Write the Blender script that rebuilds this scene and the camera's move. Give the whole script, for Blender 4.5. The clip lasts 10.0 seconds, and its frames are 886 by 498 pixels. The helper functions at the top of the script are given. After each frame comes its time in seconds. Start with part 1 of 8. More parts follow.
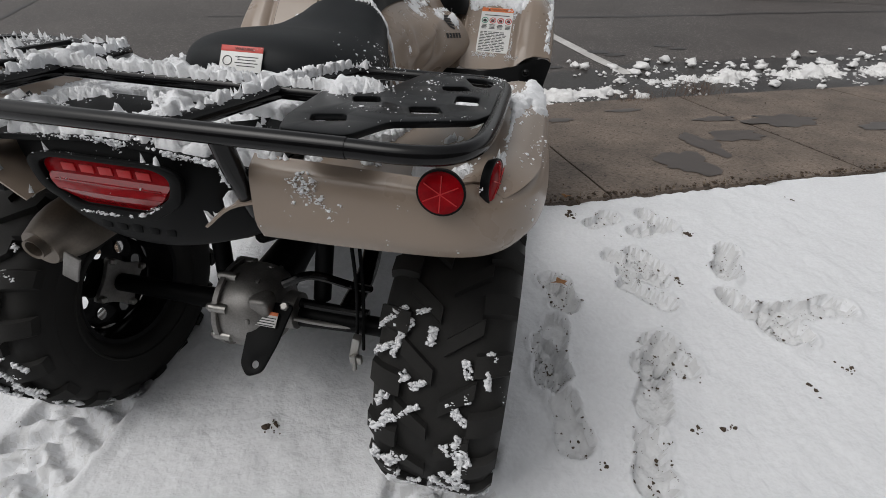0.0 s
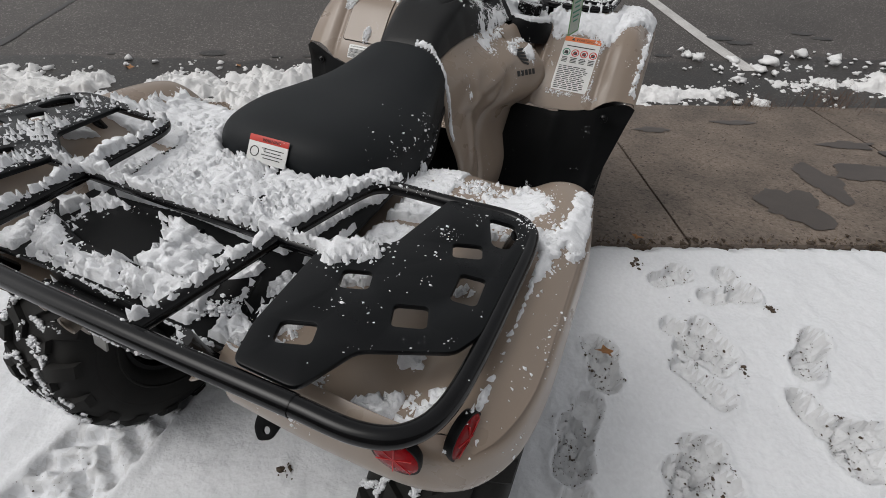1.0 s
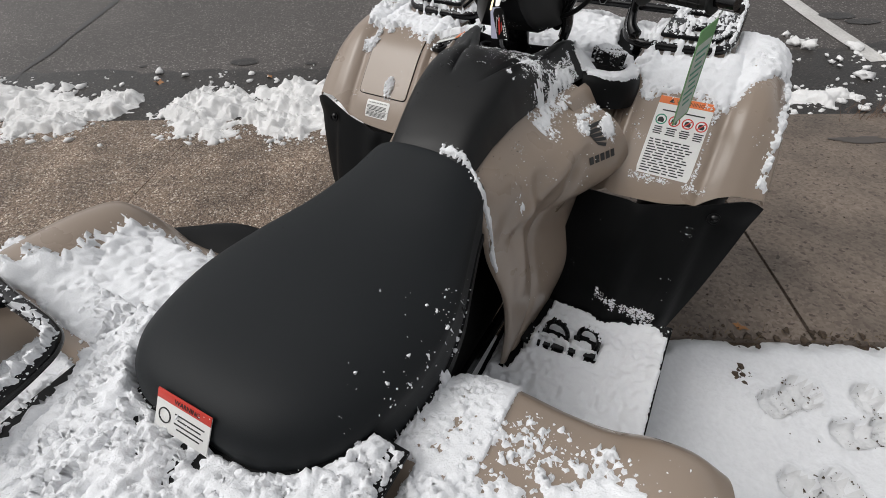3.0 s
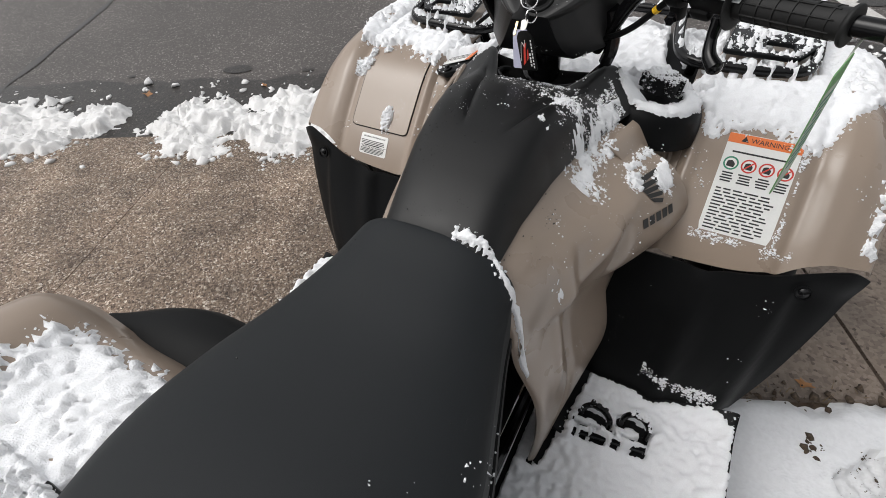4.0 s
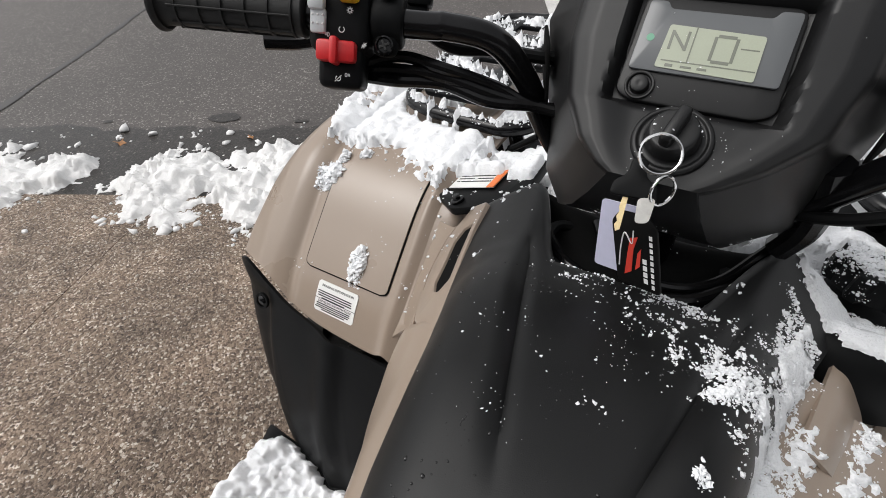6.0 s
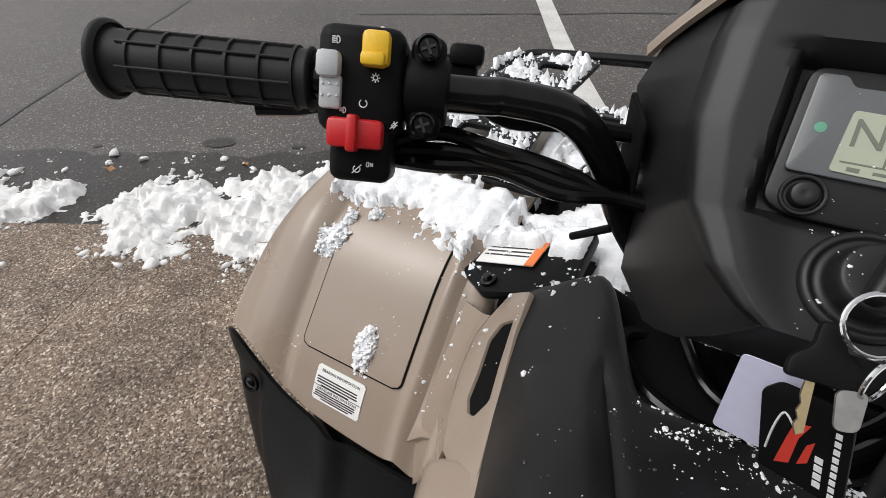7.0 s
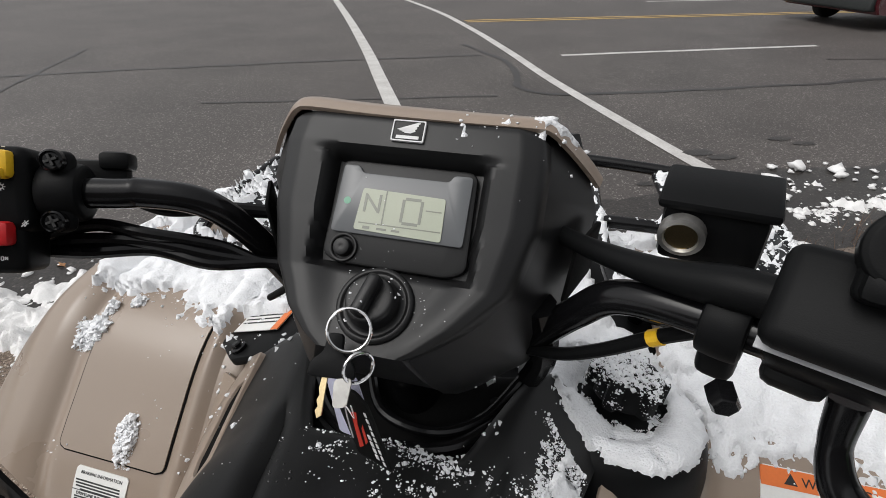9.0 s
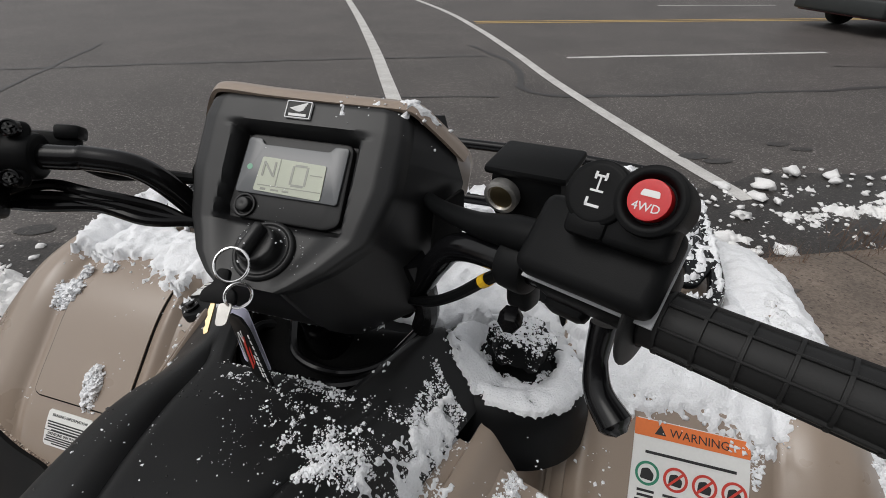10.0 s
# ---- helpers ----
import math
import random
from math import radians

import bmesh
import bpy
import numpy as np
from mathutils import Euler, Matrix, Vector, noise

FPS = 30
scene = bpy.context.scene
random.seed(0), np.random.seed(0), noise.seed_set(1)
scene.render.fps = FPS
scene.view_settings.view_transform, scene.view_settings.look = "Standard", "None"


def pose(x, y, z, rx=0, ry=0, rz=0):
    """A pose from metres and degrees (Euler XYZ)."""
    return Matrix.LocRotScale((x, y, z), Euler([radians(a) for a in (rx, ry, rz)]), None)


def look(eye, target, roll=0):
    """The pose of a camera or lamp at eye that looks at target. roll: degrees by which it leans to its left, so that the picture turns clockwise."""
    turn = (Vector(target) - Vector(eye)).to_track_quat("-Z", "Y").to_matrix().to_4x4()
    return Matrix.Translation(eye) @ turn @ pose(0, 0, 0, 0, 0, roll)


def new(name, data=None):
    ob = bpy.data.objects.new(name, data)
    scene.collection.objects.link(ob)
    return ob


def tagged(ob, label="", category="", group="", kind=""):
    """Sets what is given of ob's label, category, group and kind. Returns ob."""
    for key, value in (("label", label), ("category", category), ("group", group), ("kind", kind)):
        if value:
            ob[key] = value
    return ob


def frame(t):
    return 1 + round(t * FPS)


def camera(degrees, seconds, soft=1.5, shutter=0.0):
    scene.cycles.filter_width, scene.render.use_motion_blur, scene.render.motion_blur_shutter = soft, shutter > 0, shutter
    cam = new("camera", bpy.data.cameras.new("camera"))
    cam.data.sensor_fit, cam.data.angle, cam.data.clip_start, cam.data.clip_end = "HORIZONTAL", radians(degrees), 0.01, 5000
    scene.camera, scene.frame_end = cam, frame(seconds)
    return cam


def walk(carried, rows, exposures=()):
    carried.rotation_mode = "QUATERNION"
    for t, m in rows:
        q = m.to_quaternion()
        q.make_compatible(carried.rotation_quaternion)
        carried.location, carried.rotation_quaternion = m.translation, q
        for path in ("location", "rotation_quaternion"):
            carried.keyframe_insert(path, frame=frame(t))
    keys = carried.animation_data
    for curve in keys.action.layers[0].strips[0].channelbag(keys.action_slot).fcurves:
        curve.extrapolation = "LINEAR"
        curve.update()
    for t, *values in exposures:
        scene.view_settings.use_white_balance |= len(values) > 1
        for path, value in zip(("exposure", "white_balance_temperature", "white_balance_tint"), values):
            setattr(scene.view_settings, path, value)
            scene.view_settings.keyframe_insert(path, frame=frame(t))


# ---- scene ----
cam = camera(87.2, 10.0, soft=0.9)
# length of the path, first eye (origin on the ground under the rear axle), its tilt, lean and turn
METRES, EYE, TILT, LEAN, TURN = 2.32, (0.573, -0.80, 1.14), -37.5, -1.7, 11.5
ROWS = [
    (0.0, 0.0, 0.0, 0.0, 0.0, 0.0, -0.0),
    (0.5, 0.0282, 0.0279, 0.0889, 4.58, -3.5, -3.86),
    (1.0, 0.0387, 0.0403, 0.1418, 9.88, -6.41, -7.05),
    (1.5, 0.0692, 0.0488, 0.1842, 13.75, -8.24, -8.74),
    (2.0, 0.0588, 0.0921, 0.2161, 14.94, -9.0, -8.47),
    (2.5, 0.0287, 0.157, 0.2588, 15.69, -9.86, -7.54),
    (4.0, -0.0394, 0.3223, 0.3558, 17.17, -11.83, -5.22),
    (4.5, -0.0487, 0.3603, 0.3628, 17.14, -11.33, -5.32),
    (5.0, -0.0634, 0.4235, 0.397, 17.33, -10.61, -5.71),
    (5.5, -0.0815, 0.4783, 0.4202, 17.69, -9.44, -6.34),
    (6.0, -0.1065, 0.5153, 0.4435, 18.17, -8.13, -6.99),
    (7.5, -0.1444, 0.5673, 0.4748, 16.65, -4.21, -7.24),
    (8.0, -0.1206, 0.5634, 0.4798, 13.22, -1.48, -5.8),
    (8.5, -0.0976, 0.5547, 0.4784, 7.93, 1.65, -3.08),
    (9.0, -0.0619, 0.5378, 0.4707, 3.27, 3.83, -0.44),
    (9.5, -0.037, 0.5236, 0.4629, 2.47, 4.26, -0.12),
    (10.0, -0.015, 0.5133, 0.4554, 4.23, 3.88, -1.94),
]
walk(cam, [(t, pose(*EYE, TILT, LEAN, TURN) @ pose(METRES * x, METRES * y, METRES * z, 90 + pitch, roll, yaw))
           for t, x, y, z, yaw, pitch, roll in ROWS],
     [(0.0, -0.25), (1.0, -0.22), (2.0, -0.16), (3.0, 0.05), (4.0, 0.30), (6.0, 0.39), (7.5, 0.34), (8.5, 0.27), (9.2, 0.15), (10.0, -0.04)])

# ---------------------------------------------------------------- light
SUN_EL, SUN_AZ = 58.0, -125.0
world = bpy.data.worlds.new("overcast_sky")
scene.world = world
world.use_nodes = True
wn = world.node_tree
sky = wn.nodes.new("ShaderNodeTexSky")
sky.sky_type = "NISHITA"
sky.sun_disc = False
sky.sun_elevation, sky.sun_rotation = radians(SUN_EL), radians(SUN_AZ)
sky.air_density, sky.dust_density, sky.ozone_density = 1.0, 4.0, 1.0
grey = wn.nodes.new("ShaderNodeHueSaturation")
grey.inputs["Saturation"].default_value = 0.10
wn.links.new(sky.outputs[0], grey.inputs["Color"])
wn.links.new(grey.outputs[0], wn.nodes["Background"].inputs["Color"])
wn.nodes["Background"].inputs["Strength"].default_value = 0.155
sun = new("sun", bpy.data.lights.new("sun", "SUN"))
sun.data.energy, sun.data.angle, sun.data.color = 0.55, radians(40), (1.0, 0.96, 0.91)
_d = Vector((math.sin(radians(SUN_AZ)) * math.cos(radians(SUN_EL)), math.cos(radians(SUN_AZ)) * math.cos(radians(SUN_EL)), math.sin(radians(SUN_EL))))
sun.matrix_world = look(_d * 20, (0, 0, 0))
scene.view_settings.exposure = 0.0


# ---------------------------------------------------------------- materials
def material(name, base, rough=0.5, metal=0.0, grain=0.0, scale=200.0, blotch=0.0, bscale=8.0, bump=0.0, bdist=0.001,
             coat=0.0, second=None, spec=0.5, emit=None, rvar=0.0, rnd=0.0):
    """A principled material: colour varied by fine grain and by broad blotches towards `second`, with fine relief."""
    m = bpy.data.materials.new(name)
    m.use_nodes = True
    nt = m.node_tree
    n, ln = nt.nodes, nt.links
    p = n["Principled BSDF"]
    p.inputs["Metallic"].default_value = metal
    p.inputs["Roughness"].default_value = rough
    p.inputs["Coat Weight"].default_value = coat
    p.inputs["Coat Roughness"].default_value = 0.12
    p.inputs["Specular IOR Level"].default_value = spec
    tc = n.new("ShaderNodeTexCoord")
    col = n.new("ShaderNodeRGB")
    col.outputs[0].default_value = (*base, 1)
    out = col.outputs[0]
    if blotch:
        nz = n.new("ShaderNodeTexNoise")
        nz.inputs["Scale"].default_value, nz.inputs["Detail"].default_value = bscale, 6
        ln.new(tc.outputs["Object"], nz.inputs["Vector"])
        rp = n.new("ShaderNodeMapRange")
        rp.inputs["From Min"].default_value, rp.inputs["From Max"].default_value = 0.35, 0.7
        rp.inputs["To Max"].default_value = blotch
        ln.new(nz.outputs["Fac"], rp.inputs["Value"])
        mx = n.new("ShaderNodeMix")
        mx.data_type = "RGBA"
        for s in mx.inputs:
            if s.name == "A" and s.type == "RGBA":
                ln.new(out, s)
            if s.name == "B" and s.type == "RGBA":
                s.default_value = (*(second or tuple(c * 0.6 for c in base)), 1)
        ln.new(rp.outputs[0], mx.inputs[0])
        out = [o for o in mx.outputs if o.type == "RGBA"][0]
        if rvar:
            ra = n.new("ShaderNodeMapRange")
            ra.inputs["To Min"].default_value, ra.inputs["To Max"].default_value = rough - rvar, rough + rvar
            ln.new(nz.outputs["Fac"], ra.inputs["Value"])
            ln.new(ra.outputs[0], p.inputs["Roughness"])
    if grain or bump:
        fine = n.new("ShaderNodeTexNoise")
        fine.inputs["Scale"].default_value, fine.inputs["Detail"].default_value = scale, 4
        ln.new(tc.outputs["Object"], fine.inputs["Vector"])
    if grain or rnd:
        hs = n.new("ShaderNodeHueSaturation")
        ln.new(out, hs.inputs["Color"])
        if grain:
            gr = n.new("ShaderNodeMapRange")
            gr.inputs["From Min"].default_value, gr.inputs["From Max"].default_value = 0.25, 0.75
            gr.inputs["To Min"].default_value, gr.inputs["To Max"].default_value = 1 - grain, 1 + grain
            ln.new(fine.outputs["Fac"], gr.inputs["Value"])
            ln.new(gr.outputs[0], hs.inputs["Value"])
        out = hs.outputs[0]
    ln.new(out, p.inputs["Base Color"])
    if bump:
        b = n.new("ShaderNodeBump")
        b.inputs["Strength"].default_value, b.inputs["Distance"].default_value = bump, bdist
        ln.new(fine.outputs["Fac"], b.inputs["Height"])
        ln.new(b.outputs[0], p.inputs["Normal"])
    if emit:
        p.inputs["Emission Color"].default_value = (*base, 1)
        p.inputs["Emission Strength"].default_value = emit
    return m


def speckled(name, tones, scale, rough, bump, bdist, blotch=0.25, bscale=1.2, wet=None, pebbles=0.0):
    """A pebbled surface: cells of a few tones over broad stains."""
    m = bpy.data.materials.new(name)
    m.use_nodes = True
    n, ln = m.node_tree.nodes, m.node_tree.links
    p = n["Principled BSDF"]
    tc = n.new("ShaderNodeTexCoord")
    vo = n.new("ShaderNodeTexVoronoi")
    vo.inputs["Scale"].default_value = scale
    wob = n.new("ShaderNodeTexNoise")
    wob.inputs["Scale"].default_value, wob.inputs["Detail"].default_value = scale * 0.7, 3
    ln.new(tc.outputs["Object"], wob.inputs["Vector"])
    ad = n.new("ShaderNodeMix")
    ad.data_type = "VECTOR"
    vec = {s.identifier: s for s in ad.inputs}
    ad.inputs[0].default_value = 0.012
    ln.new(tc.outputs["Object"], vec["A_Vector"])
    ln.new(wob.outputs["Color"], vec["B_Vector"])
    ln.new([o for o in ad.outputs if o.type == "VECTOR"][0], vo.inputs["Vector"])
    sep = n.new("ShaderNodeSeparateColor")
    ln.new(vo.outputs["Color"], sep.inputs[0])
    cr = n.new("ShaderNodeValToRGB")
    cr.color_ramp.interpolation = "LINEAR"
    for i, (pos, c) in enumerate(tones):
        e = cr.color_ramp.elements[i] if i < 2 else cr.color_ramp.elements.new(pos)
        e.position, e.color = pos, (*c, 1)
    ln.new(sep.outputs[0], cr.inputs[0])
    tone = cr.outputs[0]
    if pebbles:          # larger stones here and there among the fine ones
        v2 = n.new("ShaderNodeTexVoronoi")
        v2.inputs["Scale"].default_value = scale * 0.42
        ln.new([o for o in ad.outputs if o.type == "VECTOR"][0], v2.inputs["Vector"])
        s2 = n.new("ShaderNodeSeparateColor")
        ln.new(v2.outputs["Color"], s2.inputs[0])
        c2 = n.new("ShaderNodeValToRGB")
        for i, (pos, c) in enumerate(tones):
            e = c2.color_ramp.elements[i] if i < 2 else c2.color_ramp.elements.new(pos)
            e.position, e.color = pos, (*c, 1)
        ln.new(s2.outputs[0], c2.inputs[0])
        few = n.new("ShaderNodeMath")
        few.operation = "GREATER_THAN"
        few.inputs[1].default_value = 1 - pebbles
        ln.new(s2.outputs[1], few.inputs[0])
        near = n.new("ShaderNodeMath")
        near.operation = "LESS_THAN"
        near.inputs[1].default_value = 0.42
        ln.new(v2.outputs["Distance"], near.inputs[0])
        both = n.new("ShaderNodeMath")
        both.operation = "MULTIPLY"
        ln.new(few.outputs[0], both.inputs[0])
        ln.new(near.outputs[0], both.inputs[1])
        mix = n.new("ShaderNodeMix")
        mix.data_type = "RGBA"
        ln.new(both.outputs[0], mix.inputs[0])
        for sock in mix.inputs:
            if sock.type == "RGBA":
                ln.new(tone if sock.name == "A" else c2.outputs[0], sock)
        tone = [o for o in mix.outputs if o.type == "RGBA"][0]
    big = n.new("ShaderNodeTexNoise")
    big.inputs["Scale"].default_value, big.inputs["Detail"].default_value = bscale, 8
    ln.new(tc.outputs["Object"], big.inputs["Vector"])
    mr = n.new("ShaderNodeMapRange")
    mr.inputs["From Min"].default_value, mr.inputs["From Max"].default_value = 0.3, 0.7
    mr.inputs["To Min"].default_value, mr.inputs["To Max"].default_value = 1 - blotch, 1 + blotch
    ln.new(big.outputs["Fac"], mr.inputs["Value"])
    hs = n.new("ShaderNodeHueSaturation")
    ln.new(tone, hs.inputs["Color"])
    ln.new(mr.outputs[0], hs.inputs["Value"])
    ln.new(hs.outputs[0], p.inputs["Base Color"])
    p.inputs["Roughness"].default_value = rough
    if wet:
        wr = n.new("ShaderNodeMapRange")
        wr.inputs["To Min"].default_value, wr.inputs["To Max"].default_value = rough - wet, rough + wet
        ln.new(big.outputs["Fac"], wr.inputs["Value"])
        ln.new(wr.outputs[0], p.inputs["Roughness"])
    b = n.new("ShaderNodeBump")
    b.inputs["Strength"].default_value, b.inputs["Distance"].default_value = bump, bdist
    b.invert = True
    ln.new(vo.outputs["Distance"], b.inputs["Height"])
    ln.new(b.outputs[0], p.inputs["Normal"])
    return m


def snow_material(name, base=(0.83, 0.84, 0.86), rough=0.65, bump=0.6, bdist=0.006, scale=90.0):
    m = material(name, base, rough=rough, grain=0.05, scale=scale, blotch=0.5, bscale=5.0, second=tuple(c * 0.93 for c in base), bump=bump, bdist=bdist, spec=0.25)
    p = m.node_tree.nodes["Principled BSDF"]
    p.inputs["Subsurface Weight"].default_value = 0.0
    return m


TAN = material("tan_plastic", (0.275, 0.216, 0.170), rough=0.30, grain=0.03, scale=900, blotch=0.35, bscale=9, second=(0.255, 0.204, 0.162), bump=0.05, bdist=0.0006, coat=0.22, spec=0.42, rvar=0.10)
BLACK = material("black_moulded_plastic", (0.0048, 0.0051, 0.0054), rough=0.46, grain=0.12, scale=1400, blotch=0.4, bscale=10, second=(0.009, 0.009, 0.0095), bump=0.22, bdist=0.0004, rvar=0.10, spec=0.09)
POD = material("charcoal_pod_plastic", (0.0085, 0.0086, 0.0092), rough=0.42, grain=0.10, scale=1600, blotch=0.4, bscale=14, second=(0.014, 0.0138, 0.0134), bump=0.18, bdist=0.0003, rvar=0.10, spec=0.33)
VINYL = material("black_seat_vinyl", (0.0092, 0.0108, 0.0122), rough=0.58, grain=0.15, scale=1100, blotch=0.5, bscale=6, second=(0.013, 0.015, 0.017), bump=0.35, bdist=0.0005, rvar=0.07, spec=0.22)
GLOSS = material("black_powder_coat", (0.0035, 0.0035, 0.004), rough=0.17, grain=0.1, scale=700, blotch=0.5, bscale=12, second=(0.010, 0.010, 0.0105), bump=0.06, bdist=0.0004, coat=0.0, rvar=0.07, spec=0.28)
RACKP = material("black_rack_plastic", (0.005, 0.0055, 0.0062), rough=0.30, grain=0.12, scale=1000, blotch=0.6, bscale=9, second=(0.009, 0.010, 0.011), bump=0.12, bdist=0.0004, rvar=0.12, spec=0.17)
TANKM = material("wet_black_plastic", (0.0055, 0.0056, 0.0058), rough=0.46, grain=0.12, scale=1200, blotch=0.6, bscale=14, second=(0.011, 0.011, 0.0112), bump=0.2, bdist=0.0004, rvar=0.16, spec=0.28)
TAGBLACK = material("black_tag_plastic", (0.005, 0.005, 0.005), rough=0.5, spec=0.12, grain=0.1, scale=400)
RUBBER = material("tyre_rubber", (0.018, 0.0175, 0.017), rough=0.70, grain=0.2, scale=500, blotch=0.5, bscale=14, second=(0.026, 0.025, 0.023), bump=0.3, bdist=0.0008, spec=0.2)
GRIP = material("grip_rubber", (0.013, 0.013, 0.013), rough=0.58, grain=0.15, scale=900, blotch=0.3, bscale=20, bump=0.25, bdist=0.0004, spec=0.25)
STEEL = material("zinc_steel", (0.42, 0.41, 0.39), rough=0.38, metal=0.9, grain=0.1, scale=300, blotch=0.4, bscale=25, rvar=0.1)
CAST = material("cast_aluminium", (0.30, 0.29, 0.28), rough=0.46, metal=0.75, grain=0.15, scale=260, blotch=0.6, bscale=18, second=(0.16, 0.15, 0.14), bump=0.3, bdist=0.0008)
MUFFLER = material("muffler_steel", (0.20, 0.175, 0.15), rough=0.45, metal=0.8, grain=0.1, scale=220, blotch=0.6, bscale=16, second=(0.20, 0.165, 0.135))
CHROME = material("chrome_ring", (0.70, 0.70, 0.70), rough=0.12, metal=1.0)
BRASS = material("brass_key", (0.55, 0.44, 0.25), rough=0.3, metal=1.0, grain=0.1, scale=900)
REDLENS = material("red_lens", (0.30, 0.004, 0.008), rough=0.16, grain=0.15, scale=180, blotch=0.7, bscale=30, second=(0.12, 0.001, 0.003), bump=0.3, bdist=0.0015, coat=0.0, spec=0.07)
REDGLOSS = material("red_lens_gloss", (0.28, 0.006, 0.010), rough=0.09, grain=0.1, scale=180, blotch=0.5, bscale=40, second=(0.15, 0.002, 0.004), bump=0.15, bdist=0.0008, coat=0.35, spec=0.5)
REDBTN = material("red_button", (0.50, 0.010, 0.013), rough=0.42, grain=0.06, scale=500)
YELBTN = material("yellow_button", (0.78, 0.47, 0.02), rough=0.42, grain=0.06, scale=500)
GREYBTN = material("grey_button", (0.45, 0.46, 0.47), rough=0.45, grain=0.05, scale=500)
WHITE = material("label_white", (0.72, 0.72, 0.70), rough=0.4, grain=0.03, scale=300, blotch=0.2, bscale=40, second=(0.62, 0.61, 0.60))
MARK = material("white_marking", (0.70, 0.70, 0.70), rough=0.5)
ORANGE = material("label_orange", (0.72, 0.17, 0.035), rough=0.4, grain=0.04, scale=300)
REDINK = material("label_red", (0.55, 0.045, 0.03), rough=0.4, grain=0.04, scale=300)
GREENINK = material("label_green", (0.03, 0.22, 0.13), rough=0.45)
INK = material("label_ink", (0.016, 0.016, 0.016), rough=0.6)
LCD = material("lcd_glass", (0.36, 0.385, 0.30), rough=0.22, grain=0.03, scale=900, blotch=0.3, bscale=30, second=(0.30, 0.32, 0.255), coat=0.15, spec=0.3)
LCDFRAME = material("display_window", (0.105, 0.110, 0.116), rough=0.22, blotch=0.4, bscale=30, second=(0.115, 0.12, 0.125), coat=0.12, spec=0.3)
SEG = material("lcd_segment", (0.135, 0.145, 0.115), rough=0.25, coat=0.15)
NEUTRAL = material("neutral_lamp", (0.10, 0.30, 0.19), rough=0.3)
TAGGREEN = material("paper_tag_green", (0.13, 0.30, 0.11), rough=0.6, grain=0.06, scale=200)
TAGPALE = material("paper_tag_pale", (0.46, 0.50, 0.44), rough=0.6, grain=0.05, scale=200, blotch=0.3, bscale=30, second=(0.40, 0.45, 0.38))
LILAC = material("paper_tag_lilac", (0.55, 0.55, 0.70), rough=0.6, grain=0.03, scale=200)
# near-black for inner plastic, and for the shade in gaps and openings
DARKVOID = material("dark_plastic_and_void_shade", (0.008, 0.008, 0.008), rough=0.7, grain=0.1, scale=300, spec=0.02)
SNOW = snow_material("clumped_snow", bump=0.6, bdist=0.003, scale=420)
SNOWG = snow_material("ground_snow", base=(0.75, 0.76, 0.78), bump=0.55, bdist=0.006, scale=75)
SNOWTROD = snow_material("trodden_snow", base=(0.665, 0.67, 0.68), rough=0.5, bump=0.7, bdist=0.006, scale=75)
SNOWDIRTY = snow_material("street_snow", base=(0.77, 0.765, 0.76), bump=0.6, bdist=0.006, scale=150)
ASPHALT = speckled("asphalt", ((0.0, (0.044, 0.038, 0.035)), (0.55, (0.061, 0.053, 0.049)), (0.9, (0.085, 0.075, 0.069)), (0.985, (0.27, 0.25, 0.235))), 130, 0.62, 0.35, 0.002, blotch=0.20, bscale=0.9, pebbles=0.25)
WETASPHALT = speckled("wet_asphalt", ((0.0, (0.020, 0.018, 0.017)), (0.6, (0.030, 0.027, 0.025)), (0.95, (0.045, 0.04, 0.037)), (1.0, (0.12, 0.11, 0.10))), 110, 0.34, 0.3, 0.002, blotch=0.3, bscale=3.0, wet=0.12)
WETASPHALT.node_tree.nodes["Principled BSDF"].inputs["Specular IOR Level"].default_value = 0.18
AGGREGATE = speckled("exposed_aggregate", ((0.0, (0.050, 0.032, 0.022)), (0.45, (0.165, 0.117, 0.083)), (0.84, (0.270, 0.204, 0.153)), (0.985, (0.56, 0.50, 0.43))), 165, 0.75, 0.8, 0.005, blotch=0.42, bscale=3.5, pebbles=0.45)
CONCRETE = speckled("damp_concrete", ((0.0, (0.050, 0.037, 0.029)), (0.06, (0.112, 0.086, 0.068)), (0.5, (0.146, 0.115, 0.092)), (1.0, (0.178, 0.144, 0.117))), 95, 0.7, 0.35, 0.002, blotch=0.34, bscale=3.4, wet=0.12)
PEBBLE_PALE = material("pale_pebble", (0.50, 0.45, 0.39), rough=0.7, grain=0.3, scale=60, blotch=0.8, bscale=40, second=(0.34, 0.28, 0.23))
PEBBLE_BROWN = material("brown_pebble", (0.14, 0.092, 0.064), rough=0.7, grain=0.3, scale=60, blotch=0.9, bscale=30, second=(0.26, 0.20, 0.155))
WETCONC = material("wet_concrete", (0.060, 0.047, 0.039), rough=0.36, grain=0.2, scale=200, blotch=0.5, bscale=8)
PAINT = material("road_paint", (0.56, 0.55, 0.53), rough=0.6, grain=0.14, scale=60, blotch=0.8, bscale=5, second=(0.40, 0.385, 0.37), bump=0.3, bdist=0.002)
YPAINT = material("yellow_road_paint", (0.50, 0.33, 0.11), rough=0.6, grain=0.12, scale=60, blotch=0.6, bscale=5)
TAR = material("tar_seam", (0.022, 0.02, 0.02), rough=0.5, grain=0.2, scale=90, blotch=0.6, bscale=4, second=(0.040, 0.036, 0.034))
SOIL = material("soil_litter", (0.055, 0.036, 0.024), rough=0.9, grain=0.4, scale=120, blotch=0.7, bscale=20, second=(0.10, 0.075, 0.05), bump=0.8, bdist=0.006)
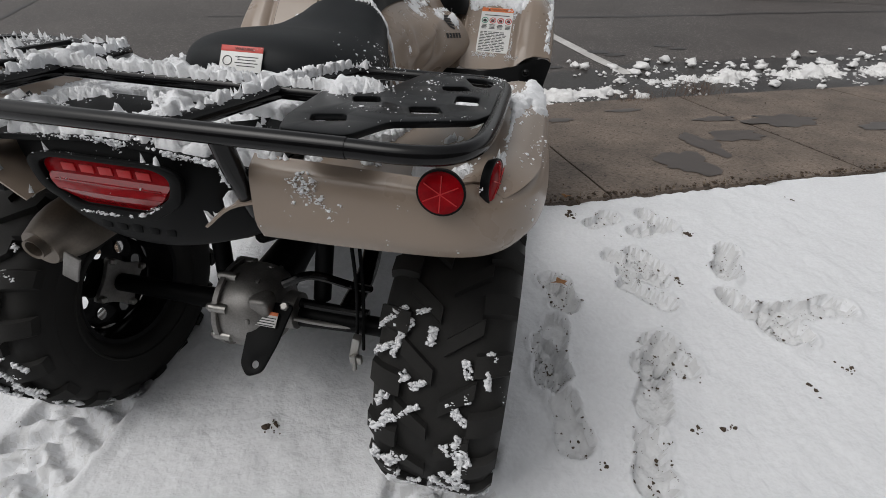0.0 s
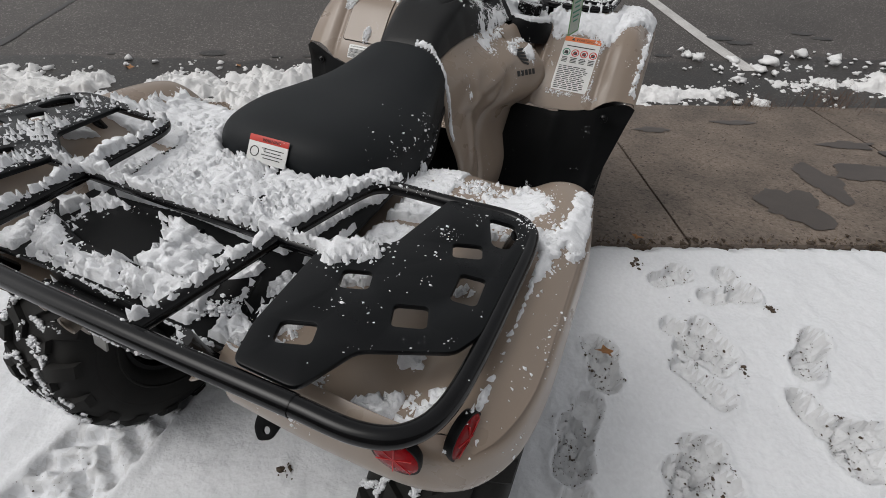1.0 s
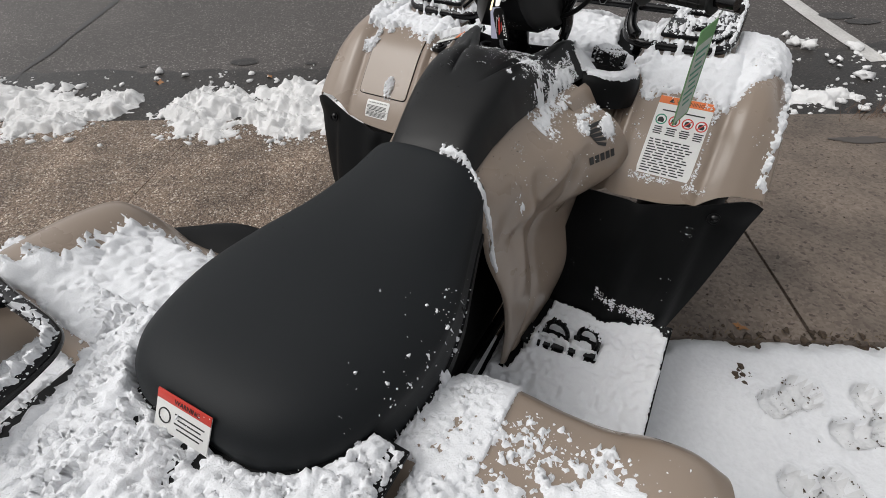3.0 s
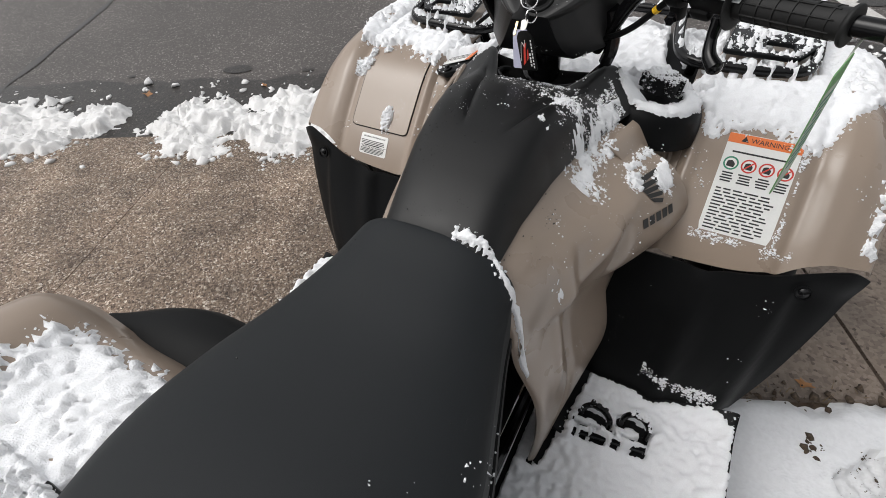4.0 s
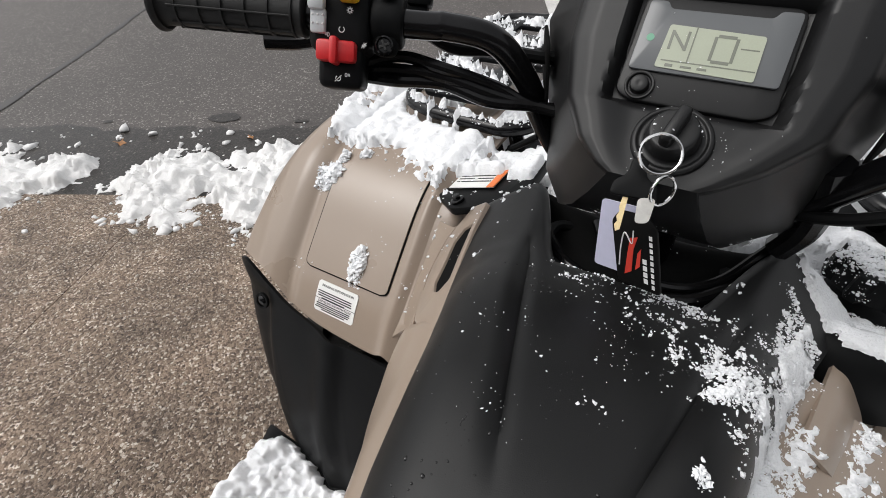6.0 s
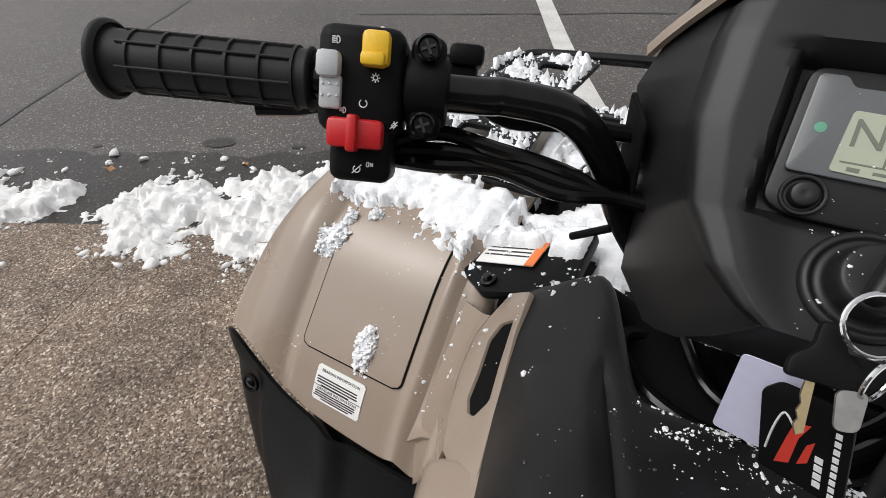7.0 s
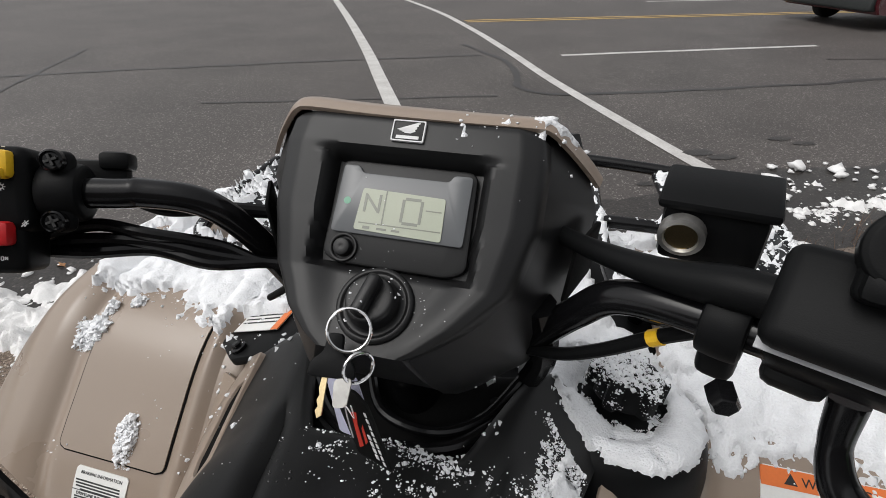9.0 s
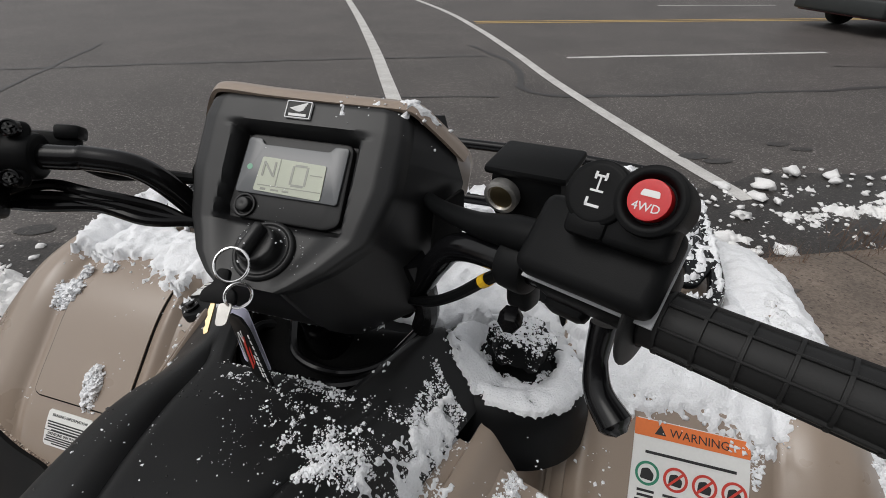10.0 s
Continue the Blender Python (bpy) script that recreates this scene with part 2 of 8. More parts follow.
GRASS = material("dead_grass", (0.16, 0.115, 0.062), rough=0.8, grain=0.3, scale=80)
TWIG = material("dry_twig", (0.14, 0.085, 0.055), rough=0.8, grain=0.3, scale=80)
LEAF = material("fallen_leaf", (0.30, 0.14, 0.05), rough=0.7, grain=0.3, scale=120, blotch=0.6, bscale=60)
# for the added wall out of view that blocks low sky
UNSEEN_WALL = material("dark_unseen_wall", (0.13, 0.12, 0.11), rough=0.8, grain=0.1, scale=40, blotch=0.4, bscale=2)
WATER = material("water_drop", (0.02, 0.02, 0.02), rough=0.04, spec=0.6)
MAROON = material("maroon_car_paint", (0.085, 0.010, 0.016), rough=0.25, metal=0.2, coat=0.6, blotch=0.4, bscale=3, second=(0.07, 0.012, 0.016))
CARGREY = material("grey_bumper", (0.022, 0.025, 0.025), rough=0.45, grain=0.08, scale=200, blotch=0.4, bscale=5)
GLASS = material("dark_car_glass", (0.012, 0.014, 0.016), rough=0.06, coat=0.5)
ALLOY = material("alloy_rim", (0.52, 0.52, 0.52), rough=0.3, metal=0.8, blotch=0.4, bscale=9)


# ---------------------------------------------------------------- mesh helpers
def mesh_of(name, verts, faces, mat, smooth=True):
    me = bpy.data.meshes.new(name)
    me.from_pydata([tuple(map(float, v)) for v in verts], [], [tuple(map(int, f)) for f in faces])
    me.materials.append(mat)
    me.validate()
    if smooth:
        me.polygons.foreach_set("use_smooth", [True] * len(me.polygons))
    me.update()
    return me


def fix(vf):
    """Face normals made consistent, outward."""
    bm = bmesh.new()
    vs = [bm.verts.new(v) for v in vf[0]]
    for f in vf[1]:
        try:
            bm.faces.new([vs[i] for i in f])
        except ValueError:
            pass
    bmesh.ops.recalc_face_normals(bm, faces=bm.faces)
    bm.verts.index_update()
    out = ([v.co[:] for v in bm.verts], [[v.index for v in f.verts] for f in bm.faces])
    bm.free()
    return out


def part(name, vf, mat, parent, label="", sharp=35.0, kind=""):
    """Links (verts, faces) or a bmesh as one mesh object under a thing or a part."""
    if isinstance(vf, bmesh.types.BMesh):
        vf.verts.index_update()
        out = ([v.co[:] for v in vf.verts], [[v.index for v in f.verts] for f in vf.faces])
        vf.free()
        vf = out
    loose = len(vf[0]) > 8000 and name in ("snow_grains", "snow_crumbs", "snow_cover", "snow_lumps", "soil_crumbs", "soil_edge", "grit", "water_drops", "tread_snow")
    me = mesh_of(name, *(vf if loose else fix(vf)), mat)
    me.set_sharp_from_angle(angle=radians(sharp))
    ob = new(name, me)
    ob.parent = parent
    return tagged(ob, label=label, kind=kind)


def thing(name, label, category, group="", kind="", at=(0, 0, 0)):
    ob = new(name)
    ob.empty_display_size = 0.1
    ob.location = at
    return tagged(ob, label, category, group, kind)


def solo(name, vf, mat, label, category, group="", kind="", sharp=35.0):
    ob = part(name, vf, mat, None, "", sharp)
    return tagged(ob, label, category, group, kind)


def join(*vfs):
    V, F = [], []
    for v, f in vfs:
        k = len(V)
        V += [tuple(p) for p in v]
        F += [[i + k for i in g] for g in f]
    return V, F


def moved(vf, m):
    return [tuple(m @ Vector(v)) for v in vf[0]], vf[1]


def mirrored(vf):
    return [(-v[0], v[1], v[2]) for v in vf[0]], [list(reversed(f)) for f in vf[1]]


def catmull(P, n, closed=False):
    P = np.asarray(P, float)
    k = len(P)
    segs = k if closed else k - 1
    t = np.linspace(0, segs, n, endpoint=not closed)
    i = np.minimum(t.astype(int), segs - 1)
    u = (t - i)[:, None]

    def g(j):
        if closed:
            return P[j % k]
        lo, hi = 2 * P[0] - P[1], 2 * P[-1] - P[-2]
        Q = np.concatenate([[lo], P, [hi]])
        return Q[np.clip(j + 1, 0, k + 1)]
    a, b, c, d = g(i - 1), g(i), g(i + 1), g(i + 2)
    return 0.5 * (2 * b + (c - a) * u + (2 * a - 5 * b + 4 * c - d) * u ** 2 + (3 * b - a - 3 * c + d) * u ** 3)


def patch(ctrl, nu, nv):
    """A smooth sheet through a small grid of points: array (nu, nv, 3)."""
    ctrl = np.asarray(ctrl, float)
    A = np.stack([catmull(ctrl[:, j], nu) for j in range(ctrl.shape[1])], 1)
    return np.stack([catmull(A[i], nv) for i in range(nu)], 0)


def grid(P, closed_v=False):
    nu, nv = P.shape[:2]
    F = []
    for i in range(nu - 1):
        for j in range(nv if closed_v else nv - 1):
            k = (j + 1) % nv
            F.append([i * nv + j, i * nv + k, (i + 1) * nv + k, (i + 1) * nv + j])
    return P.reshape(-1, 3).tolist(), F


def shell(P, t):
    """A sheet given thickness t along its normals, closed round the rim."""
    du = np.gradient(P, axis=0)
    dv = np.gradient(P, axis=1)
    n = np.cross(du, dv)
    n /= np.maximum(np.linalg.norm(n, axis=2, keepdims=True), 1e-9)
    Q = P + n * t
    nu, nv = P.shape[:2]
    V, F = grid(P)
    V2, F2 = grid(Q)
    k = nu * nv
    F = F + [[i + k for i in reversed(f)] for f in F2]
    rim = [i * nv for i in range(nu)] + [(nu - 1) * nv + j for j in range(1, nv)] + [i * nv + nv - 1 for i in range(nu - 2, -1, -1)] + list(range(nv - 2, 0, -1))
    for a, b in zip(rim, rim[1:] + rim[:1]):
        F.append([a, b, b + k, a + k])
    return V + V2, F


def loft(sections, cap=True, closed=True):
    P = np.asarray(sections, float)
    V, F = grid(P, closed)
    if cap and closed:
        m = P.shape[1]
        F.append(list(range(m)))
        F.append([len(V) - m + i for i in range(m)])
    return V, F


def tube(points, r, n=12, steps=None, closed=False, smooth=True):
    """A round tube along a path; r may be one number or one for each point."""
    P = catmull(points, steps or (len(points) - 1) * 6 + 1, closed) if smooth else np.asarray(points, float)
    rr = np.interp(np.linspace(0, 1, len(P)), np.linspace(0, 1, len(points)), r) if np.ndim(r) else np.full(len(P), r)
    T = np.gradient(P, axis=0)
    if closed:
        T = np.roll(P, -1, 0) - np.roll(P, 1, 0)
    T /= np.maximum(np.linalg.norm(T, axis=1, keepdims=True), 1e-9)
    up = np.array([0.0, 0.0, 1.0]) if abs(T[0][2]) < 0.9 else np.array([1.0, 0.0, 0.0])
    rings = []
    for p, t, q in zip(P, T, rr):
        s = np.cross(t, up)
        s /= np.linalg.norm(s)
        up = np.cross(s, t)
        a = np.arange(n) * 2 * math.pi / n
        rings.append(p + q * (np.cos(a)[:, None] * s + np.sin(a)[:, None] * up))
    if closed:
        rings.append(rings[0])
    return loft(rings, cap=not closed)


def revolve(profile, seg=32, axis="x", ring=False):
    """Profile rows (along the axis, radius); ring: the profile closes on itself round a hole."""
    rings = []
    for h, r in profile:
        a = np.arange(seg) * 2 * math.pi / seg
        c, s, z = r * np.cos(a), r * np.sin(a), np.full(seg, h)
        rings.append(np.stack({"x": (z, c, s), "y": (c, z, s), "z": (c, s, z)}[axis], 1))
    if ring:
        return loft(rings + [rings[0]], cap=False)
    return loft(rings)


def block(sx, sy, sz, bevel=0.003, seg=2, m=None):
    bm = bmesh.new()
    bmesh.ops.create_cube(bm, size=1.0)
    bmesh.ops.scale(bm, vec=(sx, sy, sz), verts=bm.verts)
    if bevel:
        bmesh.ops.bevel(bm, geom=bm.edges[:], offset=bevel, segments=seg, affect="EDGES", profile=0.5)
    if m is not None:
        bmesh.ops.transform(bm, matrix=m, verts=bm.verts)
    bm.verts.index_update()
    out = ([v.co[:] for v in bm.verts], [[v.index for v in f.verts] for f in bm.faces])
    bm.free()
    return out


def plate(outline, holes, t, bevel=0.002, m=None):
    """A flat plate in x and y with holes, thickness t upwards, edges eased."""
    bm = bmesh.new()
    edges = []
    for loop in [outline] + list(holes):
        vs = [bm.verts.new((x, y, 0)) for x, y in loop]
        edges += [bm.edges.new((vs[i], vs[(i + 1) % len(vs)])) for i in range(len(vs))]
    bmesh.ops.triangle_fill(bm, use_beauty=True, use_dissolve=False, edges=edges)
    r = bmesh.ops.extrude_face_region(bm, geom=bm.faces[:])
    bmesh.ops.translate(bm, vec=(0, 0, t), verts=[g for g in r["geom"] if isinstance(g, bmesh.types.BMVert)])
    bmesh.ops.recalc_face_normals(bm, faces=bm.faces)
    if bevel:
        es = [e for e in bm.edges if len(e.link_faces) == 2 and e.calc_face_angle(0) > 0.9 and abs(e.verts[0].co.z - e.verts[1].co.z) < 1e-6]
        bmesh.ops.bevel(bm, geom=es, offset=bevel, segments=2, affect="EDGES", profile=0.5)
    if m is not None:
        bmesh.ops.transform(bm, matrix=m, verts=bm.verts)
    bm.verts.index_update()
    out = ([v.co[:] for v in bm.verts], [[v.index for v in f.verts] for f in bm.faces])
    bm.free()
    return out


def rounded(poly, r, n=4):
    """Corners of a polygon rounded."""
    out = []
    k = len(poly)
    for i in range(k):
        p, a, b = (np.array(poly[j % k], float) for j in (i, i - 1, i + 1))
        da, db = (a - p), (b - p)
        la, lb = np.linalg.norm(da), np.linalg.norm(db)
        q = min(r, la * 0.45, lb * 0.45)
        s, e = p + da / la * q, p + db / lb * q
        for j in range(n + 1):
            u = j / n
            out.append(tuple((1 - u) ** 2 * s + 2 * u * (1 - u) * p + u * u * e))
    return out


def frame_at(origin, xdir, ydir):
    """A matrix whose x and y axes lie along two directions, at a place."""
    x = Vector(xdir).normalized()
    z = x.cross(Vector(ydir)).normalized()
    y = z.cross(x)
    m = Matrix((x, y, z)).transposed().to_4x4()
    m.translation = origin
    return m


def words(name, text, size, mat, parent, m, label="", align="CENTER", depth=0.0002):
    """Lettering as a thin mesh, in the x-y plane of m."""
    cu = bpy.data.curves.new(name, "FONT")
    cu.body, cu.size, cu.align_x, cu.align_y, cu.extrude = text, size, align, "CENTER", depth
    cu.resolution_u = 2
    tmp = bpy.data.objects.new(name, cu)
    me = bpy.data.meshes.new_from_object(tmp)
    bpy.data.objects.remove(tmp)
    bpy.data.curves.remove(cu)
    me.materials.clear()
    me.materials.append(mat)
    me.transform(m)
    ob = new(name, me)
    ob.parent = parent
    return tagged(ob, label=label)


def nz(x, y, z=0.0, octaves=4):
    return noise.fractal(Vector((x, y, z)), 1.0, 2.0, octaves)


def smooth01(a, b, x):
    t = np.clip((x - a) / (b - a), 0, 1)
    return t * t * (3 - 2 * t)

# ---------------------------------------------------------------- ground: the street runs at 24.5 degrees to the vehicle
STREET = radians(24.5)
CU, SU = math.cos(STREET), math.sin(STREET)
ROAD_Z = -0.19


def xy(u, v):
    """Street coordinates (along, across) to the world's x and y."""
    return u * CU - v * SU, u * SU + v * CU


def uv(x, y):
    return x * CU + y * SU, -x * SU + y * CU


def pave_z(v):
    return -0.012 - 0.158 * min(max((v - 0.75) / 1.65, 0), 1)


def spaced(lo, a, b, hi, fine, grow=1.35):
    """Coordinates: fine between a and b, ever coarser out to lo and hi."""
    mid = list(np.arange(a, b + fine / 2, fine))
    up, s, c = [], fine, mid[-1]
    while c < hi:
        s *= grow
        c = min(c + s, hi)
        up.append(c)
    dn, s, c = [], fine, mid[0]
    while c > lo:
        s *= grow
        c = max(c - s, lo)
        dn.append(c)
    return np.array(dn[::-1] + mid + up)


# road sheet out to the horizon
us = spaced(-900, -6, 12, 900, 0.5)
vs = spaced(-900, 2.3, 20, 1800, 0.5)
V, F = [], []
for u in us:
    for v in vs:
        x, y = xy(u, v)
        z = ROAD_Z + (0.012 * smooth01(2.4, 6, v) if v > 2.4 else -0.05 * smooth01(2.4, 1.6, v)) + 0.004 * nz(u * 0.5, v * 0.5)
        V.append((x, y, z))
for i in range(len(us) - 1):
    for j in range(len(vs) - 1):
        k = i * len(vs) + j
        F.append([k, k + 1, k + len(vs) + 1, k + len(vs)])
solo("road", (V, F), ASPHALT, "grey speckled asphalt street with tar seams", "road", kind="structure")


def road_z(u, v):
    return ROAD_Z + 0.012 * float(smooth01(2.4, 6, v)) + 0.004 * nz(u * 0.5, v * 0.5)


def ribbon(path, width, lift, wob=0.0, n=60):
    """A flat strip on the road along a path in street coordinates."""
    P = catmull(path, n)
    T = np.gradient(P, axis=0)
    T /= np.linalg.norm(T, axis=1, keepdims=True)
    N = np.stack([-T[:, 1], T[:, 0]], 1)
    V, F = [], []
    for i, (p, q) in enumerate(zip(P, N)):
        w = width / 2 * (1 + wob * nz(p[0] * 3, p[1] * 3, 7)) if wob else width / 2
        o = wob * width * 0.8 * nz(p[0] * 1.3, p[1] * 1.3, 3) if wob else 0
        for s in (-1, 1):
            u, v = p + q * (s * w + o)
            V.append((*xy(u, v), road_z(u, v) + lift))
        if i:
            F.append([2 * i - 2, 2 * i - 1, 2 * i + 1, 2 * i])
    return V, F


for path, mat, w, lab in (
    ([(0.90, 3.45), (0.80, 4.6), (0.70, 6.6), (0.60, 8.6), (0.36, 12), (0.02, 16)], PAINT, 0.16, "worn white painted crosswalk line on the asphalt"),
    ([(2.98, 3.05), (2.87, 4.0), (2.74, 6.0), (2.72, 8.0), (2.64, 10.2), (2.42, 12.8), (1.92, 15.6)], PAINT, 0.13, "worn white painted crosswalk line on the asphalt"),
    ([(3.40, 7.5), (5.5, 7.5), (7.72, 7.5)], PAINT, 0.10, "white dashed lane line on the asphalt"),
    ([(8.39, 13.75), (10, 13.75), (11.9, 13.7)], PAINT, 0.11, "white dashed lane line on the asphalt"),
    ([(2.75, 11.15), (8, 11.1), (30, 11.05)], YPAINT, 0.10, "double yellow centre line on the asphalt"),
    ([(2.75, 10.93), (8, 10.9), (30, 10.88)], YPAINT, 0.10, "double yellow centre line on the asphalt"),
    ([(-8, 17.0), (0, 16.8), (2.2, 16.6), (3.6, 16.4)], PAINT, 0.14, "white painted line across the street"),
):
    solo("road_marking", ribbon(path, w, 0.005), mat, lab, "road marking", group="road markings", kind="structure")
for path, w in (
    ([(-9, 7.45), (-4.1, 7.5), (-2.1, 7.62), (0.5, 7.7), (2.24, 7.72)], 0.06),
    ([(2.17, 8.6), (2.32, 7.9), (2.50, 7.2), (2.36, 6.4), (2.28, 5.9), (2.64, 5.57), (4.4, 5.46), (6.6, 5.49), (10, 5.5)], 0.075),
    ([(-3.25, 2.9), (-3.28, 3.2), (-3.30, 3.94), (-3.38, 4.9), (-3.46, 6.2), (-3.54, 7.48), (-3.63, 9.2)], 0.055),
    ([(-1.2, 5.9), (0.2, 5.75), (1.9, 5.62)], 0.035),
    ([(7.0, 6.6), (9.2, 6.2), (10.4, 5.6)], 0.03),
):
    solo("tar_seam", ribbon(path, w, 0.004, wob=0.7, n=120), TAR, "dark tar sealed crack across the asphalt", "crack", group="tar seams", kind="structure")


def blob(cu, cv, ru, rv, zf, lift, seed, n=40, rough=0.25):
    V = [(*xy(cu, cv), zf(cu, cv) + lift)]
    for i in range(n):
        a = 2 * math.pi * i / n
        r = 1 + rough * nz(math.cos(a) * 1.5 + seed, math.sin(a) * 1.5, seed)
        u, v = cu + ru * r * math.cos(a), cv + rv * r * math.sin(a)
        V.append((*xy(u, v), zf(u, v) + lift))
    return V, [[0, 1 + i, 1 + (i + 1) % n] for i in range(n)]


# wet gutter along the edge of the road
V, F = [], []
uu = np.arange(-7, 11, 0.05)
for i, u in enumerate(uu):
    a = 2.36 + 0.03 * nz(u * 2, 0.3, 5)
    b = 3.12 + 0.10 * nz(u * 1.3, 4.0, 2) + 0.05 * nz(u * 6, 1.0, 9) + (0.25 * float(smooth01(1.5, 3.5, u)))
    for k in range(5):
        v = a + (b - a) * k / 4
        V.append((*xy(u, v), road_z(u, v) + 0.003))
    if i:
        for k in range(4):
            F.append([5 * i - 5 + k, 5 * i - 4 + k, 5 * i + 1 + k, 5 * i + k])
solo("wet_gutter", (V, F), WETASPHALT, "dark wet asphalt gutter with meltwater", "gutter", kind="structure")
for cu, cv, ru, rv, sd in ((-1.48, 3.23, 0.11, 0.055, 1), (-0.95, 3.18, 0.05, 0.02, 2), (-0.7, 3.2, 0.04, 0.02, 3), (3.05, 3.8, 0.16, 0.06, 4), (3.18, 3.68, 0.12, 0.05, 8),
                           (3.94, 3.96, 0.11, 0.045, 5), (4.07, 3.83, 0.10, 0.04, 6), (2.35, 3.35, 0.08, 0.03, 7), (-2.3, 3.2, 0.04, 0.02, 9)):
    solo("wet_patch", blob(cu, cv, ru, rv, road_z, 0.005, sd), WETASPHALT, "small dark wet patch on the asphalt", "puddle", group="wet patches", kind="structure")

# pavement slabs, sloping down to the gutter
pavement = thing("pavement", "concrete pavement slabs, damp, with gritty joints", "pavement", kind="structure")


def slab(u0, u1, v0, v1, mat, label):
    nu, nv = max(2, int((u1 - u0) / 0.12)), 14
    g = 0.006 if mat is CONCRETE else 0.002
    top = np.zeros((nu, nv, 3))
    for i in range(nu):
        for j in range(nv):
            u = u0 + g + (u1 - u0 - 2 * g) * i / (nu - 1)
            v = v0 + g + (v1 - v0 - 2 * g) * j / (nv - 1)
            edge = -0.006 if i in (0, nu - 1) or j in (0, nv - 1) else 0.0
            top[i, j] = (*xy(u, v), pave_z(v) + 0.003 * nz(u * 2.5, v * 2.5, 4) + edge)
    part("slab", shell(top, -0.10), mat, pavement, label)


for a, b in ((-9.0, -4.4), (-4.4, -2.9), (-2.9, -1.42), (-1.42, 0.55)):
    slab(a, b, 0.75, 2.40, AGGREGATE, "brown exposed-aggregate slab")
for a, b in ((0.55, 1.47), (1.47, 3.05), (3.05, 4.6), (4.6, 6.2), (6.2, 9.5)):
    slab(a, b, 0.75, 2.40, CONCRETE, "grey-brown concrete slab")
bed_v, bed_f = [], []
for i, u in enumerate(np.arange(-9, 9.6, 0.3)):
    for v, z in ((0.6, -0.04), (0.75, -0.045), (1.6, -0.13), (2.42, -0.20)):
        bed_v.append((*xy(u, v), z))
    if i:
        for k in range(3):
            bed_f.append([4 * i - 4 + k, 4 * i - 3 + k, 4 * i + 1 + k, 4 * i + k])
part("joint_bed", (bed_v, bed_f), SOIL, pavement, "dark soil in the joints")
for cu, cv, ru, rv, sd in ((2.12, 1.06, 0.17, 0.17, 3), (2.42, 1.30, 0.10, 0.17, 5), (2.9, 1.75, 0.16, 0.05, 6), (4.1, 1.35, 0.30, 0.10, 9), (2.75, 1.40, 0.22, 0.10, 13), (3.35, 1.62, 0.26, 0.13, 15), (1.75, 1.95, 0.10, 0.04, 16), (2.35, 2.08, 0.14, 0.035, 18)):
    solo("wet_patch", blob(cu, cv, ru, rv, lambda u, v: pave_z(v) + 0.003 * nz(u * 2.5, v * 2.5, 4), 0.004, sd, rough=0.6), WETCONC, "dark damp stain on the concrete slab", "puddle", group="wet patches", kind="structure")

# ---------------------------------------------------------------- snow on the lawn, trodden and rutted
PRINTS = ((1.08, 0.67, -7, 0.2), (1.16, 1.01, 30, 0.24), (1.42, 0.83, -109, 0.25), (1.05, 0.16, -103, 0.3),
          (1.07, 0.27, -124, 0.23), (1.44, 0.53, -49, 0.29), (1.66, 0.62, 21, 0.31), (0.75, 0.22, -94, 0.31),
          (0.8, -0.02, -76, 0.21), (0.78, 0.49, -82, 0.21), (1.01, -0.09, -93, 0.2), (0.76, 0.51, -61, 0.2),
          (1.03, 0.74, -18, 0.2), (0.74, 0.18, -73, 0.2), (1.11, 0.28, -42, 0.2), (1.42, 0.84, -105, 0.24),
          (1.08, 0.56, -31, 0.22), (1.53, 0.52, -66, 0.2), (1.41, 0.58, -45, 0.2), (0.95, 1.02, 48, 0.2),
          (1.19, 1.08, -44, 0.2), (1.11, 0.76, -48, 0.2))
TRACKS = ((-0.49, -0.12), (0.49, -0.12))


def lawn_height(x, y):
    h = 0.010 * nz(x * 1.6, y * 1.6, 2) + 0.008 * nz(x * 7, y * 7, 5) + 0.0035 * nz(x * 30, y * 30, 8)
    for px, py, ang, ln in PRINTS:
        dx, dy = x - px, y - py
        if abs(dx) > 0.3 or abs(dy) > 0.3:
            continue
        a = radians(ang)
        p, q = dx * math.cos(a) + dy * math.sin(a), -dx * math.sin(a) + dy * math.cos(a)
        p /= ln / 2
        w = 0.052 * (1 - 0.28 * math.cos(p * 3.0 + 0.4))
        e = max(abs(p) ** 2.6 + (q / w) ** 2, 0) ** 0.5
        if e < 1.6:
            deep = 1 - float(smooth01(0.94, 1.0, e))
            h += -0.034 * deep + 0.018 * deep * nz(x * 38, y * 38, 3) + 0.010 * deep * nz(x * 90, y * 90, 4, 2) + 0.011 * math.exp(-((e - 1.10) / 0.10) ** 2)
    for tx, ty in TRACKS:
        d = abs(x - tx) / 0.125
        if y < ty and d < 1.5:
            fade = 1.0
            inn = 1 - float(smooth01(0.85, 1.05, d))
            zig = math.sin((y + 0.45 * abs(x - tx)) * 78 + (1.6 if x > tx else 0)) + 0.5 * math.sin(abs(x - tx) * 95)
            h += fade * inn * (-0.018 + 0.015 * max(-1, min(1, zig * 3.5)) + 0.016 * nz(x * 18, y * 18, 4) + 0.006 * nz(x * 60, y * 60, 4))
            h += 0.010 * math.exp(-((d - 1.15) / 0.14) ** 2) * (0.5 + nz(x * 9, y * 9))
    return h


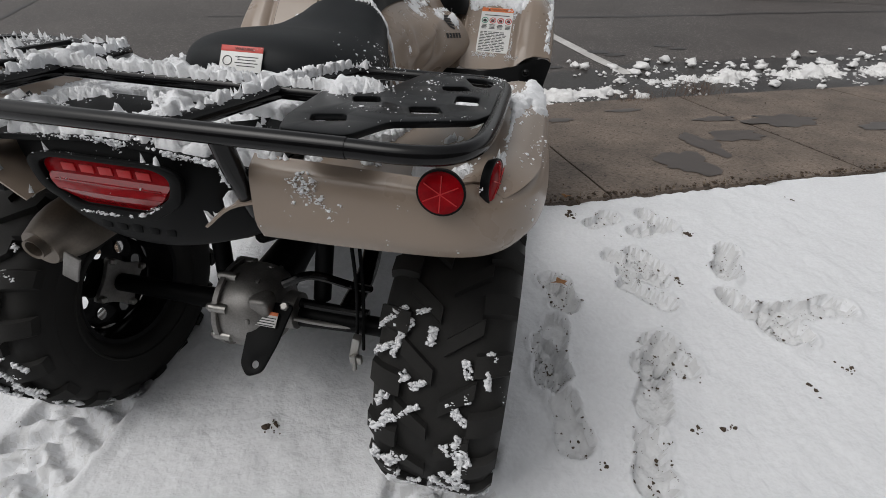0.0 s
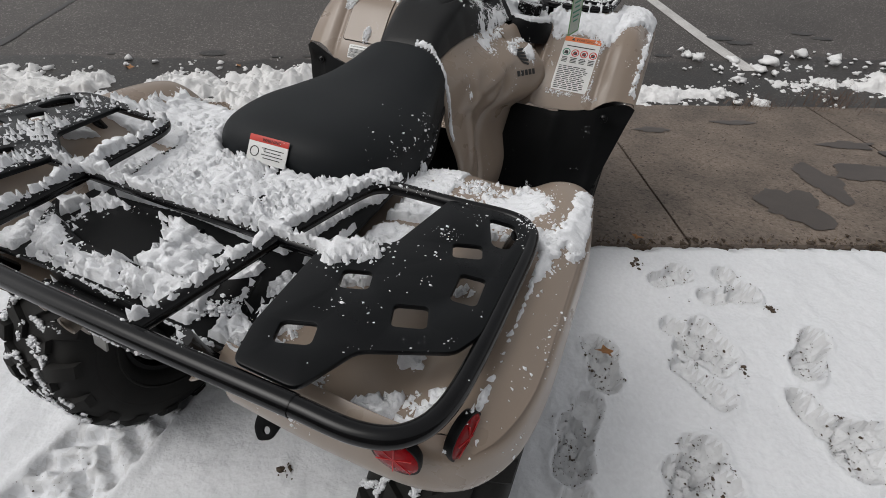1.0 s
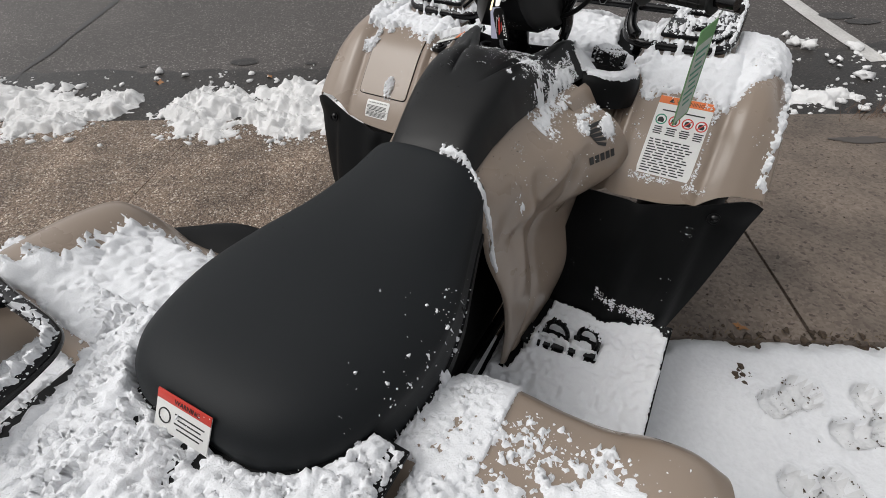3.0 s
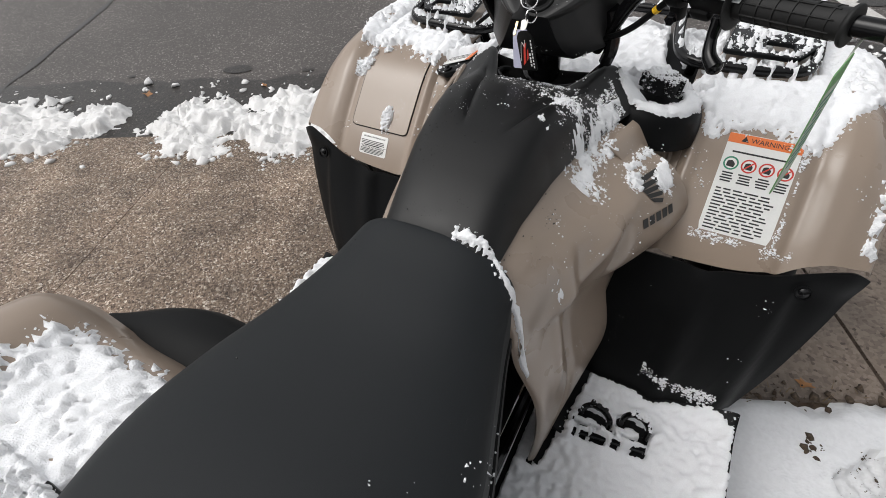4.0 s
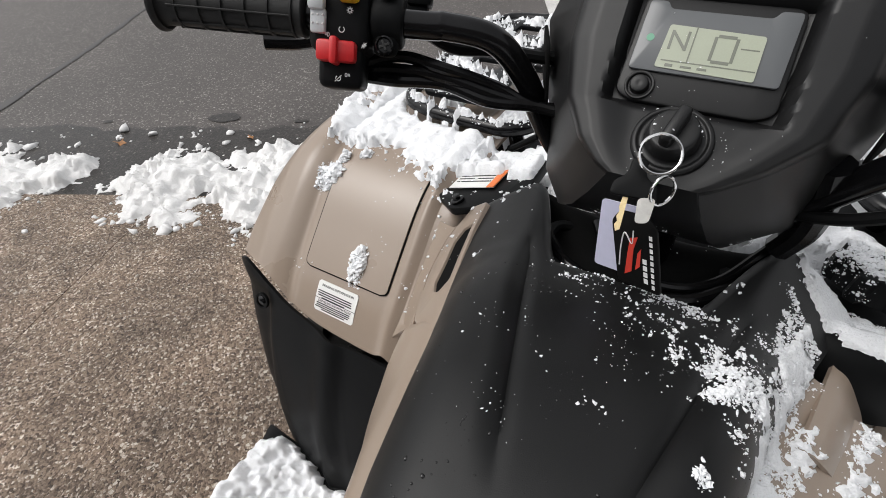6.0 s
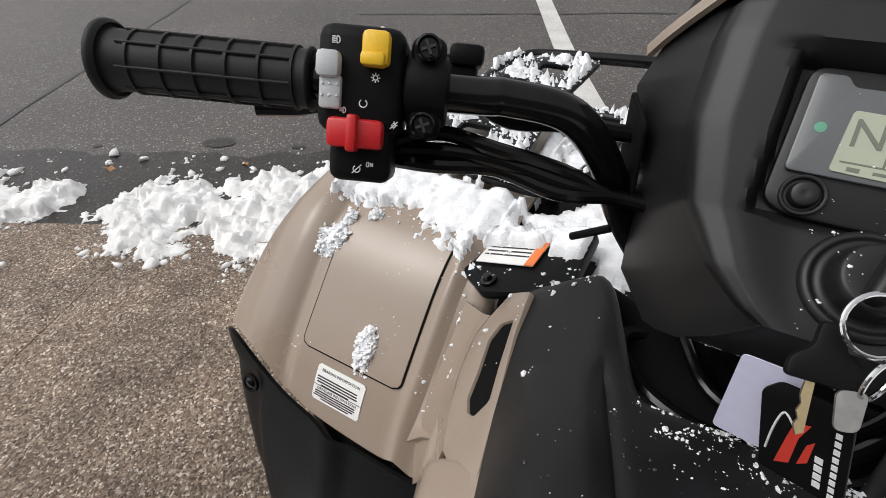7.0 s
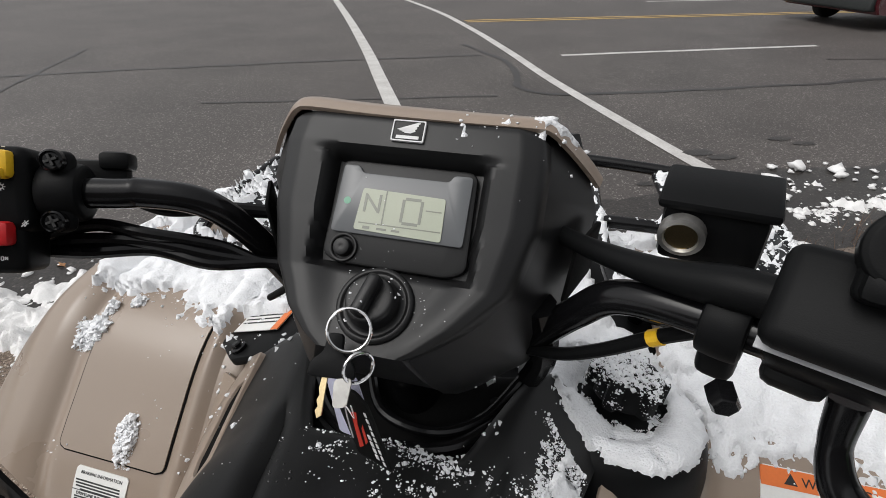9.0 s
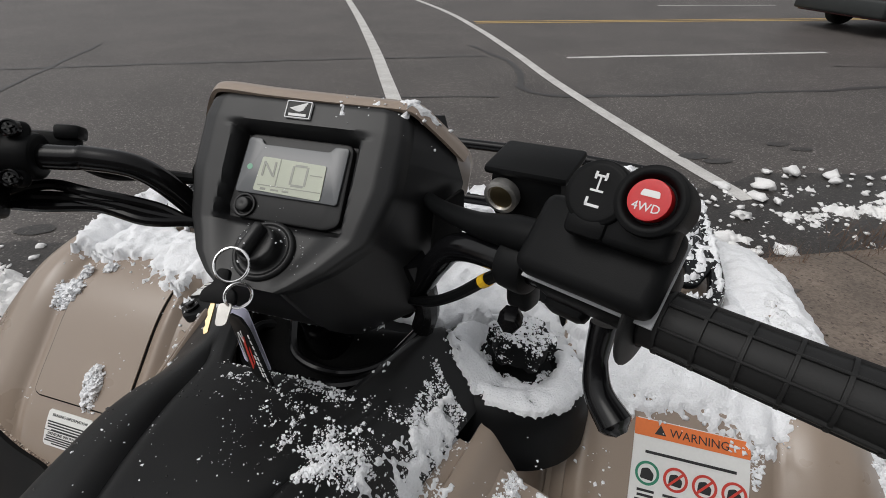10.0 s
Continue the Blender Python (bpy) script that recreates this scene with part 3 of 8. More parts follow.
us = spaced(-400, -1.7, 2.5, 400, 0.0105)
vs = spaced(-600, -1.25, 0.75, 0.75, 0.0105)
V, F = [], []
for u in us:
    for v in vs:
        x, y = xy(u, v)
        lip = 0.05 * nz(u * 5, 0, 3) + 0.02 * nz(u * 22, 0, 6)
        if v > 0.6:
            x, y = xy(u, v + lip * float(smooth01(0.6, 0.75, v)))
        drop = -0.045 * float(smooth01(0.68, 0.755, v)) - 0.12 * float(smooth01(-4, -30, v))
        near = float(smooth01(-1.9, -1.25, v) * smooth01(-2.2, -1.7, u) * smooth01(3.2, 2.5, u))       # prints and ruts lie round the vehicle only
        V.append((x, y, (near * lawn_height(x, y) if near > 0 else 0.0) + 0.02 * (1 - near) * nz(x * 0.9, y * 0.9, 2) * float(smooth01(-30, -4, v)) + drop + 0.006))
for i in range(len(us) - 1):
    for j in range(len(vs) - 1):
        k = i * len(vs) + j
        F.append([k, k + 1, k + len(vs) + 1, k + len(vs)])
lawn = solo("snow_lawn", (V, F), SNOWG, "white snow-covered lawn with boot prints and tyre ruts", "snow", kind="structure", sharp=180)
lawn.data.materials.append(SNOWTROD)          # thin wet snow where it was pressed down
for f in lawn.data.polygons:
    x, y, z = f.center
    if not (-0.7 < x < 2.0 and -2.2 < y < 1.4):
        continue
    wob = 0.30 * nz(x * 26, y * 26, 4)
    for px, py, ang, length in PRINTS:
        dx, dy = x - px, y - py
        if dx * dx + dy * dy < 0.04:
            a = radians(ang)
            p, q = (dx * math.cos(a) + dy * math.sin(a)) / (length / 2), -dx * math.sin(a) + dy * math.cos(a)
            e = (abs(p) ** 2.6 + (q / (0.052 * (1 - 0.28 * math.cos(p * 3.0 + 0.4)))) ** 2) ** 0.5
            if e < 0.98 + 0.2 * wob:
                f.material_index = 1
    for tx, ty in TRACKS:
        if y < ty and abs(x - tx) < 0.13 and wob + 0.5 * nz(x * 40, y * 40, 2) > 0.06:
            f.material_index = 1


def crumbs(places, size, mat, seed=1, flat=0.7, sub=1, rag=0.55):
    """Many small ragged lumps, one mesh."""
    rnd = random.Random(seed)
    bm = bmesh.new()
    bmesh.ops.create_icosphere(bm, subdivisions=sub, radius=1.0)
    bm.verts.index_update()
    base = [v.co.copy() for v in bm.verts]
    faces = [[v.index for v in f.verts] for f in bm.faces]
    bm.free()
    V, F = [], []
    for p in places:
        s = size * (0.30 + 1.2 * rnd.random() ** 3) * (p[3] if len(p) > 3 else 1)
        k, sd = len(V), rnd.random() * 50
        a, b = 0.6 + 0.8 * rnd.random(), 0.6 + 0.8 * rnd.random()
        turn = rnd.random() * 6.28
        ct, st = math.cos(turn), math.sin(turn)
        for c in base:
            r = s * (1 + rag * rnd.uniform(-1, 1)) if sub == 1 else s * (1 + 0.8 * noise.noise(c * 1.4 + Vector((sd, 0, sd))) + 0.7 * noise.noise(c * 3.3 + Vector((0, sd, sd))))
            x, y = c.x * a * r, c.y * b * r
            V.append((p[0] + x * ct - y * st, p[1] + x * st + y * ct, p[2] + c.z * flat * r + s * 0.15))
        F += [[i + k for i in f] for f in faces]
    return V, F


def lumps(x, y, seed):
    """Rounded clumps, 1 at their tops, near 0 in the cracks between them."""
    return max(0.0, 1 - 1.5 * noise.voronoi(Vector((x, y, seed * 3.7)))[0][0] ** 2)


def windrow(u0, u1, v0, v1, high, seed, gap, mat, label, res=0.0125, ragged=0.10):
    """A low ploughed ridge of snow with a ragged outline."""
    us, vs = np.arange(u0, u1, res), np.arange(v0 - 0.25, v1 + 0.25, res)
    H = np.zeros((len(us), len(vs)))
    rnd, loose = random.Random(seed), []
    for i, u in enumerate(us):
        for j, v in enumerate(vs):
            mid, half = (v0 + v1) / 2, (v1 - v0) / 2
            e = 1 - abs(v - mid) / half + 1.0 * nz(u * 2.2, v * 2.6, seed) + 0.45 * nz(u * 9, v * 9, seed + 3) + 0.25 * nz(u * 40, v * 40, seed + 4, 2) - gap
            e -= 1.3 * max(0.0, 1 - (u - u0) / 0.35) ** 1.5 + 1.3 * max(0.0, 1 - (u1 - u) / 0.35) ** 1.5
            if -0.35 < e < 0.35 and u0 + 0.1 < u < u1 - 0.1 and rnd.random() < 0.10:
                loose.append((*xy(u, v), (pave_z(v) if v < 2.4 else road_z(u, v)) + 0.03 * max(0, e), rnd.uniform(0.4, 1.2)))
            H[i, j] = high * (float(smooth01(-0.05, 0.9, e)) ** 0.8) * (0.25 + 0.45 * lumps(u * 6, v * 6, seed) + 0.22 * lumps(u * 15, v * 15, seed + 1) + 0.05 * lumps(u * 38, v * 38, seed + 2) + 0.30 * nz(u * 7, v * 7, seed + 1)) if e > 0 else -1
    V, F, idx = [], [], {}

    def vert(i, j):
        if (i, j) not in idx:
            u, v = us[i], vs[j]
            zg = min(pave_z(v) if v < 2.4 else road_z(u, v), 0)
            idx[i, j] = len(V)
            V.append((*xy(u + 0.012 * nz(u * 31, v * 31, 2), v + 0.012 * nz(u * 31, v * 31, 9)), zg + (H[i, j] if H[i, j] > 0 else -0.015)))
        return idx[i, j]
    for i in range(len(us) - 1):
        for j in range(len(vs) - 1):
            if max(H[i, j], H[i + 1, j], H[i, j + 1], H[i + 1, j + 1]) > 0:
                F.append([vert(i, j), vert(i, j + 1), vert(i + 1, j + 1), vert(i + 1, j)])
    return solo("snow_ridge", join((V, F), crumbs(loose, 0.017, mat, seed)), mat, label, "snow", group="snow ridges", kind="stuff", sharp=180)


windrow(-6.5, -1.95, 2.20, 2.84, 0.11, 3, 0.06, SNOWDIRTY, "ploughed white snow ridge along the gutter")
windrow(-1.90, 0.6, 2.18, 2.84, 0.11, 11, 0.02, SNOWDIRTY, "ploughed white snow ridge along the gutter")
windrow(1.3, 2.75, 2.42, 2.78, 0.06, 17, 0.45, SNOWDIRTY, "thin slushy snow ridge along the gutter")
windrow(2.5, 10.0, 2.42, 3.15, 0.10, 23, 0.82, SNOWDIRTY, "broken lumpy snow ridge along the gutter")
rnd = random.Random(5)
pl = []
for _ in range(170):
    u = rnd.uniform(2.4, 8.5)
    v = rnd.gauss(3.15, 0.2) if rnd.random() < 0.7 else rnd.uniform(2.4, 3.5)
    pl.append((*xy(u, v), road_z(u, max(v, 2.45)) + 0.01))
solo("snow_lumps", crumbs(pl, 0.040, SNOWDIRTY, 4, sub=2, flat=0.6), SNOWDIRTY, "scattered lumps of ploughed snow in the gutter", "snow", kind="stuff", sharp=180)
pl = []
for _ in range(60):
    u, v = rnd.uniform(-4.5, 0), rnd.choice((rnd.gauss(2.98, 0.08), rnd.gauss(2.12, 0.06)))
    pl.append((*xy(u, v), (road_z(u, v) if v > 2.4 else pave_z(v)) + 0.002))
solo("snow_lumps", crumbs(pl, 0.026, SNOWDIRTY, 9), SNOWDIRTY, "scattered small lumps of snow beside the gutter", "snow", kind="stuff", sharp=180)

# plain unseen wall added behind the camera; blocks low sky and deepens the blacks
wall = thing("wall_south", "plain dark unseen wall added behind the lawn to block low sky", "wall", kind="structure")
part("wall_face", moved(block(40.0, 0.3, 6.0, 0.02, 1), Matrix.Translation((*xy(0, -6.5), 2.9)) @ Matrix.Rotation(STREET, 4, "Z")), UNSEEN_WALL, wall)

# ---------------------------------------------------------------- the quad bike
atv = thing("quad_bike", "tan and black quad bike dusted with snow on a snowy lawn", "quad bike")


# wheels
def lug(r, x0, x1, y_half, high, lean, side):
    """One tread block at the top of a tyre of radius r, wrapped round it."""
    V, F = [], []
    n = 5
    for k, (dr, sc) in enumerate(((-0.006, 1.12), (high, 0.86))):
        for i in range(n):
            s = i / (n - 1)
            x = x0 + (x1 - x0) * s
            xm = side * x
            drop = 0.030 * max(0, (abs(x) - 0.075) / 0.05) ** 2
            for j in (-1, 1):
                a = (lean * (s - 0.5) + j * y_half * sc) / r
                rr = r + dr - drop
                V.append((xm, rr * math.sin(a), rr * math.cos(a)))
    for i in range(n - 1):
        a = 2 * i
        F.append([a + 2 * n, a + 2 * n + 1, a + 2 * n + 3, a + 2 * n + 2])
        F.append([a, a + 2 * n, a + 2 * n + 2, a + 2])
        F.append([a + 1, a + 3, a + 2 * n + 3, a + 2 * n + 1])
    F.append([0, 1, 2 * n + 1, 2 * n])
    e = 2 * n - 2
    F.append([e, e + 2 * n, e + 2 * n + 1, e + 1])
    return V, F


def tyre(r, w):
    h = w / 2
    prof = [(-h * 0.72, r * 0.50), (-h * 0.92, r * 0.56), (-h * 1.0, r * 0.70), (-h * 0.98, r * 0.84), (-h * 0.86, r * 0.93), (-h * 0.6, r * 0.968), (0, r * 0.98),
            (h * 0.6, r * 0.968), (h * 0.86, r * 0.93), (h * 0.98, r * 0.84), (h * 1.0, r * 0.70), (h * 0.92, r * 0.56), (h * 0.72, r * 0.50)]
    pieces = [revolve(catmull(prof, 40), 56, ring=True)]
    count = 18
    for i in range(count):
        a = 2 * math.pi * i / count
        for side in (1, -1):
            off = a + (math.pi / count if side < 0 else 0)
            m = Matrix.Rotation(off, 4, "X")
            pieces.append(moved(lug(r * 0.985, 0.008, h * 0.55, 0.016, 0.010, 0.045, side), m))
            pieces.append(moved(lug(r * 0.985, h * 0.50, h * 0.98, 0.021, 0.012, 0.012, side), m @ Matrix.Rotation(0.13, 4, "X")))
    for side in (1, -1):
        for rr in (0.62, 0.78):
            pieces.append(moved(revolve([(-0.0022, r * rr - 0.004), (0.0022, r * rr - 0.002), (0.0022, r * rr + 0.002), (-0.0022, r * rr + 0.004)], 48, ring=True), Matrix.Translation((side * h * 0.985, 0, 0))))
    return join(*pieces)


def wheel(r, w, x, y, z, side, label):
    hub = new("wheel")
    hub.parent = atv
    tagged(hub, label=label)
    base = Matrix.Translation((x, y, z))
    t = part("tyre", moved(tyre(r, w), base), RUBBER, hub, "knobbly black off-road tyre with snow in the tread", sharp=40)
    rim_prof = [(-0.085, r * 0.50), (-0.09, r * 0.535), (-0.082, r * 0.535), (-0.07, r * 0.48), (-0.02, r * 0.44), (0.06, r * 0.46), (0.085, r * 0.50), (0.09, r * 0.535), (0.095, r * 0.535), (0.09, r * 0.47), (0.05, r * 0.42), (-0.03, r * 0.40), (-0.07, r * 0.45)]
    part("rim", moved(revolve(rim_prof, 48, ring=True), base), GLOSS, hub, "black steel rim")
    disc = rounded([(r * 0.42 * math.cos(a) * (1 if i % 2 else 0.94), r * 0.42 * math.sin(a) * (1 if i % 2 else 0.94)) for i, a in enumerate(np.arange(24) * math.pi / 12)], 0.01)
    holes = [rounded([(r * 0.29 * math.cos(a) + 0.020 * math.cos(b), r * 0.29 * math.sin(a) + 0.016 * math.sin(b)) for b in np.arange(6) * math.pi / 3], 0.008) for a in np.arange(8) * math.pi / 4]
    part("wheel_disc", moved(plate(disc, holes, 0.004, 0.001), base @ Matrix.Translation((side * -0.02, 0, 0)) @ Matrix.Rotation(radians(90), 4, "Y")), GLOSS, hub, "black pressed steel wheel centre")
    star = []
    for i in range(8):
        a = i * math.pi / 4
        star.append(((0.088 if i % 2 == 0 else 0.052) * math.cos(a), (0.088 if i % 2 == 0 else 0.052) * math.sin(a)))
    part("hub_flange", moved(plate(rounded(star, 0.02), [[(0.022 * math.cos(a), 0.022 * math.sin(a)) for a in np.arange(16) * math.pi / 8]], 0.012, 0.002),
                             base @ Matrix.Translation((side * -0.045, 0, 0)) @ Matrix.Rotation(radians(90), 4, "Y")), CAST, hub, "grey cast hub flange")
    for i in range(4):
        a = i * math.pi / 2
        part("wheel_stud", moved(revolve([(-0.012, 0.010), (0.010, 0.010), (0.014, 0.006)], 6), base @ Matrix.Translation((side * -0.055, 0.07 * math.cos(a), 0.07 * math.sin(a)))), STEEL, hub)
    return hub


REAR_R, AXLE_Y = 0.312, -0.055
for s in (1, -1):
    wheel(REAR_R, 0.25, s * 0.482, AXLE_Y, REAR_R - 0.02, s, "rear wheel with knobbly black tyre")
    wheel(0.305, 0.21, s * 0.47, 1.30, 0.300, s, "front wheel with knobbly black tyre")

# rear axle, differential and running gear
AXZ = REAR_R - 0.02
for s in (1, -1):
    part("axle_tube", tube([(s * 0.05, AXLE_Y, AXZ), (s * 0.25, AXLE_Y, AXZ), (s * 0.44, AXLE_Y, AXZ)], [0.034, 0.024, 0.024], 16), BLACK, atv)
D = Matrix.Translation((-0.02, AXLE_Y - 0.01, AXZ + 0.02))
diff = part("differential", moved(join(revolve(catmull([(-0.075, 0.03), (-0.07, 0.07), (-0.045, 0.098), (0.0, 0.104), (0.04, 0.096), (0.07, 0.07), (0.085, 0.035)], 24), 40),
            revolve([(-0.056, 0.108), (-0.044, 0.108), (-0.044, 0.09), (-0.056, 0.09)], 40, ring=True), block(0.05, 0.05, 0.05, 0.012, 3, Matrix.Translation((0.05, -0.05, 0.06))), revolve([(0.06, 0.05), (0.11, 0.045)], 24)), D), CAST, atv, "grey cast aluminium gear case")
for a in (0.2, 0.7, 1.2, 1.7, 2.2, 2.7):
    part("case_rib", moved(block(0.010, 0.014, 0.206, 0.003, m=Matrix.Translation((0.03, 0, 0)) @ Matrix.Rotation(a, 4, "X")), D), CAST, diff)
for i in range(8):
    a = i * math.pi / 4 + 0.2
    part("case_bolt", moved(join(revolve([(-0.03, 0.012), (0.012, 0.012), (0.014, 0.010)], 12), revolve([(0.012, 0.008), (0.020, 0.008)], 6)), D @ Matrix.Translation((-0.05, 0.100 * math.cos(a), 0.100 * math.sin(a))) @ Matrix.Rotation(radians(180), 4, "Z")), STEEL, diff)
part("gear_neck", tube([(-0.02, 0.02, AXZ + 0.03), (-0.02, 0.2, AXZ + 0.04), (0, 0.45, AXZ + 0.06)], [0.06, 0.05, 0.05], 16), BLACK, atv)
part("swingarm", tube([(0.20, AXLE_Y + 0.03, AXZ + 0.01), (0.20, 0.15, AXZ + 0.03), (0.13, 0.45, AXZ + 0.05)], 0.026, 12), GLOSS, atv)
part("brake_rod", tube([(0.06, -0.10, AXZ + 0.03), (0.15, -0.085, AXZ + 0.01), (0.25, -0.07, AXZ)], 0.006, 8), STEEL, atv)
part("cross_tube", tube([(0.03, -0.06, AXZ + 0.045), (0.14, -0.05, AXZ + 0.03), (0.26, -0.045, AXZ + 0.025)], 0.013, 10), GLOSS, atv)
for x, y0, y1, z0, z1 in ((0.245, -0.10, -0.20, 0.26, 0.60), (0.256, -0.09, -0.18, 0.24, 0.62)):
    part("brake_cable", tube([(x, y0, z0), (x + 0.006, y0 + 0.02, (z0 + z1) / 2), (x - 0.01, y1 + 0.15, z1)], 0.0045, 8), BLACK, atv)
arm = join(block(0.020, 0.020, 0.07, 0.004, m=pose(0.250, -0.12, 0.285, 0, 12, 0)), block(0.030, 0.014, 0.024, 0.003, m=pose(0.252, -0.13, 0.25)), tube([(0.25, -0.135, 0.27), (0.25, -0.14, 0.225)], 0.006, 8))
part("brake_arm", arm, STEEL, atv, "zinc brake arm and adjuster")
hitch = part("hitch_plate", moved(plate(rounded([(-0.045, 0.06), (0.055, 0.06), (0.04, -0.03), (0.02, -0.10), (-0.012, -0.115), (-0.035, -0.09), (-0.04, -0.02)], 0.012), [[(0.009 * math.cos(a), -0.085 + 0.009 * math.sin(a)) for a in np.arange(14) * math.pi / 7]], 0.008, 0.002),
             pose(0.045, -0.145, 0.325, 38, 0, 0)), BLACK, atv, "black steel hitch plate")
part("hitch_label", block(0.052, 0.034, 0.0012, 0.0003, m=pose(0.048, -0.1405, 0.3490, 38, 0, 0)), WHITE, hitch, "white printed sticker")
part("label_band", block(0.052, 0.008, 0.0012, 0.0003, m=pose(0.048, -0.1305, 0.3585, 38, 0, 0)), ORANGE, hitch)
for k in range(4):
    part("print_line", block(0.046 - 0.006 * (k % 2), 0.0022, 0.0012, 0, m=pose(0.048, -0.1385 - 0.0047 * k, 0.3520 - 0.0037 * k, 38, 0, 0)), INK, hitch)
for x in (0.015, 0.08):
    part("hitch_bolt", moved(revolve([(0, 0.011), (0.008, 0.011), (0.011, 0.008)], 6, "z"), pose(x, -0.105, 0.362, 38, 0, 0)), STEEL, hitch)
part("muffler", tube([(-0.262, -0.285, 0.605), (-0.258, -0.22, 0.608), (-0.25, -0.05, 0.61), (-0.23, 0.15, 0.60)], [0.036, 0.055, 0.060, 0.05], 28), MUFFLER, atv, "scuffed steel exhaust muffler")
part("tailpipe", revolve([(-0.302, 0.020), (-0.27, 0.020), (-0.27, 0.016), (-0.300, 0.016)], 24, "y", ring=True), MUFFLER, atv).location = (-0.255, 0, 0.615)
part("muffler_bracket", block(0.03, 0.006, 0.07, 0.002, m=pose(-0.215, -0.285, 0.57, 0, 30, 0)), CAST, atv)
for s in (1, -1):
    part("shock_absorber", tube([(s * 0.13, -0.02, AXZ + 0.03), (s * 0.15, 0.06, 0.62)], 0.022, 12), BLACK, atv)
    part("frame_tube", tube([(s * 0.15, -0.22, 0.66), (s * 0.15, 0.0, 0.55), (s * 0.14, 0.3, 0.40), (s * 0.14, 0.8, 0.30)], 0.014, 10), GLOSS, atv)
    part("frame_strut", tube([(s * 0.17, -0.20, 0.72), (s * 0.20, -0.02, 0.52), (s * 0.22, 0.12, 0.40)], 0.012, 10), GLOSS, atv)
part("carrier_loop", tube([(0.10, -0.12, 0.45), (0.16, -0.10, 0.47), (0.23, -0.06, 0.42), (0.25, 0.0, 0.36)], 0.010, 10), GLOSS, atv)
part("engine_block", block(0.24, 0.50, 0.30, 0.03, 3, pose(0, 0.55, 0.42)), DARKVOID, atv)
part("under_liner", block(0.42, 0.42, 0.05, 0.02, 2, pose(0, -0.02, 0.70)), DARKVOID, atv)


# rear fenders: a deck and a skirt that turns the corner
def rack_z(y):
    return 0.872 - 0.125 * y


DECK = [(0.15, 0.725), (0.205, 0.768), (0.29, 0.785), (0.40, 0.785), (0.465, 0.795), (0.515, 0.826), (0.56, 0.833), (0.598, 0.815)]


def rear_fender(s):
    rows = []
    for y, dz, k in ((0.350, -0.115, 0.96), (0.330, -0.065, 0.975), (0.295, -0.036, 0.985), (0.19, -0.016, 1.0), (0.0, 0.0, 1.0), (-0.15, 0.014, 1.0), (-0.25, 0.024, 0.992), (-0.305, 0.03, 0.965), (-0.335, 0.028, 0.93)):
        rows.append([(x * k if x > 0.3 else x, y + (0.03 if x > 0.55 and y < -0.2 else 0) - (0.02 if x < 0.25 and y > 0.2 else 0), z + dz) for x, z in DECK])
    deck = patch(rows, 46, 34)
    path = np.array([(0.235, -0.338), (0.40, -0.345), (0.525, -0.335), (0.585, -0.285), (0.610, -0.19), (0.614, 0.0), (0.612, 0.15), (0.598, 0.325)])
    top = np.array([0.868, 0.868, 0.862, 0.848, 0.838, 0.820, 0.805, 0.755])
    bot = np.array([0.752, 0.762, 0.766, 0.766, 0.760, 0.745, 0.725, 0.680])
    nrm = np.array([(0, -1), (0, -1), (0.35, -0.94), (0.8, -0.6), (1, -0.1), (1, 0), (1, 0), (1, 0.1)])
    cols = []
    for f, out in ((0.0, -0.028), (0.12, -0.008), (0.4, 0.0), (0.75, 0.004), (1.0, -0.006)):
        cols.append([(p[0] + n[0] * out, p[1] + n[1] * out, a + (b - a) * f) for p, n, a, b in zip(path, nrm, top, bot)])
    skirt = patch(np.array(cols).transpose(1, 0, 2), 60, 16)
    vf = join(shell(deck, 0.004), shell(skirt, 0.004))
    return vf if s > 0 else mirrored(vf)


fender_r = part("rear_fender", rear_fender(1), TAN, atv, "glossy tan moulded rear fender with snow patches", sharp=50)
fender_l = part("rear_fender", rear_fender(-1), TAN, atv, "glossy tan moulded rear fender with snow patches", sharp=50)
for s, f in ((1, fender_r), (-1, fender_l)):
    liner = patch([[(s * 0.595, y, 0.745 - 0.08 * max(y, 0)), (s * 0.60, y, 0.70 - 0.14 * max(y, 0)), (s * 0.585, y, 0.66 - 0.25 * max(y, 0))] for y in (-0.12, 0.05, 0.2, 0.30)], 20, 8)
    part("fender_trim", shell(liner, 0.005), BLACK, f, "black plastic fender trim")
    rear = patch([[(s * 0.16, 0.30, 0.73), (s * 0.38, 0.31, 0.73), (s * 0.60, 0.30, 0.72)], [(s * 0.16, 0.33, 0.55), (s * 0.38, 0.34, 0.55), (s * 0.58, 0.33, 0.55)], [(s * 0.16, 0.35, 0.34), (s * 0.36, 0.36, 0.34), (s * 0.54, 0.35, 0.34)]], 14, 14) if s > 0 else patch([[(s * 0.15, 0.30, 0.685), (s * 0.38, 0.320, 0.675), (s * 0.575, 0.275, 0.66)], [(s * 0.15, 0.385, 0.705), (s * 0.38, 0.400, 0.695), (s * 0.56, 0.350, 0.67)], [(s * 0.15, 0.445, 0.675), (s * 0.38, 0.445, 0.660), (s * 0.55, 0.375, 0.63)], [(s * 0.16, 0.40, 0.52), (s * 0.38, 0.34, 0.55), (s * 0.58, 0.33, 0.55)], [(s * 0.16, 0.35, 0.34), (s * 0.36, 0.36, 0.34), (s * 0.54, 0.35, 0.34)]], 14, 14)
    part("inner_guard", shell(rear, 0.006), BLACK, f, "black plastic inner guard")


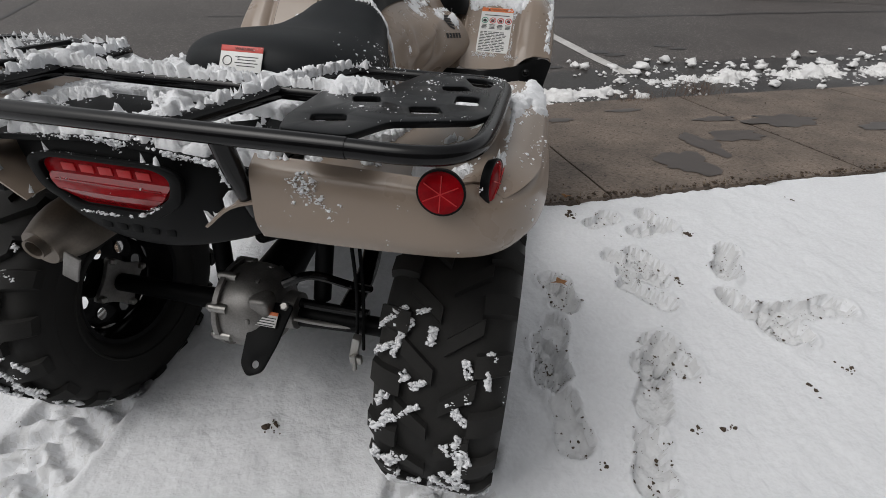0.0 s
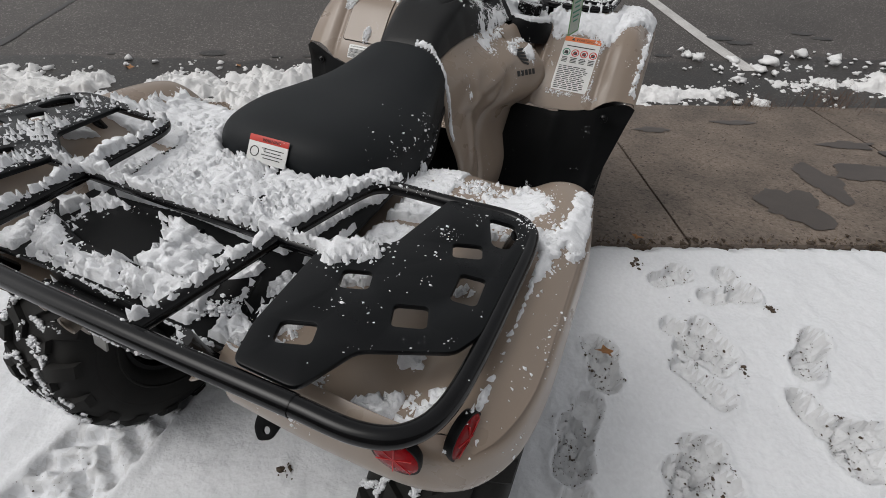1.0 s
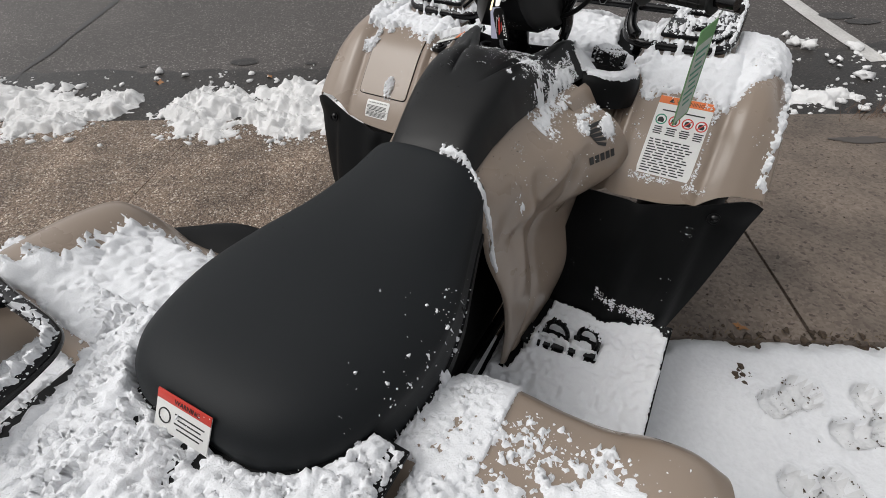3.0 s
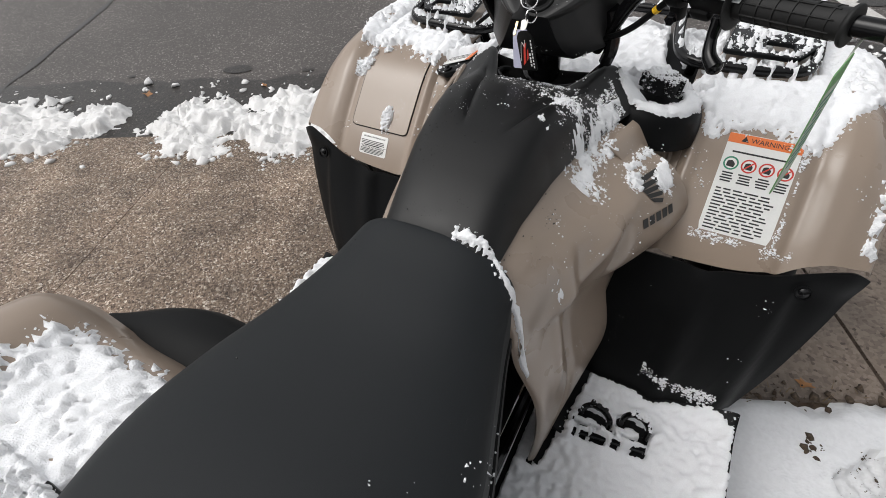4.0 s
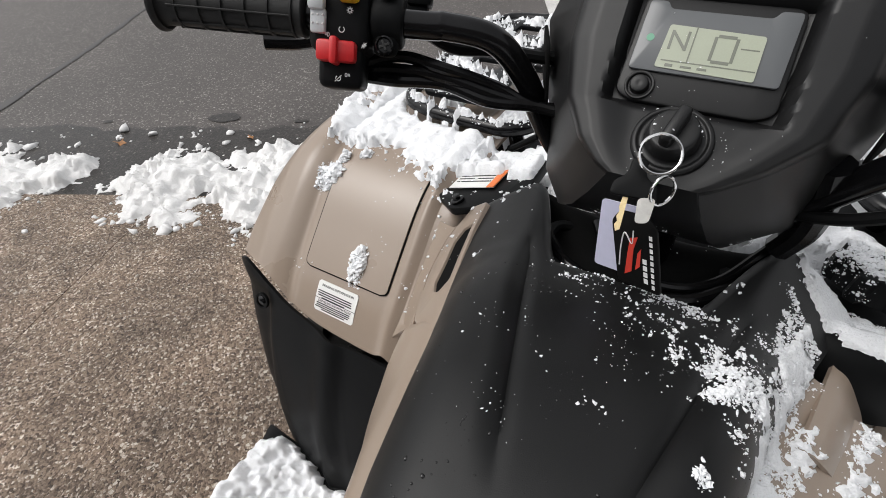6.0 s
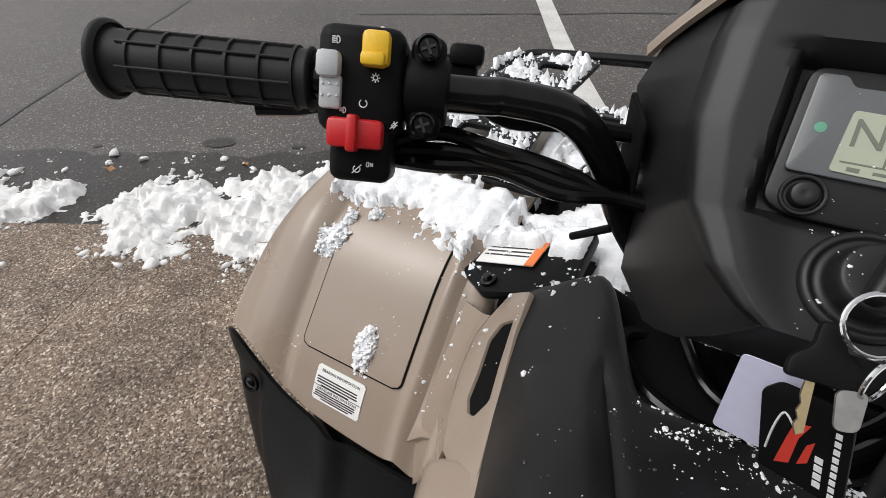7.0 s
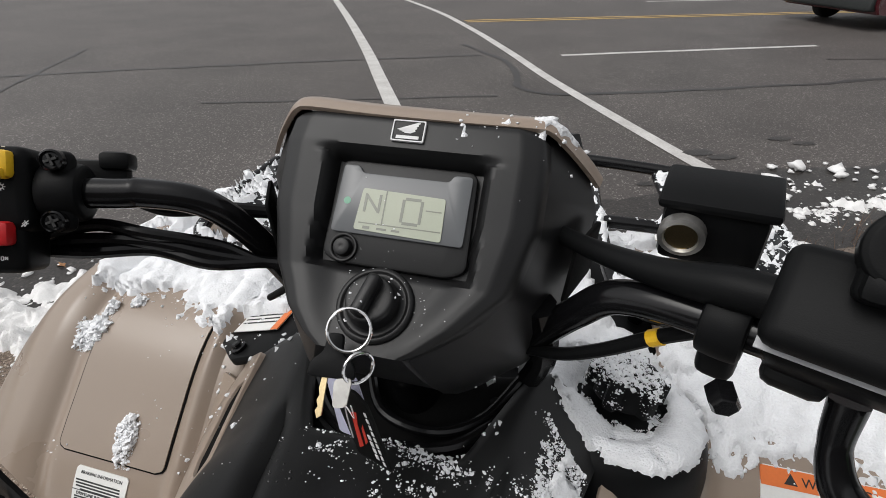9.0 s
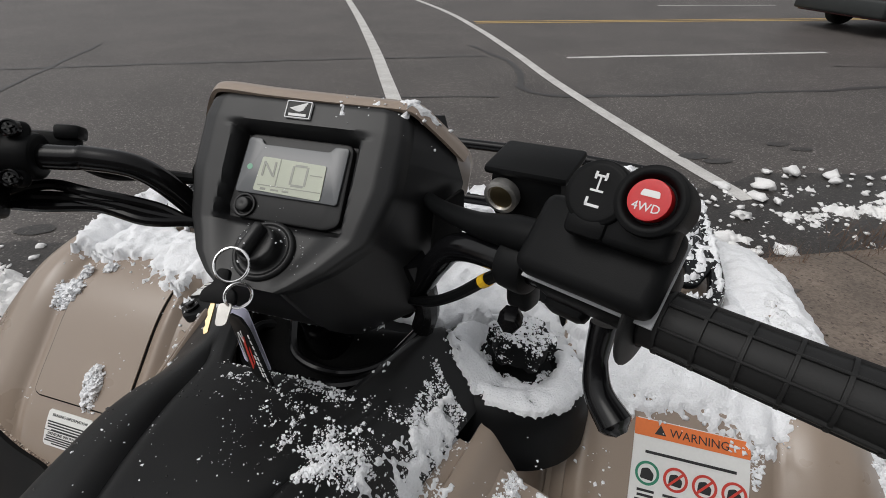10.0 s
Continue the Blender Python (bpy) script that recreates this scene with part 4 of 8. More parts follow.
def reflector(m, parent):
    r = part("reflector", moved(revolve([(-0.004, 0.0255), (0.0, 0.0265), (0.002, 0.024), (0.0035, 0.012), (0.004, 0.001)], 36, "z"), m), REDLENS, parent, "round red reflector")
    part("reflector_back", moved(revolve([(-0.012, 0.026), (-0.004, 0.029), (0.0, 0.029), (0.0, 0.026)], 36, "z", ring=True), m), BLACK, r)
    for k in range(3):
        part("facet_rib", moved(block(0.046, 0.0012, 0.001, 0, m=Matrix.Translation((0, 0, 0.0038)) @ Matrix.Rotation(k * math.pi / 3 + 0.5, 4, "Z")), m), REDBTN, r)
    return r


for s in (1, -1):
    reflector(pose(s * 0.487, -0.350, 0.868, 84, 0, 0), atv)
    reflector(pose(s * 0.545, -0.298, 0.862, 86, 0, s * 78), atv)

# tail panel with the lamp
rows = []
for z, hw, y in ((0.885, 0.205, -0.300), (0.872, 0.208, -0.335), (0.83, 0.21, -0.352), (0.77, 0.205, -0.350), (0.715, 0.19, -0.338), (0.690, 0.165, -0.322), (0.680, 0.14, -0.29)):
    rows.append([(hw * k, y + 0.036 + 0.055 * abs(k) ** 3, z - 0.012 - 0.014 * (1 - abs(k)) * (1 if z < 0.72 else 0)) for k in (-1, -0.8, -0.4, 0, 0.4, 0.8, 1)])
tail = part("tail_panel", shell(patch(rows, 34, 40), -0.006), BLACK, atv, "black plastic tail panel")
deck = patch([[(x, y, 0.815 + 0.02 * (1 - abs(x) / 0.24) - 0.06 * y) for x in (-0.24, -0.12, 0, 0.12, 0.24)] for y in (-0.31, -0.15, 0.02, 0.16)], 24, 24)
part("tail_deck", shell(deck, -0.008), BLACK, atv, "black plastic tray between the fenders")
part("deck_plate", block(0.21, 0.13, 0.012, 0.004, 2, pose(-0.055, -0.22, 0.853, 3, 0, 0)), BLACK, tail, "black cover plate")
bezel = rounded([(-0.125, 0.030), (-0.09, 0.042), (0.09, 0.042), (0.125, 0.030), (0.115, -0.015), (0.06, -0.050), (-0.06, -0.050), (-0.115, -0.015)], 0.015)
lensp = rounded([(-0.105, 0.024), (-0.08, 0.034), (0.08, 0.034), (0.105, 0.024), (0.098, -0.006), (0.055, -0.036), (-0.055, -0.036), (-0.098, -0.006)], 0.012)
LM = pose(0.0, -0.318, 0.794, 84, 0, 0)
part("lamp_bezel", moved(plate(bezel, [lensp], 0.010, 0.003), LM), BLACK, tail)
lamp = part("tail_lamp", moved(plate(lensp, [], 0.006, 0.002), LM @ Matrix.Translation((0, 0, -0.004))), REDLENS, tail, "red tail lamp lens with a horizontal rib")
part("lens_facet", moved(shell(patch([[(0.099 * k, 0.009, 0.002) for k in (-1, 0, 1)], [(0.094 * k, -0.001, 0.0075) for k in (-1, 0, 1)], [(0.086 * k, -0.012, 0.012 - 0.003 * abs(k)) for k in (-1, 0, 1)]], 8, 14), -0.001), LM), REDGLOSS, lamp, "glossy red upper facet")
part("lens_facet", moved(shell(patch([[(0.086 * k, -0.0125, 0.012 - 0.003 * abs(k)) for k in (-1, 0, 1)], [(0.068 * k, -0.024, 0.0075 - 0.002 * abs(k)) for k in (-1, 0, 1)], [(0.055 * k, -0.0345, 0.001) for k in (-1, 0, 1)]], 8, 14), -0.001), LM), REDGLOSS, lamp, "dark red lower facet")
part("lens_rib", moved(block(0.17, 0.0022, 0.003, 0.0008, m=Matrix.Translation((0, 0.001, 0.0078))), LM), REDGLOSS, lamp)
for k in range(5):
    part("lens_cell", moved(block(0.022, 0.012, 0.003, 0.001, m=Matrix.Translation((-0.06 + 0.03 * k, 0.020, 0.0025))), LM), REDBTN, lamp)
for k in range(5):
    part("raised_mark", block(0.018, 0.003, 0.018, 0.002, m=pose(-0.056 + 0.028 * k, -0.308 + 0.0012 * abs(k - 2), 0.712, -14, 0, 0)), BLACK, tail)

# rear rack
rack = new("rear_rack")
rack.parent = atv
tagged(rack, label="black steel tube cargo rack with perforated plastic plates, snow on the bars")


def on_rack(pts, lift=0.0):
    return [(x, y, rack_z(y) + lift) for x, y in pts]


part("rack_bar", tube(on_rack([(-0.385, -0.364), (-0.2, -0.368), (0, -0.370), (0.2, -0.368), (0.385, -0.364)]), 0.0125, 14), GLOSS, rack)
part("rack_bar", tube(on_rack([(-0.30, -0.150), (0, -0.152), (0.30, -0.150)]), 0.0115, 14), GLOSS, rack)
HOLES = []
for cx, cy, hx, hy, tw in ((0.345, -0.184, 0.019, 0.017, 20), (0.334, -0.291, 0.021, 0.016, 20), (0.436, -0.211, 0.021, 0.018, 20), (0.451, -0.060, 0.021, 0.016, 20), (0.481, -0.135, 0.017, 0.027, 5)):
    a = radians(tw)
    HOLES.append(rounded([(cx + px * math.cos(a) - py * math.sin(a), cy + px * math.sin(a) + py * math.cos(a)) for px, py in ((-hx, -hy), (hx, -hy), (hx, hy), (-hx, hy))], 0.008))
HOLES.append(rounded([(0.452, 0.036), (0.492, 0.036), (0.506, 0.010), (0.502, -0.030), (0.478, -0.030)], 0.010))
OUT = rounded([(0.375, 0.058), (0.352, -0.090), (0.275, -0.135), (0.268, -0.165), (0.282, -0.300), (0.300, -0.352), (0.380, -0.352), (0.408, -0.283), (0.505, -0.238), (0.522, -0.20), (0.522, 0.03), (0.50, 0.056), (0.46, 0.064)], 0.012)
for s in (1, -1):
    loop = [(0.385, -0.364), (0.455, -0.362), (0.497, -0.345), (0.520, -0.305), (0.527, -0.23), (0.528, -0.1), (0.526, 0.01), (0.512, 0.052), (0.475, 0.070), (0.38, 0.064), (0.285, 0.060), (0.246, 0.046), (0.226, 0.005), (0.205, -0.10), (0.192, -0.16), (0.166, -0.362)]
    part("rack_loop", tube(on_rack([(s * x, y) for x, y in loop]), 0.0115, 14, steps=110), GLOSS, rack)
    pv = plate(OUT, HOLES, 0.010, 0.003)
    pv = ([(s * x, y, rack_z(y) + z + 0.001) for x, y, z in pv[0]], pv[1])
    part("rack_plate", pv, RACKP, rack, "black plastic rack plate with square holes")
    part("rack_stay", tube([(s * 0.215, -0.345, 0.905), (s * 0.218, -0.335, 0.85), (s * 0.215, -0.305, 0.775)], 0.014, 12), GLOSS, rack)
    part("rack_stay", tube([(s * 0.50, 0.03, 0.865), (s * 0.49, 0.05, 0.83), (s * 0.48, 0.06, 0.79)], 0.010, 10), GLOSS, rack)
    part("stay_foot", block(0.05, 0.03, 0.03, 0.008, 2, pose(s * 0.235, -0.30, 0.765, 0, 20, 0)), BLACK, rack)


# seat
def arch(w, top, bot, y, n=28, belly=1.0):
    """A saddle-like cross-section: rounded top, sides that tuck under."""
    pts = []
    for i in range(n):
        a = math.pi * i / (n - 1)
        c, s = math.cos(a), math.sin(a)
        x = w * math.copysign(abs(c) ** 0.72, c) * (1.0 if s > 0.25 else 1.0 - 0.03 * belly)
        z = bot + (top - bot) * abs(s) ** 0.62
        pts.append((x, y, z))
    return pts


rows = [(0.052, 0.060, 0.842, 0.815), (0.058, 0.105, 0.868, 0.795), (0.085, 0.152, 0.890, 0.780), (0.14, 0.192, 0.897, 0.768), (0.25, 0.218, 0.884, 0.758),
        (0.36, 0.208, 0.866, 0.755), (0.46, 0.178, 0.860, 0.752), (0.55, 0.150, 0.872, 0.750), (0.612, 0.136, 0.886, 0.750), (0.622, 0.132, 0.880, 0.752)]
ctl = np.array(rows)
dense = catmull(ctl, 60)
seat = part("seat", loft([arch(w, t, b, y) for y, w, t, b in dense]), VINYL, atv, "matt black vinyl saddle seat, damp", sharp=60)
part("seat_base", loft([arch(w * 1.03, b + 0.016, b - 0.016, y, 20) for y, w, t, b in dense[4:]]), BLACK, seat, "black seat base edge", sharp=60)
SL = frame_at((0.003, 0.0545, 0.8685), (1, 0.02, 0.0), (0, 0.62, 0.78))
part("warning_label", moved(block(0.088, 0.050, 0.0016, 0.0004), SL), WHITE, seat, "white warning sticker with a red band")
part("label_band", moved(block(0.088, 0.012, 0.0018, 0.0004, m=Matrix.Translation((0, 0.0195, 0.0002))), SL), REDINK, seat)
words("label_word", "WARNING", 0.0085, INK, seat, SL @ Matrix.Translation((0.006, 0.0190, 0.0014)))
part("label_ring", moved(revolve([(0.0008, 0.010), (0.0016, 0.010), (0.0016, 0.0085), (0.0008, 0.0085)], 24, "z", ring=True), SL @ Matrix.Translation((-0.028, -0.005, 0))), INK, seat)
for k in range(4):
    part("print_line", moved(block(0.048 - 0.01 * (k % 2), 0.0016, 0.0004, 0, m=Matrix.Translation((0.012, 0.004 - 0.006 * k, 0.001))), SL), INK, seat)

# tank cover, side panels
TANK_Y = (0.60, 0.62, 0.65, 0.70, 0.764, 0.82, 0.873, 0.93, 0.99, 1.05, 1.11)
TANK_TOP = (0.856, 0.880, 0.898, 0.919, 0.937, 0.941, 0.937, 0.925, 0.906, 0.906, 0.910)
TANK_HALF = (0.082, 0.086, 0.092, 0.103, 0.117, 0.127, 0.137, 0.150, 0.163, 0.178, 0.192)
TANK_EDGE = (0.838, 0.852, 0.856, 0.860, 0.862, 0.858, 0.853, 0.849, 0.847, 0.845, 0.844)


TANK_CROWN = catmull(np.stack([TANK_Y, TANK_TOP], 1), 120)


def tank_at(y):
    """Crown height, half width, edge height and middle of the tank cover at y."""
    return (float(np.interp(y, TANK_CROWN[:, 0], TANK_CROWN[:, 1])), float(np.interp(y, TANK_Y, TANK_HALF)), float(np.interp(y, TANK_Y, TANK_EDGE)), 0.010 * max(0.0, 1 - (y - 0.62) / 0.4))


def tank_right(y):
    """The cover's edge on its right side, which runs straighter than the other."""
    return tank_at(y)[3] + tank_at(y)[1] * float(np.interp(y, (0.62, 0.70, 0.80, 0.90, 1.00, 1.10), (1.0, 0.87, 0.81, 0.81, 0.90, 0.97)))


def tank_front(k):
    """The cover's front lip: cut back round the steering stem, two horns beside it."""
    return 0.993 + 0.112 * float(smooth01(0.40, 0.66, abs(k)))


NT, MT = 96, 101
TP = np.zeros((NT, MT, 3))
for j in range(MT):
    k = -1 + 2 * j / (MT - 1)
    for i in range(NT):
        y = 0.604 + (tank_front(k) - 0.604) * i / (NT - 1)
        top, half, edge, mid = tank_at(y)
        horn = float(smooth01(0.90, 1.03, y))
        flat = 0.10 * k * k + 0.90 * max(0.0, (abs(k) - 0.60) / 0.40) ** 1.15
        z = top - (top - edge) * ((1 - horn) * (0.09 * k * k + 0.91 * abs(k) ** 8) + horn * flat)
        x = mid + (half * k if k < 0 else (tank_right(y) - mid) * k)
        g = abs(x - mid) - (0.032 + 0.27 * (y - 0.782))                 # a groove runs back beside the crown, with a raised shoulder outside it
        on = float(smooth01(0.77, 0.84, y) * smooth01(1.02, 0.99, y))
        z += on * (-0.0055 * math.exp(-(g / 0.0055) ** 2) + 0.0035 * float(smooth01(0.004, 0.018, g)) * float(smooth01(0.97, 0.8, abs(k))))
        z -= 0.010 * float(smooth01(0.614, 0.604, y))
        lip = (tank_front(k) - y) / 0.012
        z -= 0.004 * max(0.0, 1 - lip * 2.5) ** 2
        TP[i, j] = (x, y, z)
tank = part("tank_cover", shell(TP, -0.006), TANKM, atv, "matt black plastic tank cover with water drops and snow", sharp=50)
SIDE = {1: [], -1: []}
for y in (0.60, 0.66, 0.73, 0.80, 0.88, 0.95, 1.02):
    top, w, e, mid = tank_at(y)
    f = min(1.0, max(0.0, (y - 0.60) / 0.50))
    for sd in (1, -1):
        b = (0.048 + 0.070 * math.sin(min(1, f * 1.35) * math.pi / 2) ** 2) * (1.2 if sd > 0 else 0.62)
        c = tank_right(y) if sd > 0 else w - mid
        SIDE[sd].append([(c - 0.003, y, e - 0.003), (c + 0.007, y, e - 0.010), (c + 0.020 + 0.16 * b, y, e - 0.034), (c + 0.85 * b, y, e - 0.078), (c + 1.10 * b, y, e - 0.165),
                         (max(0.195, c + 0.075 * (1 + 0.3 * f)), y, e - 0.27), (0.205 + 0.075 * f, y, 0.44), (0.20 + 0.06 * f, y, 0.30)])
panels = {}
for sd in (1, -1):
    SIDE[sd].insert(0, [(x - 0.01, y - 0.012, z) for x, y, z in SIDE[sd][0]])
    P = patch(SIDE[sd], 80, 70)
    yy, zz = P[..., 1], P[..., 2]
    crease = np.exp(-((zz - 0.74 - 0.35 * (yy - 0.75)) / 0.018) ** 2) - 0.8 * np.exp(-((zz - 0.66 + 0.25 * (yy - 0.78)) / 0.03) ** 2)
    amount = 1.0 if sd > 0 else 0.4
    P[..., 0] += 0.010 * amount * crease * smooth01(0.60, 0.72, yy)
    P[..., 0] += 0.009 * amount * np.exp(-((yy - 0.70 - 0.30 * (zz - 0.70)) / 0.016) ** 2) * smooth01(0.82, 0.76, zz) * smooth01(0.50, 0.58, zz)
    P[..., 0] -= 0.010 * amount * np.exp(-((yy - 0.83 - 0.5 * (zz - 0.72)) / 0.014) ** 2) * smooth01(0.80, 0.74, zz)
    P[..., 0] -= 0.022 * np.exp(-((yy - 0.76) / 0.06) ** 2) * np.exp(-((zz - 0.60) / 0.10) ** 2)
    if sd < 0:          # this panel dips below the intake opening
        dip = smooth01(0.925, 0.955, yy) * smooth01(0.72, 0.78, zz)
        P[..., 2] -= 0.050 * dip
        P[..., 0] -= 0.012 * dip
    vf = shell(P, -0.005)
    panels[sd] = part("side_panel", vf if sd > 0 else mirrored(vf), TAN, atv, "tan moulded side panel with snow stuck to it", sharp=50)
from mathutils.bvhtree import BVHTree
RIGHT = BVHTree.FromPolygons([v.co.copy() for v in panels[1].data.vertices], [list(p.vertices) for p in panels[1].data.polygons])
WM = frame_at((0.240, 0.945, 0.772), (0.27, 0.91, -0.21), (-0.30, 0.20, 0.72)) @ Matrix.Scale(1.45, 4)


def on_side(vf):
    """Lays flat pieces on the side panel, seen along the decal's own normal."""
    d = -Vector(WM.col[2][:3]).normalized()
    out = []
    for p in vf[0]:
        q = WM @ Vector((p[0], p[1], 0.0)) - d * 0.1
        hit, _, _, _ = RIGHT.ray_cast(q, d)
        out.append(tuple((hit if hit is not None else q + d * 0.1) - d * (0.0012 + p[2])))
    return out, vf[1]


for k in range(5):
    top, tail = 0.022 - 0.0085 * k, 0.030 - 0.004 * k
    part("wing_mark", on_side(plate([(0.026 - 0.003 * k, top), (-tail + 0.004, top * 0.72 + 0.004), (-tail + 0.009, top * 0.72 - 0.002), (0.022 - 0.003 * k, top - 0.0045)], [], 0.0003, 0)), INK, panels[1], "dark wing-shaped decal")
for k in range(5):
    part("letter_mark", on_side(plate([(-0.030 + 0.0125 * k, -0.036), (-0.021 + 0.0125 * k, -0.036), (-0.021 + 0.0125 * k, -0.0245), (-0.030 + 0.0125 * k, -0.0245)], [], 0.0003, 0)), INK, panels[1])

# front fenders
FY = np.array([(0.955, 0.618), (0.975, 0.646), (1.00, 0.680), (1.06, 0.738), (1.135, 0.800), (1.21, 0.824), (1.32, 0.826), (1.48, 0.812), (1.60, 0.775), (1.67, 0.71)])
FX = (0.255, 0.285, 0.34, 0.43, 0.50, 0.555, 0.590, 0.612, 0.620)
FO = (-0.004, 0.0, 0.0, 0.0, 0.0, -0.008, -0.028, -0.066, -0.125)


def fender_edge(x):
    """Where the fender's rear edge lies, further ahead towards the outside."""
    return 0.960 + 0.050 * max(0, (x - 0.38) / 0.24) ** 1.6


def fender_grid(nu=60, nv=110):
    Q = catmull(FY, 200)
    rows = []
    for t in np.linspace(0, 1, 25):
        row = []
        for x, o in zip(FX, FO):
            y = fender_edge(x) + (1.67 - fender_edge(x)) * t
            row.append((x, y, float(np.interp(y, Q[:, 0], Q[:, 1])) + o * (0.25 + 0.75 * float(smooth01(0.0, 0.35, t)))))
        rows.append(row)
    return patch(rows, nu, nv)


def fender_z(y):
    Q = catmull(FY, 120)
    return float(np.interp(y, Q[:, 0], Q[:, 1]))


fr = {}
for s in (1, -1):
    P = fender_grid()
    ax = np.abs(P[..., 0])
    near = smooth01(1.60, 1.4, P[..., 1])
    P[..., 2] += (0.012 * smooth01(0.492, 0.530, ax) * smooth01(0.60, 0.55, ax) - 0.007 * np.exp(-((ax - 0.489) / 0.010) ** 2) + 0.008 * np.exp(-((ax - 0.292) / 0.010) ** 2) - 0.006 * np.exp(-((ax - 0.268) / 0.010) ** 2)) * near
    vf = shell(P, 0.005)
    fr[s] = part("front_fender", vf if s > 0 else mirrored(vf), TAN, atv, "glossy tan front fender under snow", sharp=50)
    # mud flap under it, hanging from the fender's edge
    rows = []
    for f in (0.0, 0.08, 0.3, 0.6, 0.85, 1.0):
        row = []
        for k in (0, 0.15, 0.3, 0.36, 0.6, 0.74, 0.78, 0.92, 1.0):
            xt = 0.235 + 0.385 * k
            xb = 0.205 + 0.335 * k
            e = fender_edge(xt)
            o = float(np.interp(xt, FX, FO)) * 0.25
            yt, zt = e - 0.004, fender_z(e) + o - 0.003
            row.append((xt + (xb - xt) * f, yt + (0.845 + 0.04 * k ** 4 - yt) * f - 0.02 * math.sin(f * math.pi), zt + (0.285 - zt) * f))
        rows.append(row)
    P = patch(rows, 40, 46)
    k = (P[..., 0] - 0.23) / 0.39
    low = smooth01(0.66, 0.60, P[..., 2])
    P[..., 1] += (0.014 * smooth01(0.72, 0.80, k) - 0.012 * np.exp(-((k - 0.40) / 0.05) ** 2)) * low
    vf = shell(P, 0.006)
    flap = part("mud_flap", vf if s > 0 else mirrored(vf), BLACK, atv, "black moulded mud flap", sharp=50)
    for bx, by, bz in ((0.398, 0.951, 0.602), (0.537, 0.962, 0.630)):
        part("flap_recess", moved(revolve([(-0.002, 0.014), (0.003, 0.014), (0.003, 0.011), (-0.002, 0.011)], 24, "y", ring=True), pose(s * bx, by - 0.006, bz, -28, 0, 0)), BLACK, flap)
        part("flap_bolt", moved(revolve([(-0.009, 0.003), (-0.006, 0.008), (0.0, 0.008)], 16, "y"), pose(s * bx, by - 0.002, bz, -28, 0, 0)), GLOSS, flap)

# storage lid on the left fender; a dark sheet beneath stands for its shaded gap
PROFILE = catmull(FY, 400)
ARC = np.concatenate([[0], np.cumsum(np.linalg.norm(np.diff(PROFILE, axis=0), axis=1))])


def on_fender(vf, cx, y0):
    """Bends flat pieces (x across, y up the slope, z off the surface) on to the fender, the origin at y = y0."""
    s0 = float(np.interp(y0, PROFILE[:, 0], ARC))
    out = []
    for x, y, z in vf[0]:
        s = s0 + y
        py, pz = float(np.interp(s, ARC, PROFILE[:, 0])), float(np.interp(s, ARC, PROFILE[:, 1]))
        ty = float(np.interp(s + 0.004, ARC, PROFILE[:, 0]) - np.interp(s - 0.004, ARC, PROFILE[:, 0]))
        tz = float(np.interp(s + 0.004, ARC, PROFILE[:, 1]) - np.interp(s - 0.004, ARC, PROFILE[:, 1]))
        l = math.hypot(ty, tz)
        out.append((cx + x, py - tz / l * z, pz + ty / l * z))
    return out, vf[1]


def sheet(w, h, t, nx=10, ny=90, r=0.012):
    """A thin rounded sheet, fine enough to bend."""
    P = np.zeros((ny, nx, 3))
    for i in range(ny):
        for j in range(nx):
            x, y = w * (j / (nx - 1) - 0.5), h * (i / (ny - 1) - 0.5)
            k = max(0, abs(y) - (h / 2 - r))
            x *= 1 - (r - math.sqrt(max(0, r * r - k * k))) / (w / 2)
            P[i, j] = (x, y, 0)
    return shell(P, -t)


part("lid_gap", on_fender(sheet(0.1615, 0.2755, 0.0022, r=0.012), -0.388, 1.118), DARKVOID, fr[-1])
lid = part("storage_lid", on_fender(sheet(0.157, 0.271, 0.0036, r=0.010), -0.388, 1.118), TAN, fr[-1], "tan storage lid with a thin dark gap", sharp=50)

# stickers on the fenders
def sticker(w, h, cx, y0, parent, label, bands=(), lines=()):
    b = part("info_label", on_fender(sheet(w, h, 0.0012, 4, 16, 0.003), cx, y0), WHITE, parent, label)
    for y, hh, mat in bands:
        part("label_band", on_fender(moved(sheet(w, hh, 0.0016, 4, 6, 0.0005), Matrix.Translation((0, y, 0))), cx, y0), mat, b)
    for x, y, ww, hh in lines:
        part("print_line", on_fender(block(ww, hh, 0.0006, 0, m=Matrix.Translation((x, y, 0.0014))), cx, y0), INK, b)
    return b


def bent_words(text, size, mat, parent, x, y, cx, y0, lift=0.0014):
    ob = words("label_word", text, size, mat, parent, Matrix.Translation((x, y, lift)))
    co, _ = on_fender(([v.co[:] for v in ob.data.vertices], []), cx, y0)
    for v, c in zip(ob.data.vertices, co):
        v.co = c
    return ob


rl = random.Random(3)
ln = []
for k in range(4):
    ln.append((-0.002 + rl.uniform(-0.002, 0.002), 0.0085 - 0.0036 * k, 0.066 - 0.02 * (k == 3), 0.0017))
    ln.append((-0.002 + rl.uniform(-0.002, 0.002), -0.0125 - 0.0032 * k + 0.001, 0.066 - 0.02 * (k == 3), 0.0016))
ln.append((0, -0.0035, 0.078, 0.0006))
b = sticker(0.078, 0.050, -0.393, 0.9905, fr[-1], "white braking and driveline information sticker", (), ln)
bent_words("BRAKING INFORMATION", 0.0055, INK, b, 0, 0.0178, -0.393, 0.9905)
bent_words("DRIVELINE INFORMATION", 0.0055, INK, b, 0, -0.0075, -0.393, 0.9905)

